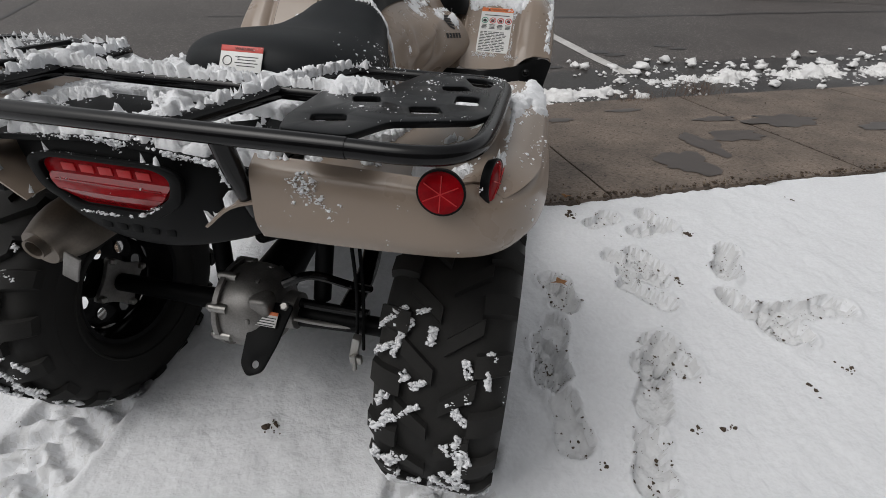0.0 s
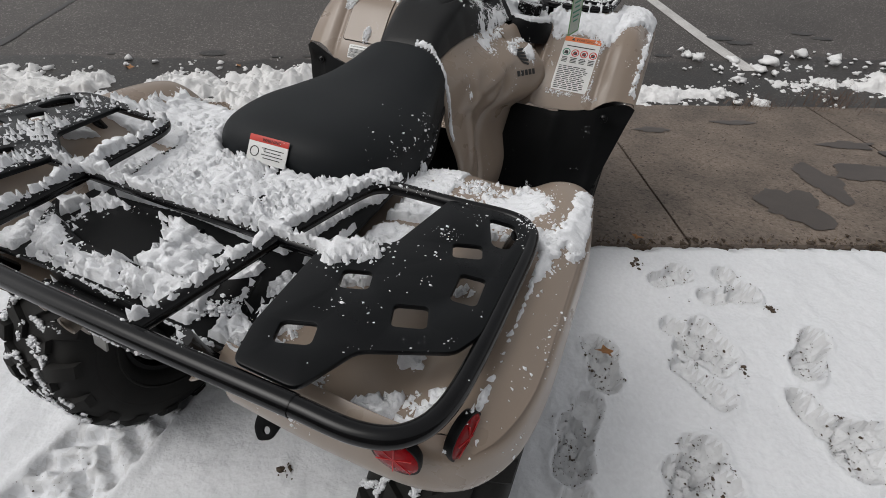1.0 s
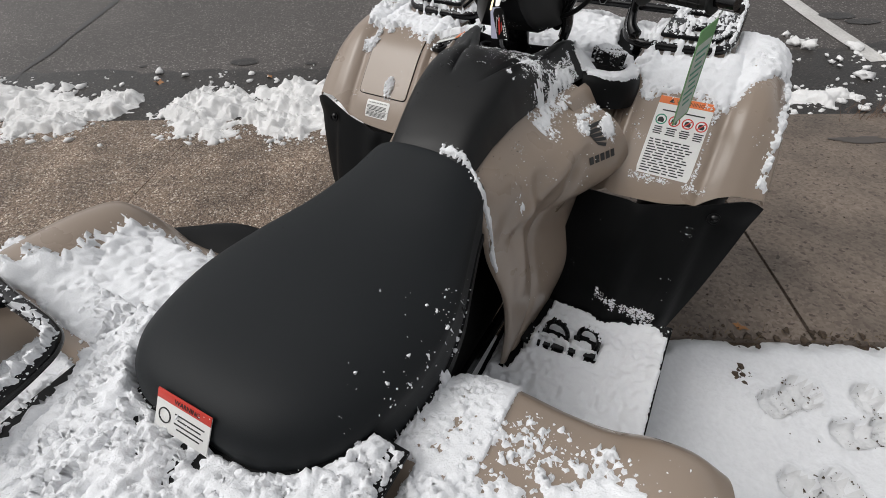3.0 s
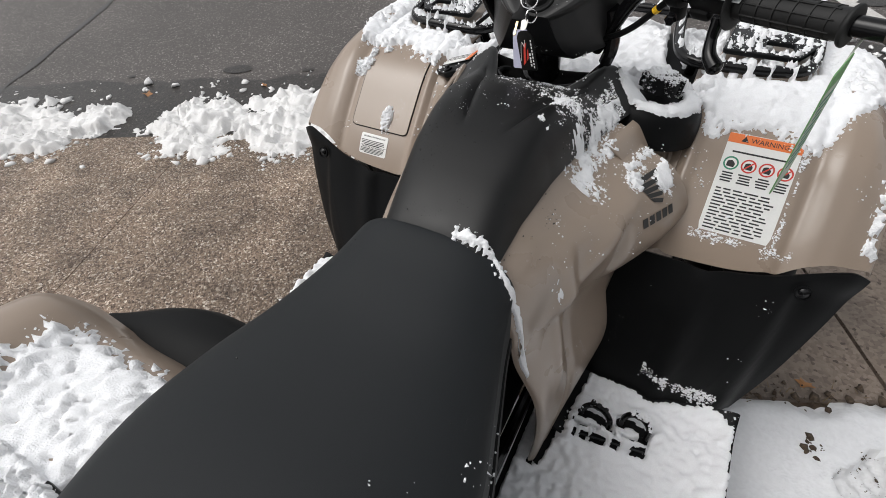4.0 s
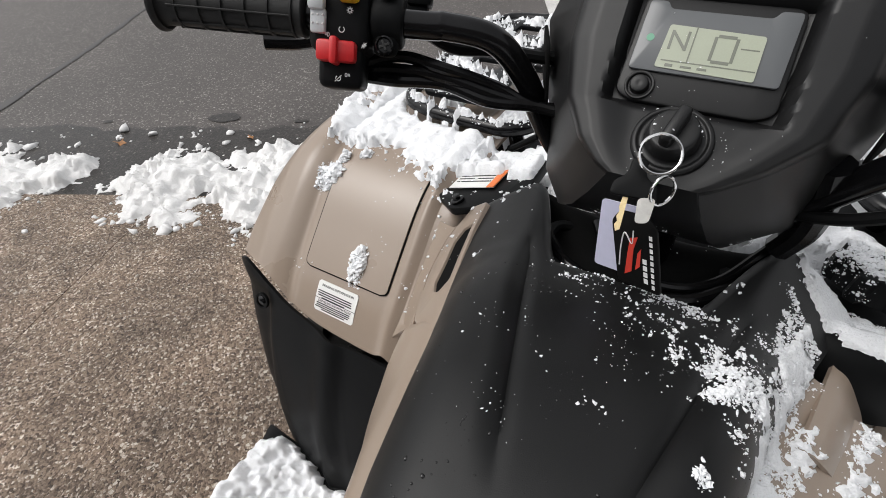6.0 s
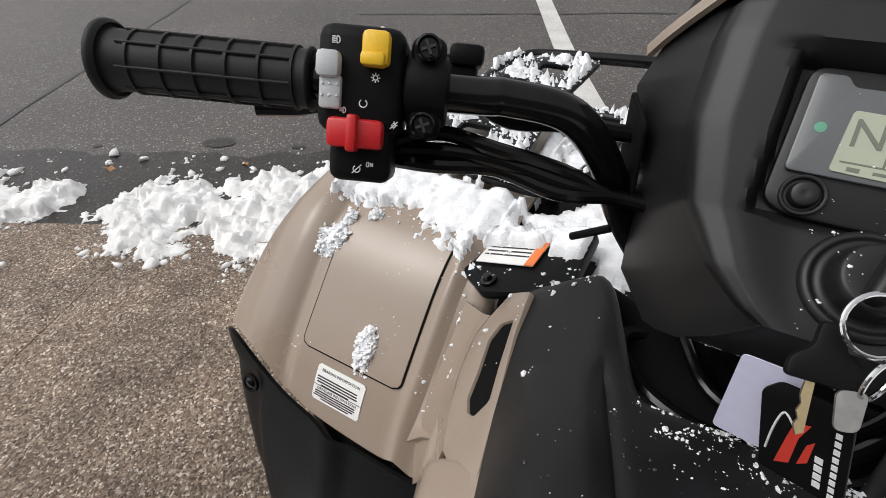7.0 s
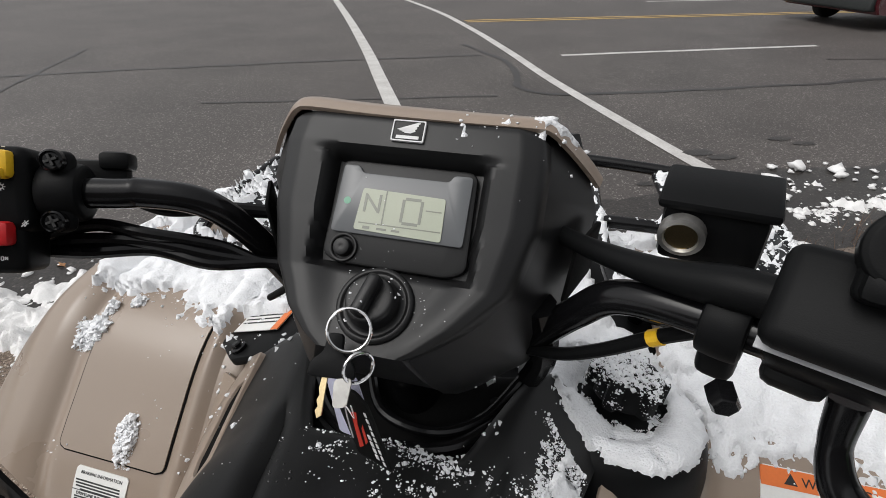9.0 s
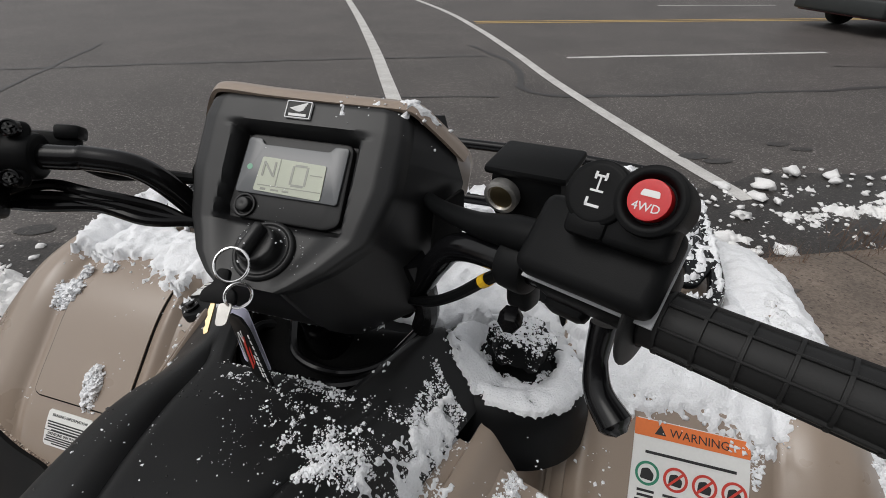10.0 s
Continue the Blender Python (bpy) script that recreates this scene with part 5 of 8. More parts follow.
rl = random.Random(8)
ln = [(0.0, 0.058, 0.092, 0.0030)]
for k in range(4):
    for q in range(4):
        ln.append((-0.042 + 0.029 * q, 0.018 - 0.005 * k, rl.uniform(0.016, 0.023), 0.0026))
for k in range(13):
    x = -0.052
    while x < 0.035:
        w = rl.uniform(0.008, 0.024)
        ln.append((x + w / 2, -0.012 - 0.0062 * k, w, 0.0027))
        x += w + 0.004
LX, LY = 0.402, 1.064
b = sticker(0.118, 0.186, LX, LY, fr[1], "white safety sticker with an orange warning band and four round symbols", ((0.083, 0.018, ORANGE),), ln)
bent_words("WARNING", 0.0125, INK, b, 0.008, 0.0820, LX, LY, 0.0018)
part("warning_triangle", on_fender(plate([(-0.038, 0.078), (-0.026, 0.078), (-0.032, 0.0885)], [], 0.0004, 0, Matrix.Translation((0, 0, 0.0016))), LX, LY), INK, b)
for q in range(4):
    mat = GREENINK if q == 0 else REDINK
    c = Matrix.Translation((-0.042 + 0.029 * q, 0.036, 0.0012))
    part("symbol_ring", on_fender(moved(revolve([(0, 0.0125), (0.0006, 0.0125), (0.0006, 0.0098), (0, 0.0098)], 28, "z", ring=True), c), LX, LY), mat, b)
    part("symbol_shape", on_fender(moved(plate(rounded([(-0.007, -0.006), (0.006, -0.007), (0.007, 0.0), (0.001, 0.006), (-0.006, 0.004)], 0.002), [], 0.0005, 0), c), LX, LY), INK, b)
    if q:
        part("symbol_bar", on_fender(moved(block(0.021, 0.0024, 0.0006, 0, m=Matrix.Rotation(radians(45), 4, "Z") @ Matrix.Translation((0, 0, 0.0006))), c), LX, LY), mat, b)

# shrouds between tank cover and fenders, with the intake opening
for s in (1, -1):
    rows = []
    for y, zt, w in ((0.95, 0.846, 0.152), (0.98, 0.845, 0.160), (1.04, 0.842, 0.174), (1.10, 0.838, 0.190), (1.17, 0.820, 0.21)):
        sink = 0.075 if s < 0 else 0.0
        rows.append([(w + 0.002, y, zt - 0.004 - sink), (w + 0.020, y, zt - 0.014 - sink), (w + 0.050, y + 0.01, zt - 0.055 - sink * 0.7), (0.245, y + 0.03, max(0.70, fender_z(y + 0.03) - 0.01)), (0.275, y + 0.03, max(0.665, fender_z(y + 0.03) - 0.004))])
    vf = shell(patch(rows, 24, 26), -0.004)
    sh = part("shroud", vf if s > 0 else mirrored(vf), TAN, atv, "tan shroud beside the tank cover", sharp=50)
    if s < 0:          # the intake frame stands beside the tank cover on this side
        IF = frame_at((-0.187, 1.092, 0.862), (0.6619, 0.0737, 0.746), (-0.198, 0.977, 0.0792))
        slot = rounded([(-0.0087, -0.0289), (-0.0276, -0.0273), (-0.0407, -0.0417), (-0.0428, -0.0784), (-0.047, -0.1039), (-0.0398, -0.12), (-0.0288, -0.1249), (-0.0129, -0.1134), (-0.0125, -0.081)], 0.003, 4)
        frame_out = rounded([(0.0068, 0.0009), (-0.025, 0.0122), (-0.0518, -0.0085), (-0.0674, -0.027), (-0.0757, -0.0668), (-0.0729, -0.0965), (-0.0715, -0.12), (-0.0606, -0.1527), (-0.0064, -0.2002), (-0.0014, -0.1757), (-0.0006, -0.1205), (-0.0005, -0.0467)], 0.005, 4)
        inner = [(-0.0290 + (x + 0.0290) * 1.3, -0.0799 + (y + 0.0799) * 1.08) for x, y in slot]
        part("intake_frame", moved(plate(frame_out, [slot], 0.022, 0.002), IF @ Matrix.Translation((0, 0, -0.022))), TAN, sh, "tan intake frame", sharp=40)
        # a dark sheet just below the slot stands for the depth's shade
        part("intake_void", moved(plate(inner, [], 0.002, 0), IF @ Matrix.Translation((0, 0, -0.0055))), DARKVOID, sh, "dark sheet standing for the shade in the intake opening")
        inner_edge = [(-0.264, 1.115, fender_z(1.115)), (-0.266, 1.06, fender_z(1.06)), (-0.268, 1.02, fender_z(1.02)), (-0.266, 0.985, fender_z(0.985)), (-0.255, 0.955, fender_z(0.958))]
        outer_edge = [tuple(IF @ Vector((x, y, -0.004))) for x, y in ((-0.0506, -0.0085), (-0.0662, -0.027), (-0.0745, -0.0668), (-0.0717, -0.0965), (-0.0594, -0.1527))]
        flank = patch([outer_edge, [tuple((Vector(a) + Vector(b)) / 2 + Vector((0.006, 0, -0.004))) for a, b in zip(outer_edge, inner_edge)], inner_edge], 12, 30)
        part("intake_side", shell(flank, 0.004), TAN, sh, sharp=50)
    if s < 0:
        cm = frame_at((-0.2215, 1.150, 0.834), (0.928, 0.0, 0.371), (0, 1, 0))
        cq = [((x + 0.2215) / 0.928, y - 1.150) for x, y in ((-0.284, 1.140), (-0.243, 1.105), (-0.200, 1.108), (-0.184, 1.112), (-0.150, 1.112), (-0.150, 1.215), (-0.300, 1.215))]
        part("corner_cover", moved(plate(rounded(cq, 0.007), [], 0.012, 0.002), cm @ Matrix.Translation((0, 0, -0.012))), BLACK, sh, "black plastic corner cover")
        part("cover_bolt", moved(join(revolve([(0.000, 0.0095), (0.004, 0.0095), (0.005, 0.0078)], 24, "z"), revolve([(0.003, 0.0062), (0.009, 0.0060), (0.0105, 0.0045)], 6, "z")), cm @ Matrix.Translation((-0.020, -0.028, 0))), GLOSS, sh)
M3 = frame_at((-0.2340, 1.175, 0.8325), (0.925, -0.10, 0.370), (0.08, 1.0, 0.03))
b = part("info_label", moved(block(0.080, 0.050, 0.0016, 0.0005), M3), WHITE, fr[-1], "white sticker with an orange edge, half under snow")
for k in range(5):
    part("print_line", moved(block(0.062, 0.0022, 0.0004, 0, m=Matrix.Translation((-0.004, 0.018 - 0.007 * k, 0.0011))), M3), INK, b)
part("label_band", moved(block(0.012, 0.050, 0.0018, 0.0004, m=Matrix.Translation((0.0340, 0, 0.0003))), M3), ORANGE, b)

# footwells
for s in (1, -1):
    rows = [[(s * x, y, 0.285 + (0.025 if abs(x) > 0.53 else 0) + (0.02 if y > 0.82 else 0)) for x in (0.15, 0.22, 0.35, 0.47, 0.54, 0.555)] for y in (0.34, 0.36, 0.5, 0.65, 0.80, 0.86)]
    part("footwell", shell(patch(rows, 22, 22), 0.008 if s > 0 else -0.008), BLACK, atv, "black plastic footwell filled with snow")
    peg = new("foot_peg")
    peg.parent = atv
    tagged(peg, label="black steel toothed foot peg, half under snow")
    for x, y, w in ((0.292, 0.735, 0.040), (0.372, 0.752, 0.036)):
        m = pose(s * x, y, 0.300, 0, 0, s * -12)
        part("peg_loop", moved(tube([(-w * 0.75, -0.006, -0.01), (-w * 0.72, 0, 0.020), (-w * 0.35, 0.006, 0.036), (w * 0.25, 0.006, 0.038), (w * 0.70, 0, 0.024), (w * 0.75, -0.006, -0.01)], 0.0065, 8, steps=26), m), GLOSS, peg)
        for q in (-0.45, -0.1, 0.3):
            part("peg_tooth", moved(block(0.009, 0.014, 0.012, 0.002, 1, Matrix.Translation((q * w, 0.006, 0.042))), m), GLOSS, peg)
    part("peg_bar", tube([(s * 0.22, 0.690, 0.295), (s * 0.30, 0.700, 0.300), (s * 0.40, 0.715, 0.300)], 0.011, 10), GLOSS, peg)
    part("peg_bracket", block(0.050, 0.060, 0.014, 0.004, 2, pose(s * 0.225, 0.695, 0.315, 0, s * 18, 0)), BLACK, peg)


# fuel filler
part("filler_collar", moved(revolve(catmull([(-0.05, 0.098), (-0.02, 0.093), (0.004, 0.084), (0.014, 0.068), (0.010, 0.052), (0.004, 0.046)], 22), 48, "z"), pose(0.196, 1.138, 0.835, -8, 6, 0) @ Matrix.Scale(1.04, 4)), BLACK, atv, "black rubber filler collar")
lob = []
for i in range(48):
    a = 2 * math.pi * i / 48
    r = 0.036 + 0.0035 * (1 if math.cos(6 * a) > 0 else -1)
    lob.append((r * math.cos(a), r * math.sin(a)))
part("fuel_cap", join(moved(plate(lob, [], 0.030, 0.004), pose(0.201, 1.148, 0.850, -8, 6, 0)), moved(block(0.055, 0.014, 0.010, 0.004, 2), pose(0.201, 1.148, 0.879, -8, 6, 30))), BLACK, atv, "black lobed fuel cap under snow")

# ---------------------------------------------------------------- instrument pod
pod = new("instrument_pod")
pod.parent = atv
tagged(pod, label="charcoal plastic instrument pod with a grey display and ignition switch")
PM = frame_at((0.002, 1.053, 1.0835), (1, 0, 0), (0, 0.68, 0.733))   # x right, y up the face, z out of it to the rider


POD_LO, POD_HI = -0.092, 0.0695


def pod_half(y):
    """Half width of the face at height y on it."""
    return float(np.interp(y, [-0.092, -0.086, -0.070, -0.042, 0.0, 0.045, 0.062, 0.0695], [0.031, 0.042, 0.062, 0.085, 0.096, 0.0965, 0.094, 0.088]))


def pod_depth(x, y):
    """How far the face stands out, in the pod's own x and y: a shallow valley with the display let into it, between two ridges."""
    a, half = abs(x), pod_half(y)
    mid = float(np.interp(y, [-0.092, -0.0655, -0.042, -0.036, 0.037, 0.0455, 0.0695], [0.0165, 0.0090, 0.0020, -0.0050, -0.0050, 0.0112, 0.0105]))
    ridge = float(np.interp(y, [-0.092, -0.0655, -0.042, 0.0, 0.0468, 0.0695], [0.0165, 0.0125, 0.0085, 0.0095, 0.0118, 0.0105]))
    if -0.040 < y < 0.040:
        b = float(smooth01(0.0515, 0.0590, a))
    else:
        b = float(smooth01(0.40 * half, 0.72 * half, a))
    d = mid + (ridge - mid) * b
    d -= 0.30 * max(0.0, a - 0.80 * half) + 0.010 * max(0.0, (a / half - 0.93) / 0.07) ** 2
    d -= 0.004 * max(0.0, (y - 0.063) / 0.0065) ** 2
    return d


NU, NV = 90, 80
face = np.zeros((NU, NV, 3))
for i in range(NU):
    y = POD_LO + (POD_HI - POD_LO) * i / (NU - 1)
    for j in range(NV):
        x = (-1 + 2 * j / (NV - 1)) * pod_half(y)
        face[i, j] = PM @ Vector((x - 0.006 * float(smooth01(-0.04, -0.09, y)), y, pod_depth(x, y)))
# sides that flare as they run forward from the rim of the face, and the belly under the chin
rim = [(0, j) for j in range(NV)] + [(i, NV - 1) for i in range(1, NU)] + [(NU - 1, j) for j in range(NV - 2, -1, -1)] + [(i, 0) for i in range(NU - 2, 0, -1)]
ring, far = [], []
for i, j in rim:
    y = POD_LO + (POD_HI - POD_LO) * i / (NU - 1)
    hv = [-0.092, -0.065, -0.02, 0.03, 0.0695]
    wide = float(np.interp(y, hv, [0.070, 0.104, 0.124, 0.133, 0.112]))
    ring.append(face[i, j])
    far.append((0.002 + wide * (face[i, j][0] - 0.002) / max(pod_half(y), 1e-6), float(np.interp(y, hv, [1.040, 1.070, 1.100, 1.113, 1.125])), float(np.interp(y, hv, [0.938, 0.952, 1.020, 1.074, 1.128]))))
ring, far = np.array(ring), np.array(far)
back = []
for f in (0.0, 0.08, 0.3, 0.55, 0.8, 1.0):
    q = ring + (far - ring) * f
    swell = math.sin(f * math.pi) * smooth01(1.06, 1.0, ring[:, 2])
    q[:, 2] -= 0.010 * swell
    q[:, 1] -= 0.010 * swell
    back.append(q)
part("pod_shell", join(grid(face), loft(back, cap=False), (back[-1].tolist(), [list(range(len(ring)))])), POD, pod, sharp=40)
# dark plates on the flanks stand for the shaded openings where the bar comes through
for sx in (1, -1):
    om = frame_at((sx * 0.1235 + 0.002, 1.083, 1.050), (sx * 0.42, 0.90, 0.10), (0, -0.11, 0.99))
    part("bar_opening", moved(plate(rounded([(-0.020, -0.030), (0.024, -0.026), (0.026, 0.022), (-0.012, 0.020)], 0.006), [], 0.003, 0.001), om), DARKVOID, pod, "dark plate standing for the shaded handlebar opening")
# tan visor, a thin hood round the brow
rows = []
for dy, dz, k in ((0.0, -0.006, 0.985), (0.010, -0.0025, 1.0), (0.030, -0.010, 0.98), (0.070, -0.040, 0.93), (0.105, -0.090, 0.84)):
    row = []
    for qx, qy, qz in ((-0.134, 1.117, 1.098), (-0.124, 1.110, 1.112), (-0.108, 1.101, 1.131), (-0.094, 1.096, 1.1445), (-0.080, 1.094, 1.1480), (-0.04, 1.0925, 1.1470), (0.0, 1.092, 1.1465), (0.04, 1.0925, 1.1460), (0.080, 1.094, 1.1455), (0.094, 1.096, 1.1435), (0.108, 1.101, 1.131), (0.124, 1.110, 1.112), (0.134, 1.117, 1.098)):
        row.append((0.002 + qx * k, qy + dy, qz + dz))
    rows.append(row)
part("visor", shell(patch(rows, 26, 60), 0.0035), TAN, pod, "tan visor edged with snow", sharp=60)
# display
DM = PM @ Matrix.Translation((0.0, 0.003, 0.0005))
win = rounded([(-0.046, 0.030), (-0.034, 0.030), (-0.031, 0.025), (0.031, 0.025), (0.034, 0.030), (0.047, 0.030), (0.047, -0.0185), (-0.047, -0.0185)], 0.003)
surround = rounded([(-0.0495, 0.0345), (0.0495, 0.0345), (0.0515, -0.034), (0.040, -0.0395), (-0.040, -0.0395), (-0.0515, -0.034)], 0.008)
part("display_bezel", moved(plate(surround, [], 0.006, 0.002), DM @ Matrix.Translation((0, 0, -0.006))), POD, pod)
disp = part("display", moved(plate(win, [], 0.003, 0.0008), DM), LCDFRAME, pod, "grey display window with a pale LCD")
lcd = part("lcd", moved(plate(rounded([(-0.028, 0.0140), (0.031, 0.0125), (0.032, -0.0170), (-0.030, -0.0155)], 0.002), [], 0.0008, 0), DM @ Matrix.Translation((0, 0, 0.0030))), LCD, disp, "pale green LCD reading N and 0")
LM2 = DM @ Matrix.Translation((0, 0, 0.0039))
words("lcd_letter", "N", 0.019, SEG, lcd, LM2 @ Matrix.Translation((-0.0195, 0.003, 0)))
for bx, by, bw, bh in ((0.009, 0.0095, 0.011, 0.0020), (0.009, -0.0075, 0.011, 0.0020), (0.0025, 0.001, 0.0020, 0.016), (0.0155, 0.001, 0.0020, 0.016),
                       (-0.0105, 0.002, 0.0009, 0.024), (0.002, -0.0105, 0.058, 0.0008), (0.024, 0.003, 0.011, 0.0008), (-0.021, -0.0135, 0.005, 0.002), (-0.010, -0.0135, 0.007, 0.0014), (0.0, -0.0135, 0.006, 0.0014)):
    part("lcd_segment", moved(block(bw, bh, 0.0002, 0, m=Matrix.Translation((bx, by, 0))), LM2), SEG, lcd)
part("neutral_lamp", moved(revolve([(0.003, 0.0026), (0.0032, 0.0026), (0.0032, 0.0001)], 20, "z"), DM @ Matrix.Translation((-0.0385, 0.004, 0))), NEUTRAL, disp, "small green neutral lamp")
btn = part("display_button", moved(revolve(catmull([(0.0, 0.0100), (0.003, 0.0100), (0.003, 0.0082), (0.001, 0.0078), (0.001, 0.0066), (0.006, 0.006), (0.007, 0.003), (0.0068, 0.0005)], 24), 28, "z"), DM @ Matrix.Translation((-0.0355, -0.0288, -0.001))), POD, pod, "round display button")
badge = part("badge", moved(block(0.022, 0.0140, 0.002, 0.001), PM @ Matrix.Translation((-0.001, 0.0575, 0.0120))), INK, pod, "small dark badge with a silver wing shape")
part("badge_frame", moved(plate(rounded([(-0.0115, -0.0075), (0.0115, -0.0075), (0.0115, 0.0075), (-0.0115, 0.0075)], 0.001), [rounded([(-0.0107, -0.0067), (0.0107, -0.0067), (0.0107, 0.0067), (-0.0107, 0.0067)], 0.001)], 0.0022, 0), PM @ Matrix.Translation((-0.001, 0.0575, 0.0112))), MARK, badge)
for k in range(4):
    part("wing_mark", moved(plate([(-0.009 + 0.002 * k, -0.001 - 0.0008 * k), (0.008 - 0.001 * k, 0.0055 - 0.002 * k), (0.0085 - 0.001 * k, 0.0042 - 0.002 * k), (-0.004 + 0.002 * k, -0.0018 - 0.0006 * k)], [], 0.0004, 0), PM @ Matrix.Translation((-0.001, 0.0590, 0.0131)) @ Matrix.Scale(0.92, 4)), MARK, badge)
part("letter_mark", moved(block(0.016, 0.0022, 0.0006, 0, m=Matrix.Translation((-0.001, 0.0528, 0.0132))), PM), MARK, badge)
# ignition switch and keys
IM = PM @ Matrix.Translation((-0.0025, -0.0610, 0.0095)) @ Matrix.Rotation(radians(-15), 4, "X") @ Matrix.Scale(0.78, 4)
ign = part("ignition_switch", moved(revolve(catmull([(-0.006, 0.0340), (0.001, 0.0330), (0.003, 0.0295), (0.001, 0.0265), (0.003, 0.0225), (0.010, 0.0215), (0.017, 0.0200), (0.019, 0.016), (0.019, 0.001)], 36), 44, "z"), IM), POD, pod, "black round ignition switch")
part("switch_blade", moved(block(0.011, 0.036, 0.016, 0.004, 3, Matrix.Translation((0, 0, 0.024)) @ Matrix.Rotation(radians(-14), 4, "Z")), IM), POD, ign)
key_set = thing("key_set", "ignition keys on a steel ring with black and lilac tags", "keys")


def ring_at(c, r, tilt, rr=0.0011):
    m = Matrix.Translation(c) @ tilt
    return tube([tuple(m @ Vector((r * math.cos(a), r * math.sin(a), 0))) for a in np.arange(20) * math.pi / 10], rr, 8, closed=True, steps=40)


R1 = Vector((-0.0025, 0.971, 1.0535))
part("key_ring", ring_at(R1, 0.0126, Matrix.Rotation(radians(48), 4, "X") @ Matrix.Rotation(radians(14), 4, "Y")), CHROME, key_set)
part("key_ring", ring_at(R1 + Vector((0.008, -0.010, -0.019)), 0.0095, Matrix.Rotation(radians(70), 4, "X") @ Matrix.Rotation(radians(50), 4, "Y")), CHROME, key_set)
KM = frame_at((-0.011, 0.962, 1.030), (1, 0.1, 0.0), (0.0, 0.75, 0.66)) @ Matrix.Scale(0.82, 4)
kf = rounded([(-0.018, -0.008), (0.018, -0.008), (0.016, 0.004), (0.006, 0.010), (0.005, 0.024), (-0.007, 0.024), (-0.008, 0.010), (-0.017, 0.003)], 0.004)
part("key_bow", moved(plate(kf, [], 0.006, 0.0015), KM), BLACK, key_set, "black plastic key bow")
part("key_blade", moved(plate([(-0.007, -0.008), (-0.003, -0.008), (-0.003, -0.034), (-0.006, -0.036), (-0.008, -0.031), (-0.0065, -0.028), (-0.008, -0.024), (-0.0066, -0.020), (-0.0078, -0.016)], [], 0.002, 0), KM), BRASS, key_set, "toothed brass key blade")
part("key_tab", moved(plate(rounded([(0.0, -0.004), (0.013, -0.002), (0.012, -0.022), (0.002, -0.024)], 0.004), [], 0.002, 0), KM @ Matrix.Translation((0.004, -0.004, 0.006))), STEEL, key_set)
TM = frame_at((0.002, 0.962, 0.979), (0.85, -0.42, 0.34), (-0.10, 0.05, 0.99)) @ Matrix.Scale(1.10, 4)
tagb = part("shop_tag", moved(plate(rounded([(-0.017, -0.028), (0.017, -0.028), (0.017, 0.020), (0.010, 0.028), (-0.010, 0.028), (-0.017, 0.020)], 0.003), [], 0.002, 0.0004), TM), TAGBLACK, key_set, "black plastic shop tag with a red and white mark")
part("tag_mark", moved(plate([(-0.010, -0.020), (-0.004, -0.016), (-0.001, 0.002), (0.003, 0.012), (-0.003, 0.010), (-0.006, -0.002)], [], 0.0003, 0), TM @ Matrix.Translation((0, 0, 0.0021))), REDINK, tagb)
part("tag_mark", moved(plate([(-0.001, -0.014), (0.003, -0.010), (0.005, 0.004), (0.002, 0.0)], [], 0.0003, 0), TM @ Matrix.Translation((0, 0, 0.0021))), REDINK, tagb)
part("tag_mark", moved(tube([(-0.014, -0.014, 0.0022), (-0.011, 0.002, 0.0022), (-0.007, 0.013, 0.0022), (-0.002, 0.006, 0.0022), (0.0, 0.016, 0.0022)], 0.0005, 6), TM), MARK, tagb)
for k in range(9):
    part("print_mark", moved(block(0.0022, 0.0030, 0.0003, 0, m=Matrix.Translation((0.0125, -0.023 + 0.0046 * k, 0.0022))), TM), MARK, tagb)
for k in range(4):
    part("print_mark", moved(block(0.0030, 0.0036, 0.0003, 0, m=Matrix.Translation((0.0070, -0.020 + 0.0050 * k, 0.0022))), TM), MARK, tagb)
LT = frame_at((-0.006, 0.971, 0.979), (0.93, -0.25, 0.2), (0.02, 0.02, 1.0)) @ Matrix.Scale(1.22, 4)
part("paper_tag", moved(plate(rounded([(-0.016, -0.030), (0.014, -0.030), (0.014, 0.022), (-0.010, 0.022)], 0.003), [], 0.0006, 0), LT @ Matrix.Translation((-0.010, 0, -0.004))), LILAC, key_set, "blank lilac paper tag")


# steering stem under the pod, in the well before the tank cover
well = patch([[(x, 0.990 + 0.135 * v + 0.10 * (abs(x) / 0.12) ** 2 * (1 - v), 0.888 - 0.030 * math.sin(math.pi * min(1, v + 0.25)) - 0.10 * max(0, v - 0.7)) for x in (-0.12, -0.08, -0.04, 0, 0.04, 0.08, 0.12)] for v in (0, 0.15, 0.4, 0.7, 1.0)], 30, 30)
part("stem_well", shell(well, -0.004), DARKVOID, tank, "dark well round the steering stem")
part("steering_stem", tube([(0, 1.085, 0.84), (0, 1.075, 0.90), (0, 1.065, 0.965)], 0.026, 20), GLOSS, atv, "black steering stem")
for sx in (1, -1):
    part("well_rib", tube([(sx * 0.012, 1.004, 0.889), (sx * 0.055, 1.006, 0.884), (sx * 0.085, 1.035, 0.880), (sx * 0.088, 1.075, 0.878), (sx * 0.05, 1.09, 0.872)], 0.006, 8, steps=30), BLACK, tank)
part("well_hose", tube([(-0.10, 1.06, 0.885), (-0.06, 1.02, 0.884), (-0.01, 1.008, 0.884), (0.05, 1.022, 0.884), (0.09, 1.06, 0.888)], 0.0065, 10, steps=30), GLOSS, atv)
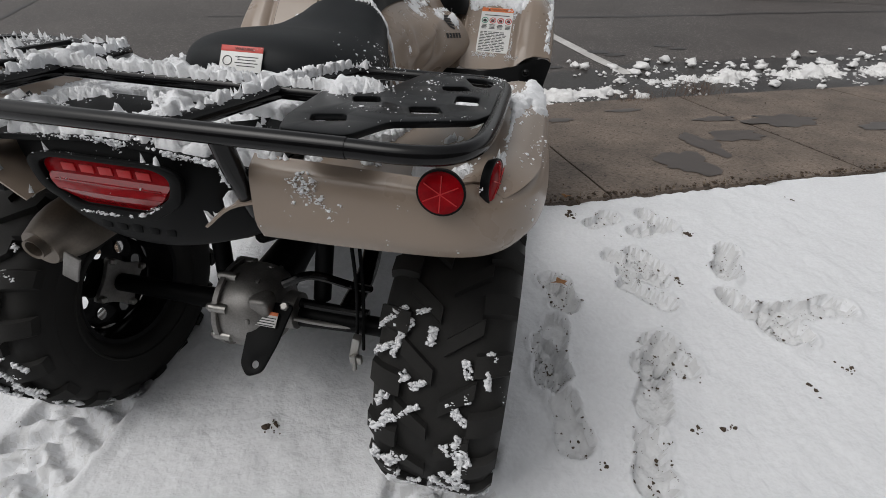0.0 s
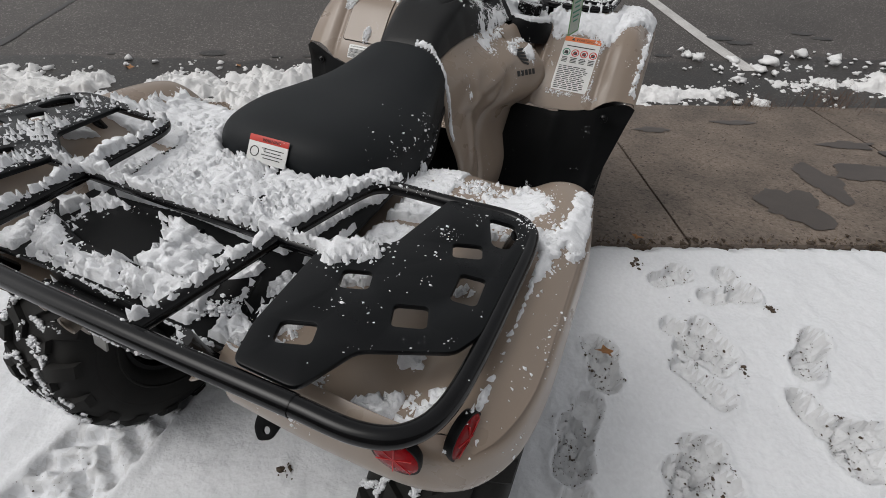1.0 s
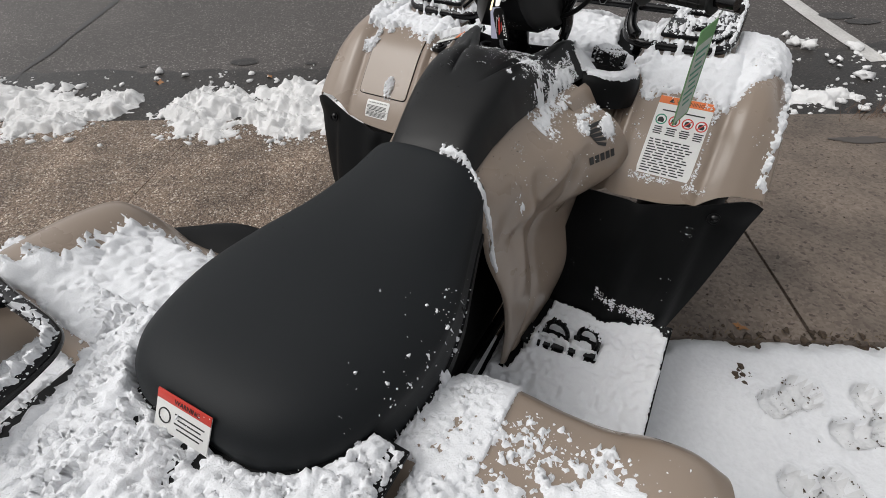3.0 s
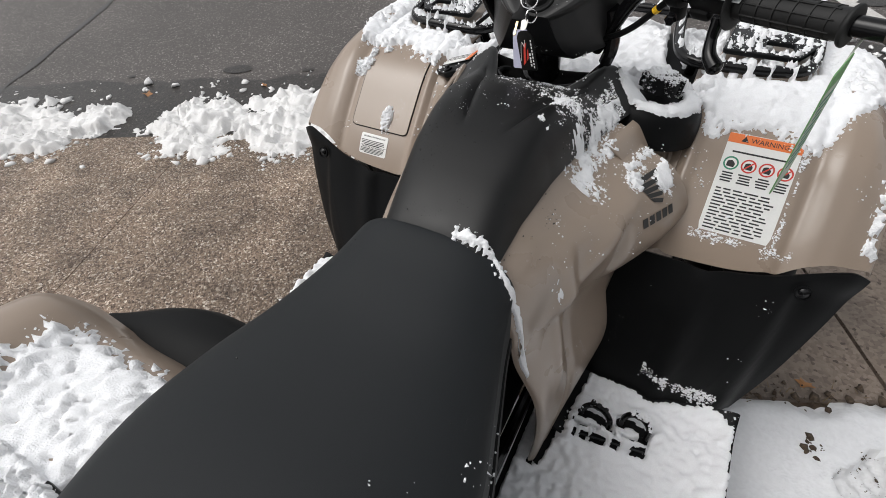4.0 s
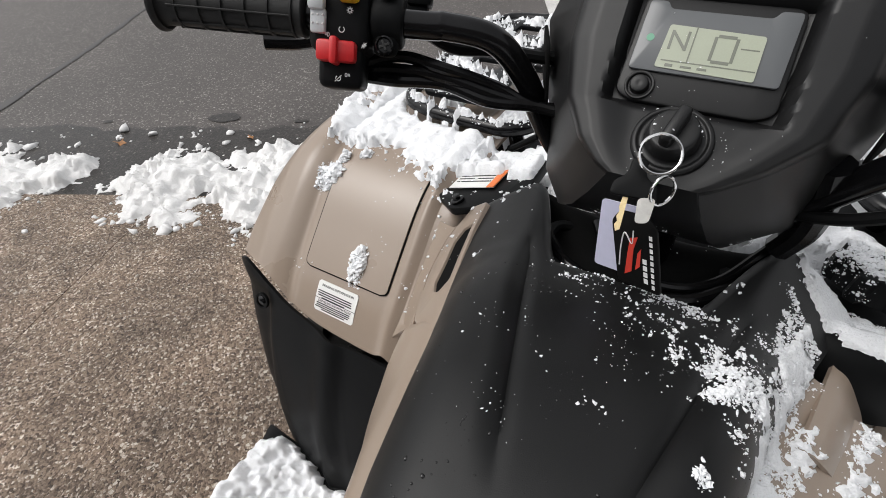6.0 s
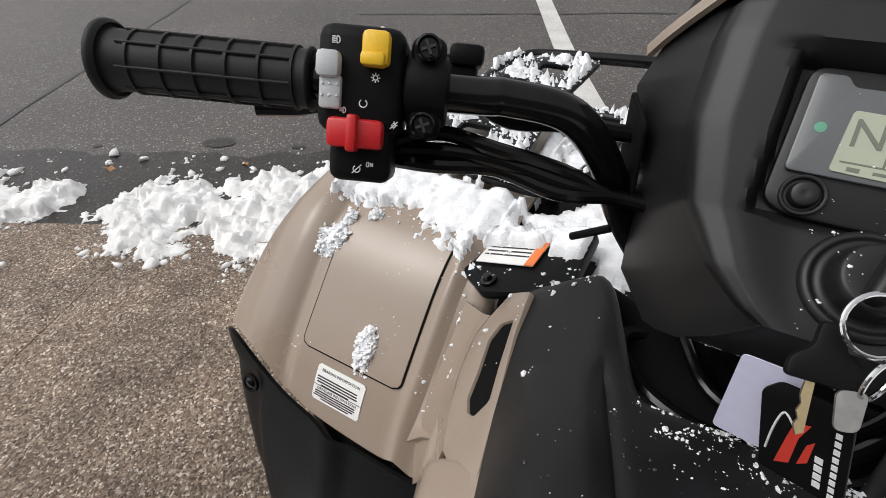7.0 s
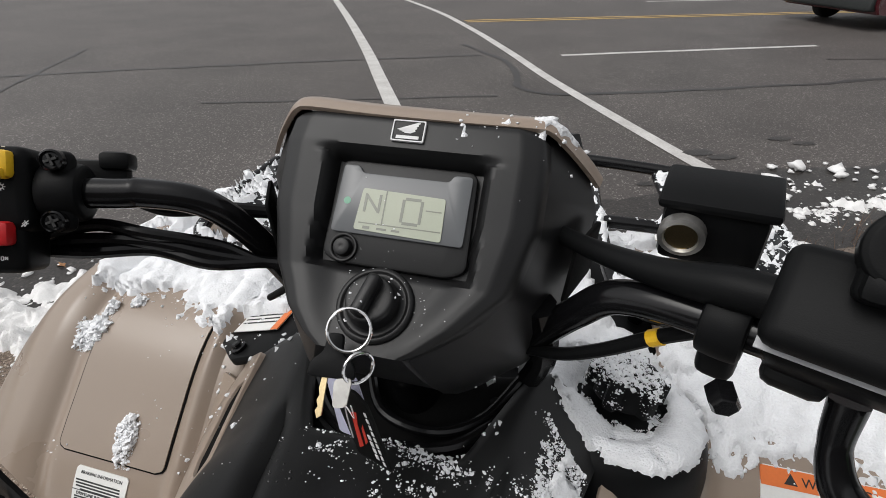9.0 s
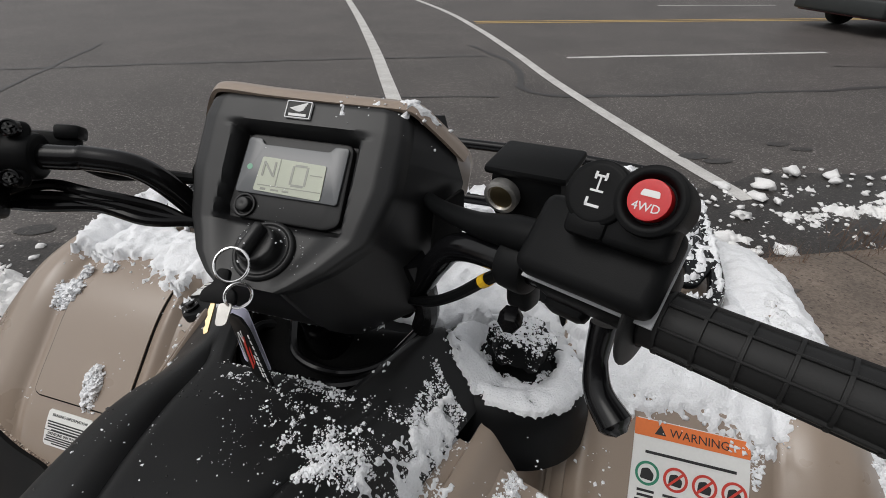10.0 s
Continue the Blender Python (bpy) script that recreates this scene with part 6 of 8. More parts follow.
part("well_hose", tube([(-0.05, 1.085, 0.89), (-0.02, 1.04, 0.886), (0.03, 1.032, 0.884), (0.07, 1.055, 0.886), (0.10, 1.09, 0.91)], 0.005, 10, steps=30), GLOSS, atv)
part("stem_cable", tube([(0.105, 1.085, 0.92), (0.112, 1.078, 0.95), (0.110, 1.07, 0.99), (0.104, 1.062, 1.02)], 0.012, 10), GLOSS, atv)

# handlebar
bar = new("handlebar")
bar.parent = atv
tagged(bar, label="gloss black handlebar with rubber grips and switches")
BARS = {1: [(0.085, 1.085, 0.940), (0.108, 1.070, 0.985), (0.130, 1.050, 1.030), (0.152, 1.036, 1.058), (0.200, 1.009, 1.071), (0.300, 0.957, 1.081), (0.420, 0.895, 1.092)],
        -1: [(-0.090, 1.095, 0.940), (-0.117, 1.085, 0.988), (-0.134, 1.070, 1.038), (-0.156, 1.053, 1.074), (-0.192, 1.036, 1.0862), (-0.2135, 1.0242, 1.0890), (-0.360, 0.950, 1.1110)]}
for s in (1, -1):
    part("bar_tube", tube(BARS[s], 0.0112, 16, steps=60), GLOSS, bar)
AXES = {s: (Vector(BARS[s][6]) - Vector(BARS[s][5])).normalized() for s in (1, -1)}
ROOTS = {1: Vector((0.190, 1.0142, 1.0700)), -1: Vector(BARS[-1][5])}


def along(d, s):
    """A frame on the bar d metres out from the clamp: x outwards, z up, y ahead."""
    p = ROOTS[s] + AXES[s] * d
    return frame_at(tuple(p), tuple(AXES[s]), (0, 1, 0) if s > 0 else (0, -1, 0))


def grip(s, d0, length):
    m = along(d0, s)
    if s < 0:
        m = m @ Matrix.Rotation(math.pi, 4, "X")
    g = part("grip", moved(revolve(catmull([(0, 0.0165), (0.002, 0.0185), (length * 0.06, 0.0168), (length * 0.5, 0.0166), (length * 0.93, 0.0175), (length * 0.95, 0.0205), (length * 0.975, 0.0225), (length, 0.020), (length + 0.001, 0.002)], 40), 32), m), GRIP, bar, "ribbed black rubber grip")
    for k in range(6):
        part("grip_ring", moved(revolve([(-0.0012, 0.0160), (-0.0009, 0.0183), (0.0009, 0.0183), (0.0012, 0.0160)], 28), m @ Matrix.Translation((length * (0.08 + 0.15 * k), 0, 0))), GRIP, g)
    for k in range(8):
        a = k * math.pi / 4 + 0.3
        part("grip_rib", moved(block(length * 0.80, 0.0016, 0.0040, 0.0005, 1), m @ Matrix.Rotation(a, 4, "X") @ Matrix.Translation((length * 0.48, 0, 0.0165))), GRIP, g)
    return g


grip(-1, 0.088, 0.122)
gr = grip(1, 0.098, 0.128)
part("grip_flange", moved(revolve(catmull([(0, 0.018), (0.001, 0.030), (0.004, 0.031), (0.006, 0.020)], 14), 32), along(0.092, 1)), GRIP, gr)
# left switch housing; its face looks back at the rider
SWM = along(0.058, -1)
SB = frame_at(tuple(SWM.translation + Vector((0, -0.003, -0.007))), tuple(-Vector(SWM.col[0][:3])), (0, 0.55, 0.84))    # x to the vehicle's right, y up the face, z to the rider
sw = part("switch_housing", moved(join(block(0.048, 0.058, 0.046, 0.008, 3, Matrix.Translation((0, 0.008, 0))), block(0.036, 0.036, 0.034, 0.006, 3, Matrix.Translation((0.002, -0.030, 0.004)))), SB), BLACK, bar, "black switch housing with white symbols")
part("dimmer_switch", moved(join(block(0.013, 0.014, 0.010, 0.003, 2, Matrix.Translation((-0.016, 0.014, 0.026))), block(0.012, 0.018, 0.006, 0.002, 2, Matrix.Translation((-0.015, 0.000, 0.024)))), SB), GREYBTN, sw, "grey dimmer switch")
for k in range(6):
    part("switch_dot", moved(revolve([(0, 0.0009), (0.0008, 0.0006)], 8, "z"), SB @ Matrix.Translation((-0.019 + 0.004 * (k % 3), 0.004 - 0.006 * (k // 3), 0.027))), MARK, sw)
part("lamp_switch", moved(join(block(0.015, 0.018, 0.012, 0.003, 2, Matrix.Translation((0.009, 0.024, 0.024))), block(0.013, 0.007, 0.016, 0.002, 2, Matrix.Translation((0.008, 0.018, 0.025)))), SB), YELBTN, sw, "yellow lamp switch")
part("stop_switch", moved(join(block(0.031, 0.016, 0.012, 0.003, 2, Matrix.Translation((0.000, -0.021, 0.025))), block(0.006, 0.020, 0.018, 0.002, 2, Matrix.Translation((-0.001, -0.021, 0.026)))), SB), REDBTN, sw, "red engine stop switch")


def icon(strokes, x, y, k, lift):
    """A small printed symbol: thin strokes in millimetres of its own grid."""
    m = SB @ Matrix.Translation((x, y, lift))
    vf = join(*[tube([(px * k, py * k, 0) for px, py in st], 0.00034, 6, steps=max(2, 3 * len(st))) for st in strokes])
    return part("switch_mark", moved(vf, m), MARK, sw)


ARC8 = [(math.cos(a), math.sin(a)) for a in np.arange(9) * math.pi / 4]
SUNNY = [[(1.1 * x, 1.1 * y) for x, y in ARC8]] + [[(1.5 * x, 1.5 * y), (2.3 * x, 2.3 * y)] for x, y in ARC8[:8]]
BEAM = [[(0.2, -1.6), (1.3, -1.2), (1.7, 0), (1.3, 1.2), (0.2, 1.6), (0.2, -1.6)], [(-0.4, 1.4), (-2.2, 1.4)], [(-0.4, 0.45), (-2.2, 0.45)], [(-0.4, -0.5), (-2.2, -0.5)], [(-0.4, -1.4), (-2.2, -1.4)]]
TURN_RING = [[(1.5 * math.sin(a), 1.5 * math.cos(a)) for a in np.linspace(0.6, 5.7, 9)]]
STRUCK = [[(1.1 * x, 1.1 * y) for x, y in ARC8], [(-2, -2), (2, 2)]] + [[(1.5 * x, 1.5 * y), (2.1 * x, 2.1 * y)] for x, y in ARC8[::2]]
icon(BEAM, -0.013, 0.027, 0.0011, 0.0232)
icon(BEAM[:4], -0.008, -0.009, 0.0009, 0.0232)
icon([[(-0.8, 0), (0.8, 0)]], 0.011, 0.0355, 0.0012, 0.0226)
icon(SUNNY, 0.009, 0.0095, 0.0011, 0.0232)
icon(TURN_RING, 0.003, -0.0045, 0.0014, 0.0232)
icon(STRUCK, 0.0205, -0.0145, 0.0010, 0.0215)
icon(TURN_RING + [[(-2, -2), (2, 2)]], 0.001, -0.0405, 0.0013, 0.0213)
icon([[(-1.5, 0.8), (-0.6, 0.8), (-0.6, -0.8), (-1.5, -0.8), (-1.5, 0.8)], [(0.2, -0.8), (0.2, 0.8), (1.1, -0.8), (1.1, 0.8)]], 0.0085, -0.0375, 0.0013, 0.0213)
for d, s in ((0.022, -1),):
    cm0 = along(d, s)
    CB = frame_at(tuple(cm0.translation), tuple(-Vector(cm0.col[0][:3])), (0, 0.55, 0.84))
    cl = part("bar_clamp", moved(join(moved(revolve(catmull([(-0.013, 0.017), (-0.009, 0.0205), (0.009, 0.0205), (0.013, 0.017)], 10), 28), Matrix.Identity(4)), block(0.020, 0.056, 0.012, 0.006, 3, Matrix.Translation((0, 0, 0.010)))), CB), BLACK, bar, "black brake clamp with two screws")
    for yy in (0.0205, -0.0205):
        part("clamp_screw", moved(revolve([(0.014, 0.0075), (0.021, 0.0072), (0.022, 0.006), (0.020, 0.005)], 20, "z"), CB @ Matrix.Translation((0, yy, 0))), GLOSS, cl)
        # dark bars on the head stand for the shade in its cross slot
        for q in (0.4, 1.97):
            part("screw_slot", moved(block(0.008, 0.0016, 0.0012, 0, m=Matrix.Translation((0, yy, 0.0214)) @ Matrix.Rotation(q, 4, "Z")), CB), INK, cl)
    part("lever_bracket", moved(join(block(0.060, 0.030, 0.014, 0.005, 2, Matrix.Translation((0.000, 0.012, -0.030))), block(0.022, 0.014, 0.020, 0.004, 2, Matrix.Translation((0.022, 0.026, -0.028)))), CB), BLACK, bar)
    part("brake_lever", tube([tuple(CB @ Vector(p)) for p in ((0.01, 0.005, -0.04), (-0.05, -0.002, -0.062), (-0.09, -0.012, -0.066), (-0.125, -0.016, -0.060))], 0.007, 10), GLOSS, bar)
for k, o in enumerate((0.0, 0.008, -0.007)):
    part("bar_cable", tube([(-0.272 + o, 0.990, 1.056 + o * 0.4), (-0.232, 1.012 + o, 1.054 + o), (-0.195, 1.030, 1.046 + o), (-0.155, 1.046 + o, 1.030 + o * 0.5), (-0.122, 1.062, 1.018), (-0.09, 1.08 + o, 1.01)], 0.0052, 10), GLOSS, bar)
part("loose_cable", tube([(-0.215, 1.045, 1.075), (-0.195, 1.055, 1.062), (-0.165, 1.072, 1.058), (-0.13, 1.09, 1.050), (-0.10, 1.10, 1.048)], 0.006, 10), BLACK, bar)
part("cable_tie", tube([(-0.122, 1.085, 0.975), (-0.142, 1.090, 0.958), (-0.152, 1.092, 0.950)], 0.0035, 8), BLACK, bar)

# right side: throttle case, switch, brake reservoir
TMx = along(0.067, 1)
TB = frame_at(tuple(TMx.translation), tuple(Vector(TMx.col[0][:3])), (0, 0.80, 0.60))     # x outwards, y up the face, z to the rider and up
case = part("throttle_case", moved(join(block(0.082, 0.052, 0.020, 0.008, 3, Matrix.Translation((0.000, 0.016, 0.030))), block(0.078, 0.048, 0.038, 0.010, 3, Matrix.Translation((0.000, 0.012, -0.001))), block(0.030, 0.036, 0.020, 0.006, 2, Matrix.Translation((-0.020, 0.0, -0.020)))), TB), BLACK, bar, "black throttle case")
part("case_gasket", moved(block(0.0805, 0.0505, 0.0014, 0.0003, 1, Matrix.Translation((0.000, 0.015, 0.0190))), TB), GREYBTN, case)
WB = TB @ Matrix.Translation((0.013, 0.037, 0.054)) @ Matrix.Rotation(radians(18), 4, "X") @ Matrix.Scale(0.78, 4)
lobe_l = revolve(catmull([(-0.016, 0.0225), (0.006, 0.0225), (0.0098, 0.0200), (0.0104, 0.0150), (0.0100, 0.0005)], 20), 36, "z")
lobe_r = revolve(catmull([(-0.016, 0.0225), (0.010, 0.0225), (0.0140, 0.0205), (0.0140, 0.0170), (0.0110, 0.0150), (0.0080, 0.0140)], 22), 36, "z")
swr = part("drive_switch", moved(join(moved(lobe_l, Matrix.Translation((-0.019, 0.003, 0))), moved(lobe_r, Matrix.Translation((0.016, 0.006, 0))), block(0.072, 0.036, 0.024, 0.006, 3, Matrix.Translation((-0.001, -0.010, -0.006))), block(0.030, 0.020, 0.020, 0.006, 2, Matrix.Translation((-0.020, -0.018, 0.0)))), WB), BLACK, bar, "black drive mode switch housing")
part("drive_button", moved(revolve(catmull([(0.004, 0.0128), (0.0150, 0.0128), (0.0168, 0.0112), (0.0166, 0.0005)], 14), 32, "z"), WB @ Matrix.Translation((0.016, 0.006, 0))), REDBTN, swr, "red 4WD button with white lettering")
words("button_word", "4WD", 0.0075, MARK, swr, WB @ Matrix.Translation((0.016, 0.001, 0.0170)))
part("button_bar", moved(plate(rounded([(-0.006, -0.002), (0.006, -0.002), (0.005, 0.002), (-0.005, 0.002)], 0.0012), [], 0.0004, 0), WB @ Matrix.Translation((0.016, 0.0098, 0.0166))), MARK, swr)
for x, y, w, h in ((-0.014, 0.011, 0.0012, 0.010), (-0.014, 0.016, 0.009, 0.0014), (-0.014, 0.006, 0.009, 0.0014), (-0.0175, 0.016, 0.0016, 0.005), (-0.0105, 0.016, 0.0016, 0.005), (-0.014, -0.004, 0.010, 0.0018), (-0.0185, -0.0015, 0.0018, 0.005)):
    part("switch_mark", moved(block(w, h, 0.0004, 0, m=Matrix.Translation((x - 0.005, y - 0.002, 0.0107))), WB), MARK, swr)
part("thumb_lever", moved(tube([(0.004, -0.010, -0.026), (0.006, -0.032, -0.038), (0.014, -0.050, -0.046), (0.030, -0.062, -0.050), (0.036, -0.066, -0.051)], [0.009, 0.0075, 0.0095, 0.0115, 0.004], 14), TB), GLOSS, bar, "gloss black curved thumb throttle")
part("throttle_cable", tube([(0.226, 0.994, 1.100), (0.196, 1.010, 1.094), (0.165, 1.030, 1.084), (0.130, 1.062, 1.074), (0.10, 1.10, 1.065)], [0.011, 0.012, 0.009, 0.007, 0.006], 12), BLACK, bar)
cm1 = along(0.012, 1)
part("bar_clamp", moved(join(revolve(catmull([(-0.011, 0.016), (-0.008, 0.019), (0.008, 0.019), (0.011, 0.016)], 10), 28), block(0.020, 0.020, 0.052, 0.006, 3, Matrix.Translation((0, 0.004, -0.012)))), cm1), BLACK, bar)
part("clamp_bolt", moved(revolve([(0, 0.008), (0.010, 0.008), (0.013, 0.006)], 6, "y"), Matrix.Translation(cm1.translation + Vector((0.0, -0.022, -0.026))) @ Matrix.Rotation(math.pi, 4, "X")), GLOSS, bar)
res = part("brake_reservoir", moved(join(block(0.056, 0.040, 0.040, 0.005, 2), block(0.063, 0.045, 0.007, 0.003, 2, Matrix.Translation((0, 0, 0.0225)))), pose(0.200, 1.075, 1.096, 8, -4, -16)), BLACK, bar, "black brake fluid reservoir with a sight glass")
part("sight_ring", moved(revolve([(-0.004, 0.013), (0.003, 0.013), (0.004, 0.010), (0.002, 0.009)], 28, "y", ring=True), pose(0.178, 1.053, 1.097, 8, 0, -16) @ Matrix.Rotation(math.pi, 4, "X")), STEEL, res)
part("sight_glass", moved(revolve([(0.0, 0.009), (0.0015, 0.0089), (0.0016, 0.0005)], 24, "y"), pose(0.178, 1.053, 1.097, 8, 0, -16) @ Matrix.Rotation(math.pi, 4, "X")), BRASS, res)
part("brake_hose", tube([(0.192, 1.012, 1.062), (0.184, 1.020, 1.050), (0.172, 1.028, 1.035), (0.150, 1.040, 1.008), (0.125, 1.052, 0.985), (0.100, 1.066, 0.970)], 0.005, 10, steps=30), BLACK, bar)
part("hose_mark", tube([(0.1775, 1.0245, 1.0415), (0.1725, 1.0277, 1.0355)], 0.0056, 10), YELBTN, bar)
part("brake_lever", tube([(0.225, 1.045, 1.070), (0.285, 1.012, 1.066), (0.36, 0.965, 1.068), (0.43, 0.925, 1.074)], 0.007, 10), GLOSS, bar)

# front rack
fk = new("front_rack")
fk.parent = atv
tagged(fk, label="black steel tube front rack with plastic plates under snow")


RY = 0.080                # the rack stands this far ahead of the shroud


def frack_z(y):
    return 0.848 + 0.04 * (y - 1.29)


part("rack_bar", tube([(x, y + RY, frack_z(y + RY)) for x, y in ((-0.40, 1.62), (-0.2, 1.65), (0, 1.66), (0.2, 1.65), (0.40, 1.62))], 0.0115, 12), GLOSS, fk)
part("rack_bar", tube([(x, 1.42 + RY, frack_z(1.42 + RY)) for x in (-0.32, 0, 0.32)], 0.011, 12), GLOSS, fk)
for s in (1, -1):
    lp = [(0.17, 1.62), (0.18, 1.45), (0.20, 1.27), (0.235, 1.21), (0.30, 1.205), (0.40, 1.215), (0.445, 1.25), (0.455, 1.36), (0.455, 1.50), (0.43, 1.60), (0.38, 1.625)]
    part("rack_loop", tube([(s * x, y + RY, frack_z(y + RY)) for x, y in lp], 0.0115, 12, steps=80), GLOSS, fk)
    o = [(0.285, 1.25), (0.30, 1.40), (0.28, 1.60), (0.36, 1.61), (0.42, 1.58), (0.447, 1.48), (0.447, 1.30), (0.42, 1.25)]
    hs = [rounded([(cx - 0.025, cy - 0.018), (cx + 0.025, cy - 0.018), (cx + 0.025, cy + 0.018), (cx - 0.025, cy + 0.018)], 0.008) for cx, cy in ((0.385, 1.29), (0.36, 1.38), (0.40, 1.46), (0.35, 1.54))]
    pv = plate(rounded(o, 0.012), hs, 0.010, 0.003)
    part("rack_plate", ([(s * x, y + RY, frack_z(y + RY) + z + 0.001) for x, y, z in pv[0]], pv[1]), RACKP, fk, "black plastic rack plate with holes")
    part("rack_stay", tube([(s * 0.24, 1.30, frack_z(1.30)), (s * 0.24, 1.32, 0.82), (s * 0.235, 1.34, 0.77)], 0.010, 10), GLOSS, fk)
part("front_hood", shell(patch([[(x, y, z - 0.02 * (abs(x) / 0.27) ** 2) for x in (-0.28, -0.14, 0, 0.14, 0.28)] for y, z in ((1.16, 0.825), (1.30, 0.818), (1.46, 0.815), (1.60, 0.77), (1.68, 0.70))], 20, 16), 0.005), BLACK, atv, "black plastic front hood under snow")

# shop hang tag tied near the right fender
card = thing("hang_tag", "pale green printed paper hang tag on a string", "tag")
HT = frame_at((0.395, 0.878, 0.979), (0.30, 0.95, 0.05), (0.10, 0.36, 0.90))
hc = part("tag_card", moved(plate(rounded([(-0.028, -0.085), (0.028, -0.085), (0.028, 0.085), (-0.028, 0.085)], 0.004), [], 0.0008, 0), HT), TAGPALE, card, "pale paper card")
part("tag_border", moved(plate(rounded([(-0.029, -0.086), (0.029, -0.086), (0.029, 0.086), (-0.029, 0.086)], 0.004), [rounded([(-0.025, -0.082), (0.025, -0.082), (0.025, 0.060), (-0.025, 0.060)], 0.003)], 0.0012, 0), HT @ Matrix.Translation((0, 0, -0.0002))), TAGGREEN, card, "green printed border")
for k in range(9):
    part("print_line", moved(block(0.040 - 0.008 * (k % 3), 0.004, 0.0004, 0, m=Matrix.Translation((0, 0.045 - 0.012 * k, 0.0012))), HT), GREENINK, card)
part("tag_string", tube([tuple(HT @ Vector((0, 0.082, 0))), (0.402, 0.908, 1.070), (0.405, 0.905, 1.090)], 0.0012, 6), TAGPALE, card)

# ---------------------------------------------------------------- snow lying on the quad bike
bpy.context.view_layer.update()


def tree_of(obs):
    V, F = [], []
    for o in obs:
        if o.type != "MESH":
            continue
        k = len(V)
        V += [o.matrix_world @ v.co for v in o.data.vertices]
        F += [[i + k for i in p.vertices] for p in o.data.polygons]
    return BVHTree.FromPolygons(V, F)


TREE = tree_of([o for o in atv.children_recursive])
SEAT = tree_of([seat])
DOWN = Vector((0, 0, -1))


def drape(name, label, x0, x1, y0, y1, cover, thick, seed, res=0.0065, top=1.3, step=0.03, zmin=0.2, fine=1.0, steep=0.42, on_seat=False, fringe=0.30, clump=1.0, grit=0.0024):
    """Snow lying where it would fall: a clumped sheet laid on what a ray from above meets, ragged where cover(x, y, z, normal) runs out, with loose crumbs along its edge."""
    res *= 0.66
    rnd = random.Random(seed)
    nx, ny = int((x1 - x0) / res) + 1, int((y1 - y0) / res) + 1
    pts, hs, loose = {}, {}, []
    for i in range(nx):
        for j in range(ny):
            x, y = x0 + res * i + rnd.uniform(-0.3, 0.3) * res, y0 + res * j + rnd.uniform(-0.3, 0.3) * res
            loc, nrm, _, _ = TREE.ray_cast(Vector((x, y, top)), DOWN)
            if loc is None or loc.z < zmin:
                continue
            if nrm.z < 0:
                nrm = -nrm
            if not on_seat:
                off = SEAT.ray_cast(Vector((x, y, top)), DOWN)[0]
                if off is not None and off.z > loc.z - 0.002:
                    continue
            if nrm.z < steep:
                continue
            c = cover(x, y, loc.z, nrm)
            if c < -1.3:
                pts[i, j], hs[i, j] = (loc, nrm), -0.006
                continue
            l1, l2 = lumps(x * 38, y * 38, seed), lumps(x * 110, y * 110, seed + 1)
            c += fine * (0.30 * nz(x * 14, y * 14, seed) + 0.28 * nz(x * 45, y * 45, seed + 3) + 0.34 * (l2 - 0.45) + 0.40 * nz(x * 170, y * 170, seed + 8, 2))
            h = thick * float(smooth01(-0.02, 0.24, c)) * (0.50 + clump * (0.10 * l1 + 0.14 * l2 + 0.45 * nz(x * 9, y * 9, seed + 5, 3) + 0.30 * nz(x * 60, y * 60, seed + 6, 2) + 0.10 * nz(x * 190, y * 190, seed + 9, 2))) if c > 0 else -0.004
            if -0.42 < c < 0.30 and rnd.random() < fringe * (0.62 + 1.2 * c if c < 0.1 else 0.8):
                loose.append((*loc, rnd.uniform(0.4, 1.1)))
            pts[i, j], hs[i, j] = (loc, nrm), h
    for k, (loc, nrm) in pts.items():
        for d in ((1, 0), (-1, 0), (0, 1), (0, -1), (1, 1), (-1, -1), (1, -1), (-1, 1)):
            o = pts.get((k[0] + d[0], k[1] + d[1]))
            if o is None or abs(o[0].z - loc.z) > step:
                hs[k] = -0.004
                break
    V, F, idx = [], [], {}

    def vert(k):
        if k not in idx:
            loc, nrm = pts[k]
            d = nrm * 0.5 + Vector((0, 0, 0.5))
            idx[k] = len(V)
            V.append(tuple(loc + d.normalized() * (max(hs[k], 0.0008) if hs[k] > 0 else hs[k])))
        return idx[k]
    for i in range(nx - 1):
        for j in range(ny - 1):
            q = [(i, j), (i + 1, j), (i + 1, j + 1), (i, j + 1)]
            if all(k in pts for k in q) and max(hs[k] for k in q) > 0:
                zz = [pts[k][0].z for k in q]
                if max(zz) - min(zz) < step:
                    F.append([vert(k) for k in q])
    if not F:
        return None
    return solo(name, join((V, F), crumbs(loose, grit, SNOW, seed)), SNOW, label, "snow", group="snow on the quad bike", kind="stuff", sharp=180)


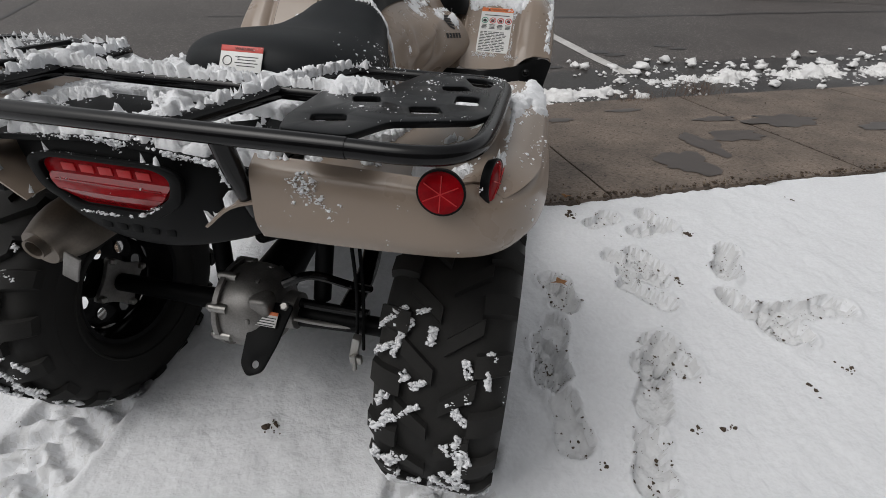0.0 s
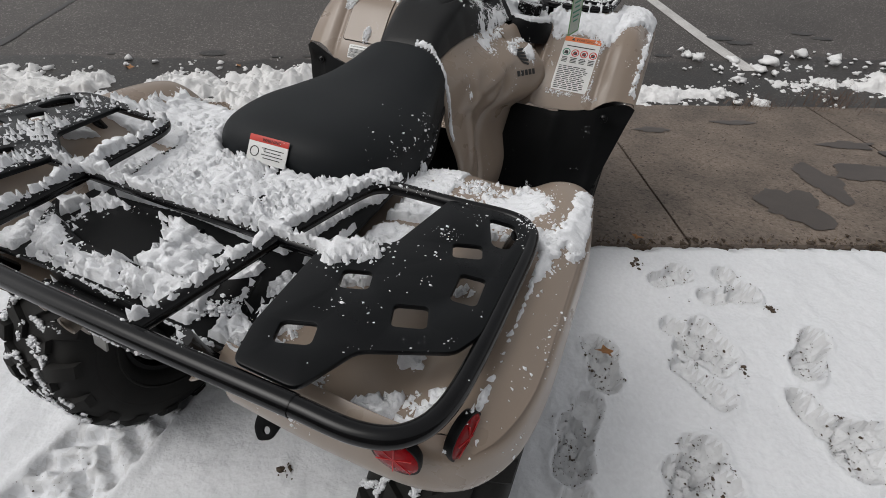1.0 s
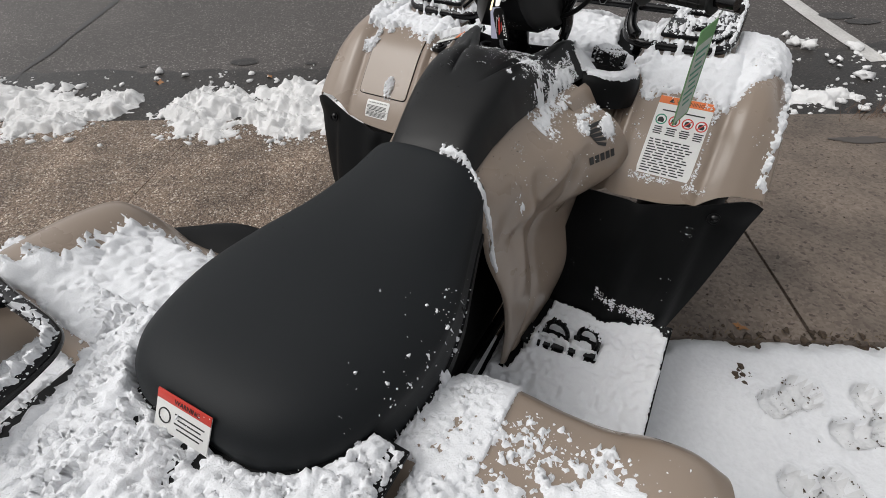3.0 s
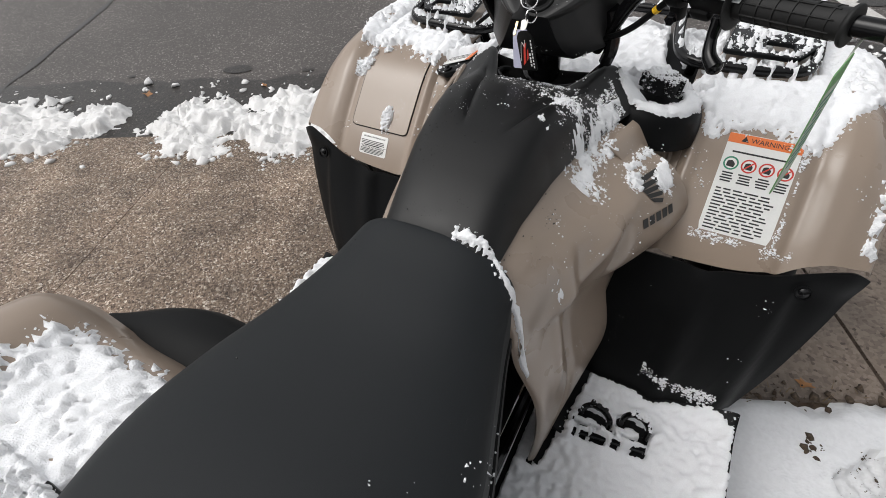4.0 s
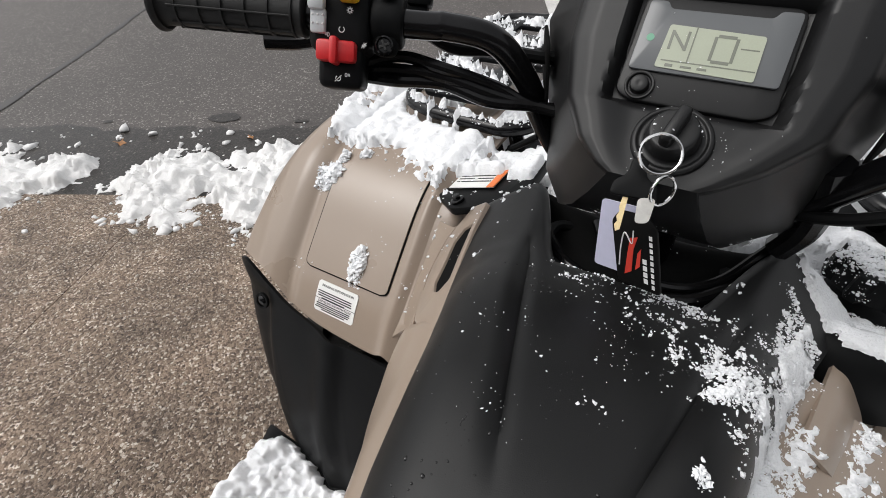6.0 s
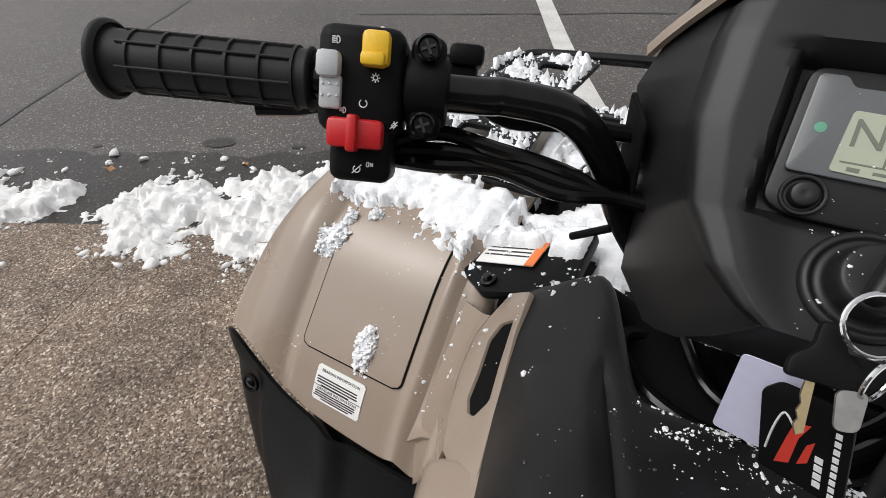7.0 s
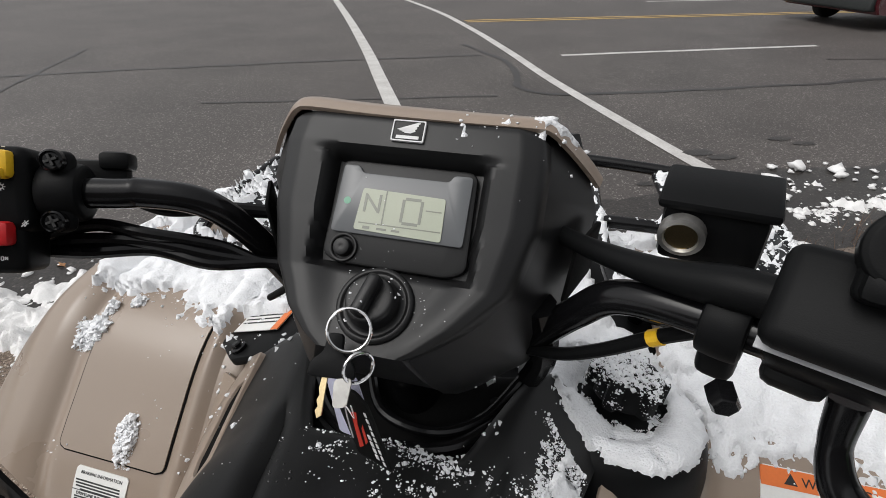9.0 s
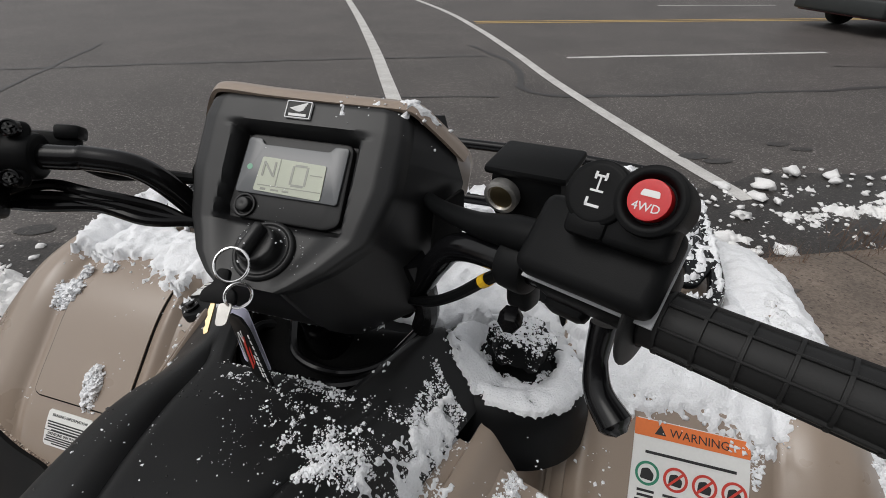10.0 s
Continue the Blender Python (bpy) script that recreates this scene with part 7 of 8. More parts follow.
def sprinkle(label, x0, x1, y0, y1, count, size, seed, where=None, top=1.3, zmin=0.25, lo=0.1, drops=False):
    """Loose crumbs in small drifts, a few large, most of them fine."""
    rnd, out = random.Random(seed), []
    cx, cy = rnd.uniform(x0, x1), rnd.uniform(y0, y1)
    for _ in range(count * 8):
        if rnd.random() < 0.10:
            cx, cy = rnd.uniform(x0, x1), rnd.uniform(y0, y1)
        x, y = cx + rnd.gauss(0, 0.010), cy + rnd.gauss(0, 0.010)
        if not (x0 < x < x1 and y0 < y < y1) or (where and not where(x, y)):
            continue
        loc, nrm, _, _ = TREE.ray_cast(Vector((x, y, top)), DOWN)
        if loc is None or loc.z < zmin or abs(nrm.z) < lo:
            continue
        out.append((*loc, rnd.uniform(0.3, 1.0)))
        if len(out) >= count:
            break
    if drops:
        return solo("water_drops", crumbs(out, size, WATER, seed, flat=0.35, rag=0.15), WATER, label, "water", group="water drops", kind="stuff", sharp=180)
    return solo("snow_crumbs", crumbs(out, size, SNOW, seed), SNOW, label, "snow", group="snow crumbs", kind="stuff", sharp=25)


def grains(label, x0, x1, y0, y1, cover, count, size, seed, top=1.3, zmin=0.2, pile=0.0, on_top=True):
    """Granular snow: very many small crumbs, thick where cover(x, y, z, normal) is high."""
    rnd, out = random.Random(seed), []
    for _ in range(count * 7):
        x, y = rnd.uniform(x0, x1), rnd.uniform(y0, y1)
        loc, nrm, _, _ = TREE.ray_cast(Vector((x, y, top)), DOWN)
        if loc is None or loc.z < zmin:
            continue
        c = cover(x, y, loc.z, nrm)
        if c < -0.9:
            continue
        c += 0.40 * nz(x * 18, y * 18, seed) + 0.45 * nz(x * 60, y * 60, seed + 2) + 0.25 * nz(x * 150, y * 150, seed + 4, 2)
        if c < rnd.uniform(0.0, 0.35):
            continue
        out.append((loc.x, loc.y, loc.z + pile * rnd.random() * min(1, max(0, c)), rnd.uniform(0.5, 1.2) * (0.6 + 0.7 * min(1, c))))
        if len(out) >= count:
            break
    return solo("snow_grains", crumbs(out, size, SNOW, seed), SNOW, label, "snow", group="granular snow", kind="stuff", sharp=40)


def box(x, y, x0, x1, y0, y1, e=0.03):
    """1 inside a rectangle, falling to -1 outside over a margin e."""
    d = min(x - x0, x1 - x, y - y0, y1 - y)
    return max(-1.2, min(1.0, d / e))


def oval(x, y, cx, cy, rx, ry):
    return max(-1.2, 1.0 - (((x - cx) / rx) ** 2 + ((y - cy) / ry) ** 2) ** 0.5) * 2 - 0.2


def tail_cover(x, y, z, n):
    if -0.11 < x < 0.12 and y > -0.13:          # swept clear behind the seat
        return -0.55 if z > rack_z(y) - 0.022 else 0.20
    if z > rack_z(y) - 0.022:          # rack bars and plates
        c = -0.34 + 0.56 * float(smooth01(0.36, 0.22, abs(x))) * (1 if x < 0.33 else 0)
        if x > 0.27:
            c = max(-0.75, -0.15 + 0.6 * oval(x, y, 0.29, -0.13, 0.06, 0.05) + 0.0)
        if y < -0.33:
            c -= 0.25
        return c
    c = 0.28 + 0.35 * nz(x * 7, y * 7, 5)
    c = min(c, 1.4 * (((x + 0.06) / 0.10) ** 2 + ((y + 0.22) / 0.065) ** 2) - 1.1) if y < -0.1 else c
    if 0.21 < x < 0.40 and y < -0.17:
        c = 0.05
    if abs(x) > 0.36:
        c = 0.25
    if abs(x) > 0.2 and y < -0.315:
        c = -1.4
    return c


drape("snow_cover", "lumpy white snow filling the rear rack and tray", -0.45, 0.46, -0.36, 0.10, tail_cover, 0.022, 2, res=0.0058, step=0.022)
drape("snow_cover", "lumpy white snow behind the seat", -0.42, 0.36, -0.13, 0.16, lambda x, y, z, n: (-1.4 if -0.075 < x < 0.080 and y > -0.060 else 0.24 - 0.06 * (abs(x) < 0.12) + 0.25 * nz(x * 8, y * 8, 3)) if z < rack_z(y) - 0.012 else -0.4, 0.022, 5, res=0.006, step=0.03)


def deck_right(x, y, z, n):
    if z > rack_z(y) - 0.02 and y < 0.08:
        return -1
    c = -0.55
    c = max(c, oval(x, y, 0.46, 0.19, 0.070, 0.080) * 0.6 - 0.05, oval(x, y, 0.585, 0.17, 0.03, 0.11) * 0.8 + 0.1, oval(x, y, 0.36, 0.15, 0.10, 0.06) * 0.5 - 0.1)
    if x > 0.53 and y < 0.12:
        c = max(c, 0.9 * (1 - abs(x - (0.545 + 0.03 * math.sin(y * 9))) / 0.035) - 0.55)
    if 0.46 < x < 0.55 and y < 0.1:
        c = max(c, 0.12)
    if 0.2 < x < 0.46 and y > 0.05:
        c = max(c, -0.15)
    return c


drape("snow_cover", "patches of snow on the tan rear fender", 0.20, 0.615, -0.31, 0.30, deck_right, 0.014, 9, res=0.0062, step=0.02)
drape("snow_cover", "snow on the far tan rear fender", -0.61, -0.18, -0.31, 0.345, lambda x, y, z, n: (0.5 if y < 0.16 else 0.35 - 0.9 * max(0, (-x - 0.47) / 0.05) - 0.8 * max(0, (y - 0.29) / 0.03)) - 0.8 * max(0, (-x - 0.50) / 0.06) + (0.8 * max(0, 1 - abs(x + 0.585) / 0.02) if y > -0.1 else 0) if z < rack_z(y) - 0.015 else -0.25, 0.020, 12, res=0.008, step=0.02)
# along the seat's edge and the seam in front of it
drape("snow_cover", "fringe of snow along the lower edge of the seat", 0.10, 0.32, 0.10, 0.46, lambda x, y, z, n: (0.30 if z < 0.80 else -0.10 - 9 * max(0, z - 0.80)) - 0.5 * max(0, y - 0.36) / 0.1, 0.010, 14, res=0.0042, step=0.03, on_seat=True, steep=0.0)
drape("snow_cover", "line of snow in the seam before the seat", -0.06, 0.17, 0.585, 0.66, lambda x, y, z, n: 0.75 - abs(y - 0.622 + 0.8 * max(0, x - 0.08) ** 1.3) / 0.010 if x > 0.035 else -1, 0.006, 15, res=0.004, step=0.04, on_seat=True, steep=0.0)


def right_flank(x, y, z, n):
    c = -0.95
    if math.hypot(x - 0.205, y - 1.145) < 0.112:
        return -1.4
    edge = tank_right(y)                      # the tank cover's side edge
    if 0.84 < y < 1.07:
        c = max(c, 0.42 - abs(x - edge - 0.004 + 0.3 * (y - 0.95)) / 0.050)          # patchy over the edge
    c = max(c, 0.30 * oval(x, y, 0.085, 0.930, 0.055, 0.050) - 0.22)
    if 0.97 < y < 1.13:
        c = max(c, 0.22 - abs(x - 0.255 - 0.10 * (y - 1.0)) / 0.016)
    c = max(c, 0.5 * oval(x, y, 0.262, 0.985, 0.016, 0.024), 0.5 * oval(x, y, 0.215, 0.93, 0.016, 0.02), 0.4 * oval(x, y, 0.075, 0.84, 0.012, 0.012), 0.30 - abs(x - 0.205 - 0.2 * (y - 0.95)) / 0.02 if 0.94 < y < 1.03 else -1)
    return c


drape("snow_cover", "patches of snow stuck over the tank's edge", 0.02, 0.32, 0.82, 1.13, lambda x, y, z, n: (right_flank(x, y, z, n) * 0.9 - 0.16 if x > tank_right(y) - 0.022 else -1.0), 0.006, 19, res=0.0045, top=0.962, step=0.05, steep=0.0, fine=1.7, fringe=0.6, grit=0.0018)
grains("crumbly snow stuck to the tan side panel and tank", 0.02, 0.32, 0.80, 1.13, right_flank, 13000, 0.0016, 21, top=0.962, pile=0.003)
drape("snow_cover", "thin rime of snow down the seat seam on the side panel", 0.10, 0.20, 0.58, 0.70, lambda x, y, z, n: 0.12 - abs(x - 0.138 - 0.25 * max(0, 0.90 - z)) / 0.016 if z < 0.88 else -0.5, 0.005, 24, res=0.0045, top=0.95, step=0.05, steep=0.0)
grains("wet snow in the hollow below the instrument pod", -0.15, 0.17, 0.90, 1.06, lambda x, y, z, n: -0.22 + 0.40 * oval(x, y, 0.03, 0.990, 0.12, 0.05), 2000, 0.0015, 27, top=0.965, pile=0.003)


def filler(x, y, z, n):
    r = math.hypot(x - 0.200, y - 1.142)
    if math.hypot(x - 0.201, y - 1.148) < 0.043:
        return -0.25 if z > 0.868 else 0.1
    if r < 0.085:
        return 0.35
    return 0.25 if y > 1.20 or (x > 0.29 and y > 1.12) else -1.4


drape("snow_cover", "snow packed round the fuel cap", 0.09, 0.33, 1.03, 1.27, filler, 0.008, 31, res=0.0055, top=0.96, step=0.03)


def fronts(x, y, z, n):
    if z > frack_z(y) - 0.018 and y > 1.27:
        return 0.0 if x > 0 else -0.1
    a = abs(x)
    if x > 0:
        c = (y - 1.142) / 0.04 if a < 0.50 else (y - 1.16) / 0.04 - 2.2 * max(0, (a - 0.50) / 0.05)
        c = max(c, 0.25 - abs(a - 0.60) / 0.02) if y > 1.02 and n.z > 0.3 else c
        c = min(c, 0.9)
    else:
        c = (y - max(1.150, 1.187 - 0.40 * max(0, 0.38 - a))) / 0.045 - 2.5 * max(0, (a - 0.52) / 0.05)
        if a < 0.29 and y < 1.185 - 0.25 * max(0.0, 0.24 - a):
            c = -0.6
        c = min(c, 0.9)
    return c


drape("snow_cover", "deep snow over the front fender and rack", 0.27, 0.63, 1.00, 1.68, fronts, 0.015, 36, res=0.0062, fringe=0.6, grit=0.0024, fine=1.35, top=1.02, step=0.03)
drape("snow_cover", "snow over the far front fender and rack", -0.63, -0.10, 1.00, 1.68, fronts, 0.018, 38, res=0.0062, fringe=0.6, grit=0.0024, fine=1.35, top=1.02, step=0.03)
drape("snow_cover", "snow over the front hood", -0.28, 0.30, 1.18, 1.66, lambda x, y, z, n: (-1.4 if math.hypot(x - 0.205, y - 1.13) < 0.11 else 0.5) if z < frack_z(y) - 0.015 else 0.0, 0.026, 41, res=0.009, top=1.0, step=0.03)
# footwells
grains("patch of snow caught on the mud flap", 0.32, 0.52, 0.74, 0.92, lambda x, y, z, n: 0.75 - abs(z - 0.350 + 0.30 * (x - 0.42)) / 0.030 if 0.345 < x < 0.505 else -1, 5000, 0.0028, 52, top=0.62, zmin=0.25, pile=0.006)
grains("lumps of snow on the storage lid", -0.53, -0.33, 1.00, 1.18, lambda x, y, z, n: max(0.9 * oval(x, y, -0.482, 1.128, 0.032, 0.030), 0.9 * oval(x, y, -0.372, 1.036, 0.016, 0.026), 0.8 * oval(x, y, -0.435, 1.172, 0.012, 0.012), 0.8 * oval(x, y, -0.47, 1.155, 0.014, 0.012)), 3200, 0.0026, 53, pile=0.010)
for sx, sd in ((1, 46), (-1, 48)):
    drape("snow_cover", "snow lying in the footwell", min(sx * 0.16, sx * 0.56), max(sx * 0.16, sx * 0.56), 0.34, 0.86, lambda x, y, z, n: (0.60 if z < 0.318 else -0.3), 0.022 if sx > 0 else 0.050, sd, res=0.007, top=0.50, zmin=0.25, step=0.04, steep=0.75)
drape("snow_cover", "crust of snow on the visor edge", 0.03, 0.14, 1.08, 1.15, lambda x, y, z, n: -0.35 + 0.35 * float(smooth01(0.07, 0.115, x)) - 1.0 * max(0, (y - 1.105) / 0.02), 0.0035, 50, res=0.004, step=0.02)
sprinkle("snow crumbs on the rear rack and tray", -0.42, 0.54, -0.37, 0.10, 260, 0.0020, 61, where=lambda x, y: x < 0.28)
sprinkle("snow crumbs on the rear fender", 0.28, 0.61, -0.30, 0.30, 700, 0.0022, 62)
sprinkle("snow crumbs along the seat", 0.14, 0.30, 0.08, 0.45, 40, 0.0016, 63, where=lambda x, y: x > 0.17 + 0.1 * (y < 0.3))
sprinkle("snow crumbs on the tank cover", -0.12, 0.16, 0.80, 1.02, 260, 0.0012, 64, top=0.97)
sprinkle("snow crumbs on the side panel", 0.12, 0.28, 0.66, 1.05, 300, 0.0016, 65, top=0.97)
sprinkle("snow crumbs on the front fender", 0.28, 0.61, 1.0, 1.2, 60, 0.0028, 66)
sprinkle("snow crumbs on the storage lid", -0.52, -0.28, 1.0, 1.25, 26, 0.0022, 67)
grains("dusting of snow on the fuel cap", 0.15, 0.26, 1.10, 1.21, lambda x, y, z, n: 0.36 if math.hypot(x - 0.201, y - 1.148) < 0.040 else -1, 3000, 0.0016, 54, pile=0.001)
grains("snow frozen round the safety sticker", 0.33, 0.50, 0.975, 1.15, lambda x, y, z, n: 0.35 - min(abs(x - 0.468), abs(y - 0.992) * 0.9) / 0.012, 2400, 0.0022, 55, top=1.0, pile=0.003)
sprinkle("snow crumbs in the mud flap", 0.25, 0.58, 0.76, 0.95, 14, 0.0024, 68, top=0.66)
sprinkle("fine snow crumbs on the instrument pod", -0.03, 0.10, 0.97, 1.09, 90, 0.0010, 69)
sprinkle("water drops on the tank cover", -0.13, 0.14, 0.63, 0.98, 520, 0.0015, 81, drops=True)
sprinkle("water drops on the seat", -0.18, 0.18, 0.12, 0.60, 40, 0.0015, 82, drops=True)
sprinkle("snow crumbs on the near rack plate", 0.29, 0.50, -0.2, 0.05, 40, 0.0022, 70)


def clings(label, x0, x1, z0, z1, cover, count, size, seed):
    """Crumbs of snow stuck to faces that look back, thick where cover(x, z) is high."""
    rnd, out = random.Random(seed), []
    for _ in range(count * 8):
        x, z = rnd.uniform(x0, x1), rnd.uniform(z0, z1)
        loc, nrm, _, _ = TREE.ray_cast(Vector((x, -0.8, z)), Vector((0, 1, 0)))
        if loc is None or loc.y > -0.22:
            continue
        c = cover(x, z) + 0.45 * nz(x * 20, z * 20, seed) + 0.45 * nz(x * 65, z * 65, seed + 2) + 0.2 * nz(x * 160, z * 160, seed + 4, 2)
        if c < rnd.uniform(0.0, 0.3):
            continue
        out.append((loc.x, loc.y - 0.004 * rnd.random() * min(1, c), loc.z, rnd.uniform(0.5, 1.2) * (0.6 + 0.7 * min(1, c))))
        if len(out) >= count:
            break
    return solo("snow_grains", crumbs(out, size, SNOW, seed), SNOW, label, "snow", group="granular snow", kind="stuff", sharp=40)


clings("clumps of snow stuck over the tail lamp", -0.20, 0.21, 0.825, 0.885, lambda x, z: 0.55 - abs(z - 0.862 + 0.10 * max(0, x - 0.05)) / 0.018 + 0.35 * (x > 0.10), 2600, 0.0028, 91)
clings("flecks of snow stuck to the rear fender", 0.24, 0.60, 0.775, 0.868, lambda x, z: -0.30 + 0.55 * max(0.0, 1 - math.hypot((x - 0.31) / 0.04, (z - 0.845) / 0.025)) * 2, 900, 0.0022, 92)
clings("rim of snow under the tail lamp", -0.06, 0.14, 0.735, 0.775, lambda x, z: 0.30 - abs(z - 0.750 - 2.2 * max(0, x - 0.02) ** 1.6) / 0.008, 500, 0.0022, 93)


# snow pressed into the tread of the rear tyres
def tread_snow(sx, seed):
    rnd, out = random.Random(seed), []
    for i in range(52):
        a = -math.pi / 2 + 1.0 - 2.1 * (i + rnd.random()) / 52
        cx, ln = rnd.choice((-1, 1)) * rnd.uniform(0.015, 0.108), rnd.choice((0.018, 0.032, 0.050, 0.070))
        ang = rnd.choice((0.45, 0.6, 1.3)) * (-1 if cx > 0 else 1) + rnd.uniform(-0.2, 0.2)
        wide = rnd.uniform(0.0030, 0.0058)
        for k in range(int(ln / 0.00042)):
            t = (k * 0.00042 - ln / 2)
            side = rnd.uniform(-1.3, 1.3) * wide * (1 + 0.5 * nz(t * 60, i, seed))
            x, da = cx + t * math.cos(ang) - side * math.sin(ang), a + (t * math.sin(ang) + side * math.cos(ang)) / REAR_R
            if abs(x) > 0.118:
                continue
            r = REAR_R + 0.003 - 0.02 * max(0, (abs(x) - 0.08) / 0.05) ** 2
            out.append((sx * 0.482 + x, AXLE_Y + r * math.sin(da), AXZ + r * math.cos(da) - 0.002, rnd.uniform(0.8, 1.6)))
    return solo("tread_snow", crumbs(out, 0.0028, SNOW, seed, flat=0.7), SNOW, "snow packed between the tread blocks of the tyre", "snow", group="snow in the treads", kind="stuff", sharp=180)


tread_snow(1, 71)
tread_snow(-1, 72)

# ---------------------------------------------------------------- litter on the ground
rnd = random.Random(77)
SPECKS = ((1.31, 1.01), (1.23, 0.05), (1.65, 0.35), (0.04, -0.20), (1.64, 0.35), (0.99, 0.60), (0.82, 1.05), (1.02, 1.08), (0.80, 0.52), (1.21, 0.67), (1.52, 0.26), (1.14, 0.03), (0.89, -0.12), (1.88, 1.45), (0.82, 1.04), (1.31, 1.01), (1.21, 0.67), (0.03, -0.22), (0.83, 1.06), (1.31, 1.01))


def ground_bits(name, label, category, places, size, mat, seed, flat=0.5):
    return solo(name, crumbs(places, size, mat, seed, flat=flat), mat, label, category, kind="stuff", sharp=180)


pl = []
for x, y in SPECKS:
    for _ in range(7):
        a, b = x + rnd.gauss(0, 0.010), y + rnd.gauss(0, 0.010)
        pl.append((a, b, lawn_height(a, b) + 0.006))
for _ in range(1200):
    a, b = rnd.gauss(-0.49, 0.075), rnd.uniform(-1.2, -0.15)
    if nz(a * 16, b * 16, 4) > 0.05:
        pl.append((a, b, lawn_height(a, b) + 0.004, rnd.uniform(0.12, 0.4)))
for px, py, ang, ln2 in PRINTS:
    for _ in range(300):
        q, w = rnd.gauss(0, ln2 * 0.24), rnd.gauss(0, 0.030)
        if nz(px * 7 + q * 30, py * 7 + w * 30, 5) < rnd.uniform(-0.1, 0.25):
            continue
        a, b = px + q * math.cos(radians(ang)) - w * math.sin(radians(ang)), py + q * math.sin(radians(ang)) + w * math.cos(radians(ang))
        pl.append((a, b, lawn_height(a, b) + 0.004, rnd.uniform(0.18, 0.6)))
# crumbs round each print's outline stand for soil and for the crevice's shade
for px, py, ang, ln2 in PRINTS:
    for _ in range(420):
        th = rnd.uniform(0, 2 * math.pi)
        if nz(px * 9 + 2.2 * math.cos(th), py * 9 + 2.2 * math.sin(th), 7) < -0.02:
            continue
        k = rnd.gauss(0.93, 0.05)
        q, w = k * ln2 / 2 * math.copysign(abs(math.cos(th)) ** 0.75, math.cos(th)), k * 0.055 * math.sin(th)
        a, b = px + q * math.cos(radians(ang)) - w * math.sin(radians(ang)), py + q * math.sin(radians(ang)) + w * math.cos(radians(ang))
        pl.append((a, b, lawn_height(a, b) + 0.003, rnd.uniform(0.10, 0.32)))
ground_bits("soil_crumbs", "dark soil crumbs showing through the snow, also standing for shade round the prints", "soil", pl, 0.0065, SOIL, 5)
pl = []
for _ in range(900):
    u = rnd.uniform(-2.2, 4.0)
    v = 0.765 + rnd.gauss(0, 0.022) + 0.03 * nz(u * 5, 0, 3)
    pl.append((*xy(u, v), pave_z(v) + 0.004, 0.7))
ground_bits("soil_edge", "line of dark soil and litter between snow and pavement", "soil", pl, 0.012, SOIL, 6)
pl = []
for _ in range(1500):
    u, v = rnd.uniform(0.6, 5.5), 2.4 - 1.6 * rnd.random() ** 1.6
    if nz(u * 2, v * 2, 6) > -0.15 + 0.3 * rnd.random():
        pl.append((*xy(u, v), pave_z(v) + 0.001, rnd.uniform(0.2, 0.8)))
for k in (1.47, 3.05):
    for _ in range(160):
        v = rnd.uniform(0.8, 2.4)
        pl.append((*xy(k + rnd.gauss(0, 0.006), v), pave_z(v), 0.6))
ground_bits("grit", "dark grit scattered on the pavement", "grit", pl, 0.0062, SOIL, 8, flat=0.3)


for count, size, mat, label, seed in ((700, 0.0042, PEBBLE_PALE, "pale pebbles standing out of the exposed-aggregate slabs", 31), (2600, 0.0040, PEBBLE_BROWN, "brown pebbles standing out of the exposed-aggregate slabs", 32)):
    pl = []
    while len(pl) < count:
        u, v = rnd.uniform(-3.4, 0.5), rnd.uniform(0.82, 2.3)
        pl.append((*xy(u, v), pave_z(v) + 0.003 * nz(u * 2.5, v * 2.5, 4) - 0.001, rnd.uniform(0.5, 1.3)))
    ground_bits("pebbles", label, "pebbles", pl, size, mat, seed, flat=0.6)


def blades(places, length, mat, seed, label, name, category):
    rnd, V, F = random.Random(seed), [], []
    for x, y, z in places:
        a, l, lean = rnd.uniform(0, 6.28), length * rnd.uniform(0.5, 1.3), rnd.uniform(0.2, 1.3)
        w = 0.0016
        for q in range(4):
            t = q / 3
            r = l * math.sin(lean) * t * (0.6 + 0.4 * t)
            V.append((x + r * math.cos(a) - w * (1 - t) * math.sin(a), y + r * math.sin(a) + w * (1 - t) * math.cos(a), z + l * math.cos(lean) * t))
            V.append((x + r * math.cos(a) + w * (1 - t) * math.sin(a), y + r * math.sin(a) - w * (1 - t) * math.cos(a), z + l * math.cos(lean) * t))
            if q:
                k = len(V) - 4
                F.append([k, k + 1, k + 3, k + 2])
    return solo(name, (V, F), mat, label, category, kind="stuff")


pl = []
for _ in range(500):
    u = rnd.uniform(-1.8, 3.6)
    v = 0.76 + rnd.gauss(0, 0.018) + 0.03 * nz(u * 5, 0, 3)
    pl.append((*xy(u, v), pave_z(v) - 0.002))
blades(pl, 0.030, GRASS, 3, "short dead grass along the pavement edge", "dead_grass", "grass")
pl = [(*xy(3.25 + rnd.gauss(0, 0.16), 2.42 + rnd.gauss(0, 0.07)), -0.16) for _ in range(160)]
blades(pl, 0.14, TWIG, 4, "dry weed tuft poking through the snow ridge", "weed_tuft", "weed")
pl = [(*xy(2.62 + rnd.gauss(0, 0.12), 2.36 + rnd.gauss(0, 0.05)), -0.17) for _ in range(90)]
blades(pl, 0.10, TWIG, 5, "dry weed tuft poking through the snow ridge", "weed_tuft", "weed")


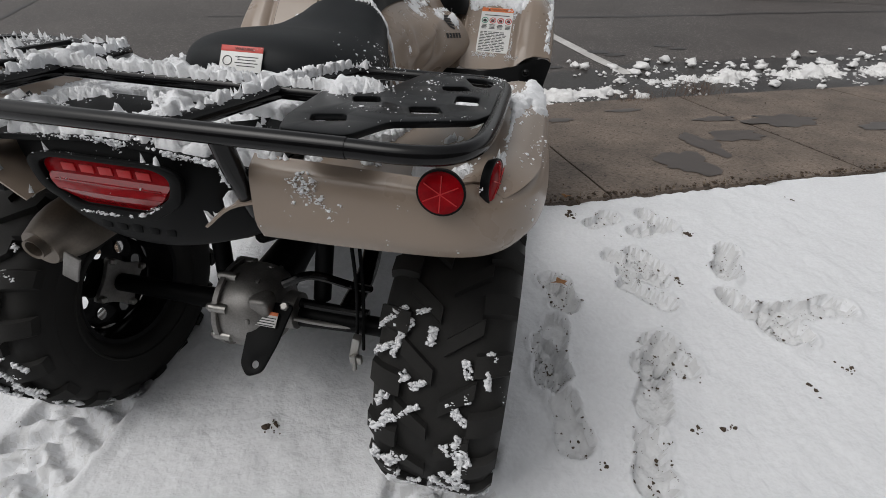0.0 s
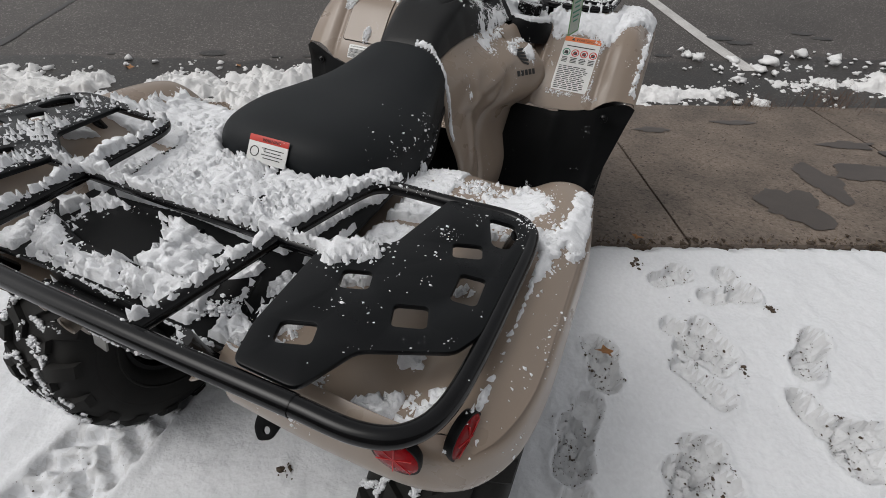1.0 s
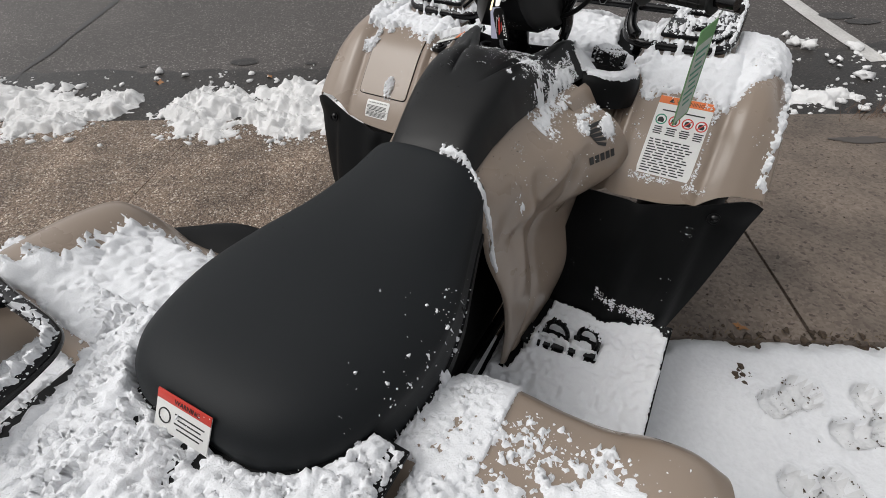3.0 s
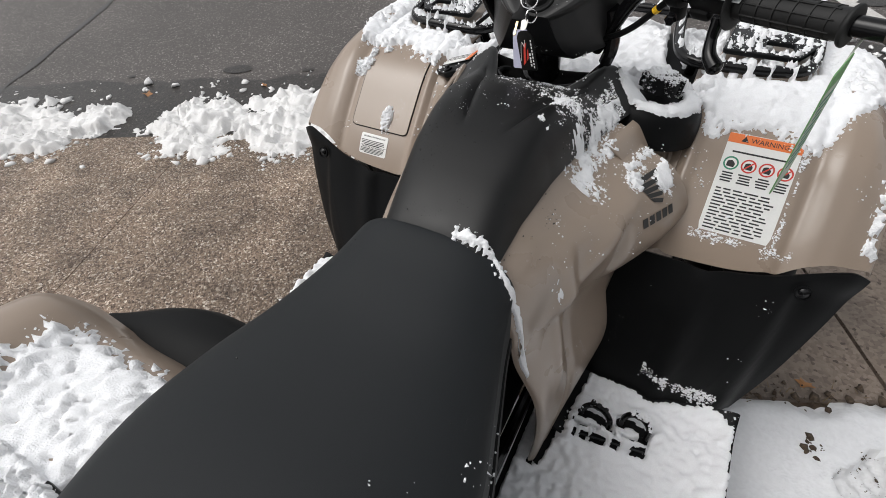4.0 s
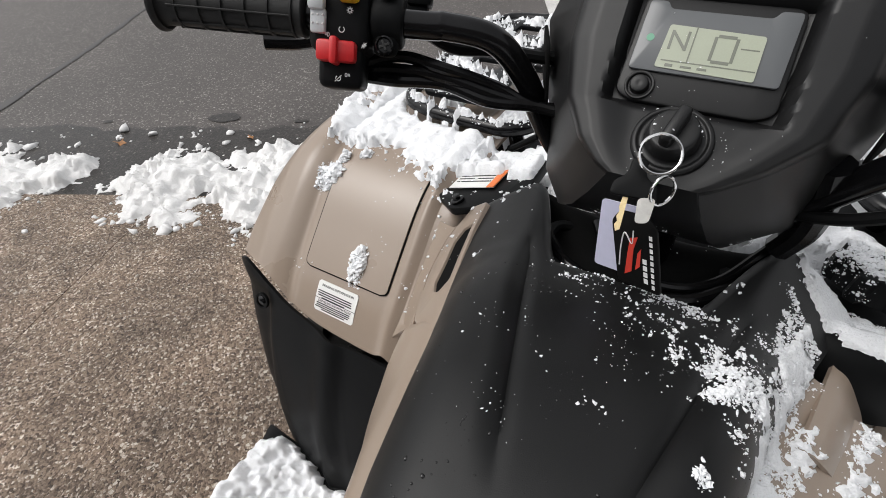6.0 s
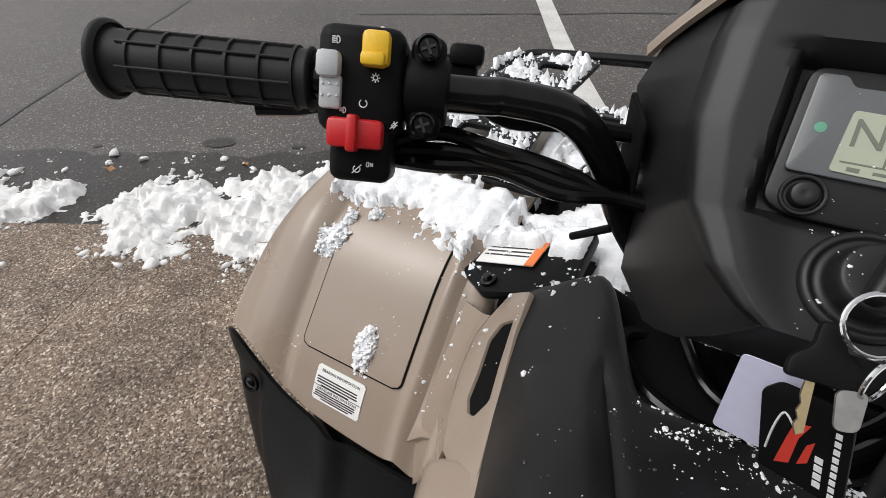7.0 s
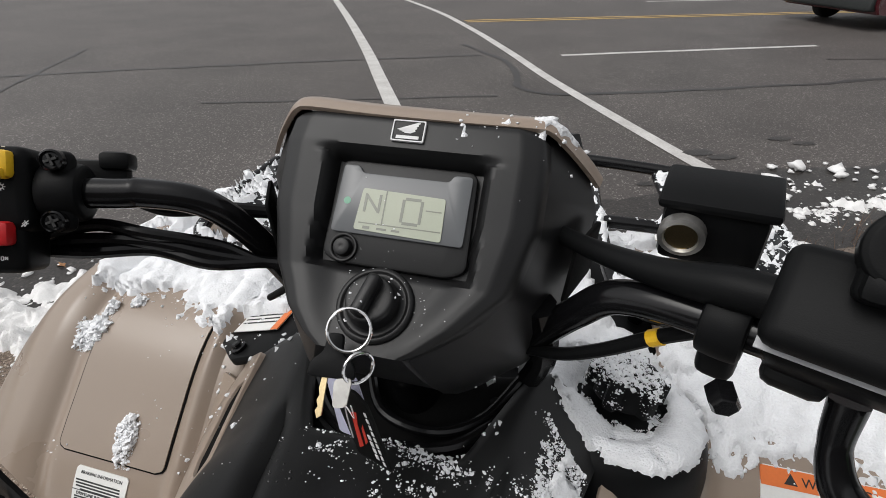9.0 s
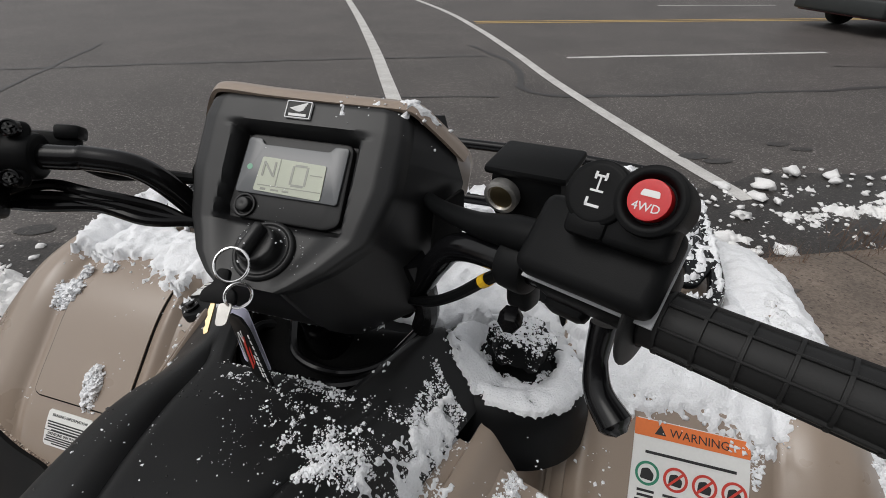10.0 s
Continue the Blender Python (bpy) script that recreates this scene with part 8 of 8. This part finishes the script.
def leaf(u, v, z, size, turn, label):
    V, F = [], []
    n = 10
    for i in range(n):
        a = 2 * math.pi * i / n
        r = size * (1 if i % 2 == 0 else 0.5)
        x, y = xy(u, v)
        V.append((x + r * math.cos(a + turn), y + 0.6 * r * math.sin(a + turn), z + 0.006 + 0.3 * r * math.sin(2 * a)))
    V.append((*xy(u, v), z + 0.004))
    for i in range(n):
        F.append([n, i, (i + 1) % n])
    return solo("fallen_leaf", (V, F), LEAF, label, "leaf", group="fallen leaves")


leaf(-2.03, 2.93, ROAD_Z + 0.004, 0.055, 0.4, "dry orange-brown leaf in the wet gutter")
leaf(-1.2, 2.98, ROAD_Z + 0.004, 0.035, 1.2, "small brown leaf in the wet gutter")
leaf(1.25, 0.80, -0.02, 0.030, 2.0, "small brown leaf at the pavement edge")
leaf(0.93, 0.18, 0.01, 0.035, 0.7, "brown leaf trodden into the snow")

# ---------------------------------------------------------------- the van on the street
van = thing("minivan", "dark maroon minivan with silver alloy wheels, driving on the street", "car")
VAN_U, VAN_V = 10.7, 8.62                      # near rear wheel's foot
VM = Matrix.Translation((*xy(VAN_U, VAN_V), ROAD_Z + 0.012)) @ Matrix.Rotation(STREET, 4, "Z")      # x ahead, y to the far side
SIDEV = [(-1.05, 0.42), (-1.08, 0.62), (-1.04, 0.95), (-0.98, 1.25), (-0.72, 1.72), (0.4, 1.78), (1.6, 1.70), (2.5, 1.12), (3.55, 0.98), (4.0, 0.80), (4.05, 0.42), (3.55, 0.24)]
outline = [(-0.95, 0.28)] + [(-0.42, 0.26)] + [(0.40 * math.cos(a), 0.34 + 0.40 * math.sin(a)) for a in np.linspace(math.pi * 0.98, 0.02 * math.pi, 12)] + [(0.45, 0.22), (2.63, 0.22)] + \
          [(3.08 + 0.40 * math.cos(a), 0.34 + 0.40 * math.sin(a)) for a in np.linspace(math.pi * 0.98, 0.02 * math.pi, 12)] + [(3.55, 0.24)] + SIDEV[-2::-1]
rows = []
for y, k in ((-0.14, 0.93), (-0.17, 0.985), (-0.155, 1.0), (0.9, 1.0), (1.95, 1.0), (1.97, 0.985), (1.94, 0.93)):
    sec = []
    for px, pz in outline:
        tuck = 0.22 * max(0, (pz - 0.95)) * (1 if y < 0.5 else (-1 if y > 1.5 else 0))
        sec.append((1.5 + (px - 1.5) * k, y + tuck, 0.9 + (pz - 0.9) * (k if pz > 0.9 else 1.0)))
    rows.append(sec)
part("body", moved(loft(rows), VM), MAROON, van, "dark maroon painted body", sharp=30)
part("rear_bumper", moved(block(0.22, 2.06, 0.30, 0.05, 3, Matrix.Translation((-1.02, 0.90, 0.47))), VM), CARGREY, van, "dark grey rear bumper")
part("side_sill", moved(block(2.05, 0.06, 0.12, 0.02, 2, Matrix.Translation((1.54, -0.15, 0.27))), VM), MAROON, van)
for y in (-0.128, 1.928):
    for x0, x1 in ((-0.55, 0.30), (0.36, 1.30), (1.36, 2.1)):
        win3 = plate(rounded([(x0, 1.08), (x1 + (0.28 if x1 > 2 else 0), 1.08), (x1, 1.60), (x0 + 0.12, 1.60)], 0.06), [], 0.02, 0.004)
        part("side_window", moved(([(px, y + (0.22 * (pz - 1.0) if y < 0 else -0.22 * (pz - 1.0)) - (0.03 if y < 0 else -0.03) + d, pz) for px, pz, d in win3[0]], win3[1]), VM), GLASS, van, "dark side window")
    part("tail_light", moved(block(0.10, 0.05, 0.42, 0.02, 2, Matrix.Translation((-0.98, y + (0.0 if y < 0 else 0.0), 1.05))), VM), REDLENS, van)
part("rear_window", moved(block(0.03, 1.45, 0.48, 0.02, 2, Matrix.Translation((-0.90, 0.9, 1.38)) @ Matrix.Rotation(radians(27), 4, "Y")), VM), GLASS, van)
for wx in (0, 3.08):
    for wy, s in ((0.0, -1), (1.80, 1)):
        w = new("wheel")
        w.parent = van
        cm2 = VM @ Matrix.Translation((wx, wy, 0.34)) @ Matrix.Rotation(radians(90), 4, "Z")
        part("tyre", moved(revolve(catmull([(-0.10, 0.23), (-0.11, 0.30), (-0.09, 0.335), (0, 0.34), (0.09, 0.335), (0.11, 0.30), (0.10, 0.23)], 24), 40), cm2), RUBBER, w)
        part("rim", moved(join(revolve([(-0.09, 0.235), (0.09, 0.235), (0.09, 0.21), (-0.09, 0.21)], 36), revolve([(-0.05, 0.07), (0.05, 0.07)], 20), *[block(0.04, 0.06, 0.18, 0.01, 2, Matrix.Rotation(a, 4, "X") @ Matrix.Translation((0.07 if s < 0 else -0.07, 0, 0.13))) for a in np.arange(5) * 2 * math.pi / 5]), cm2), ALLOY, w, "silver five-spoke alloy rim")
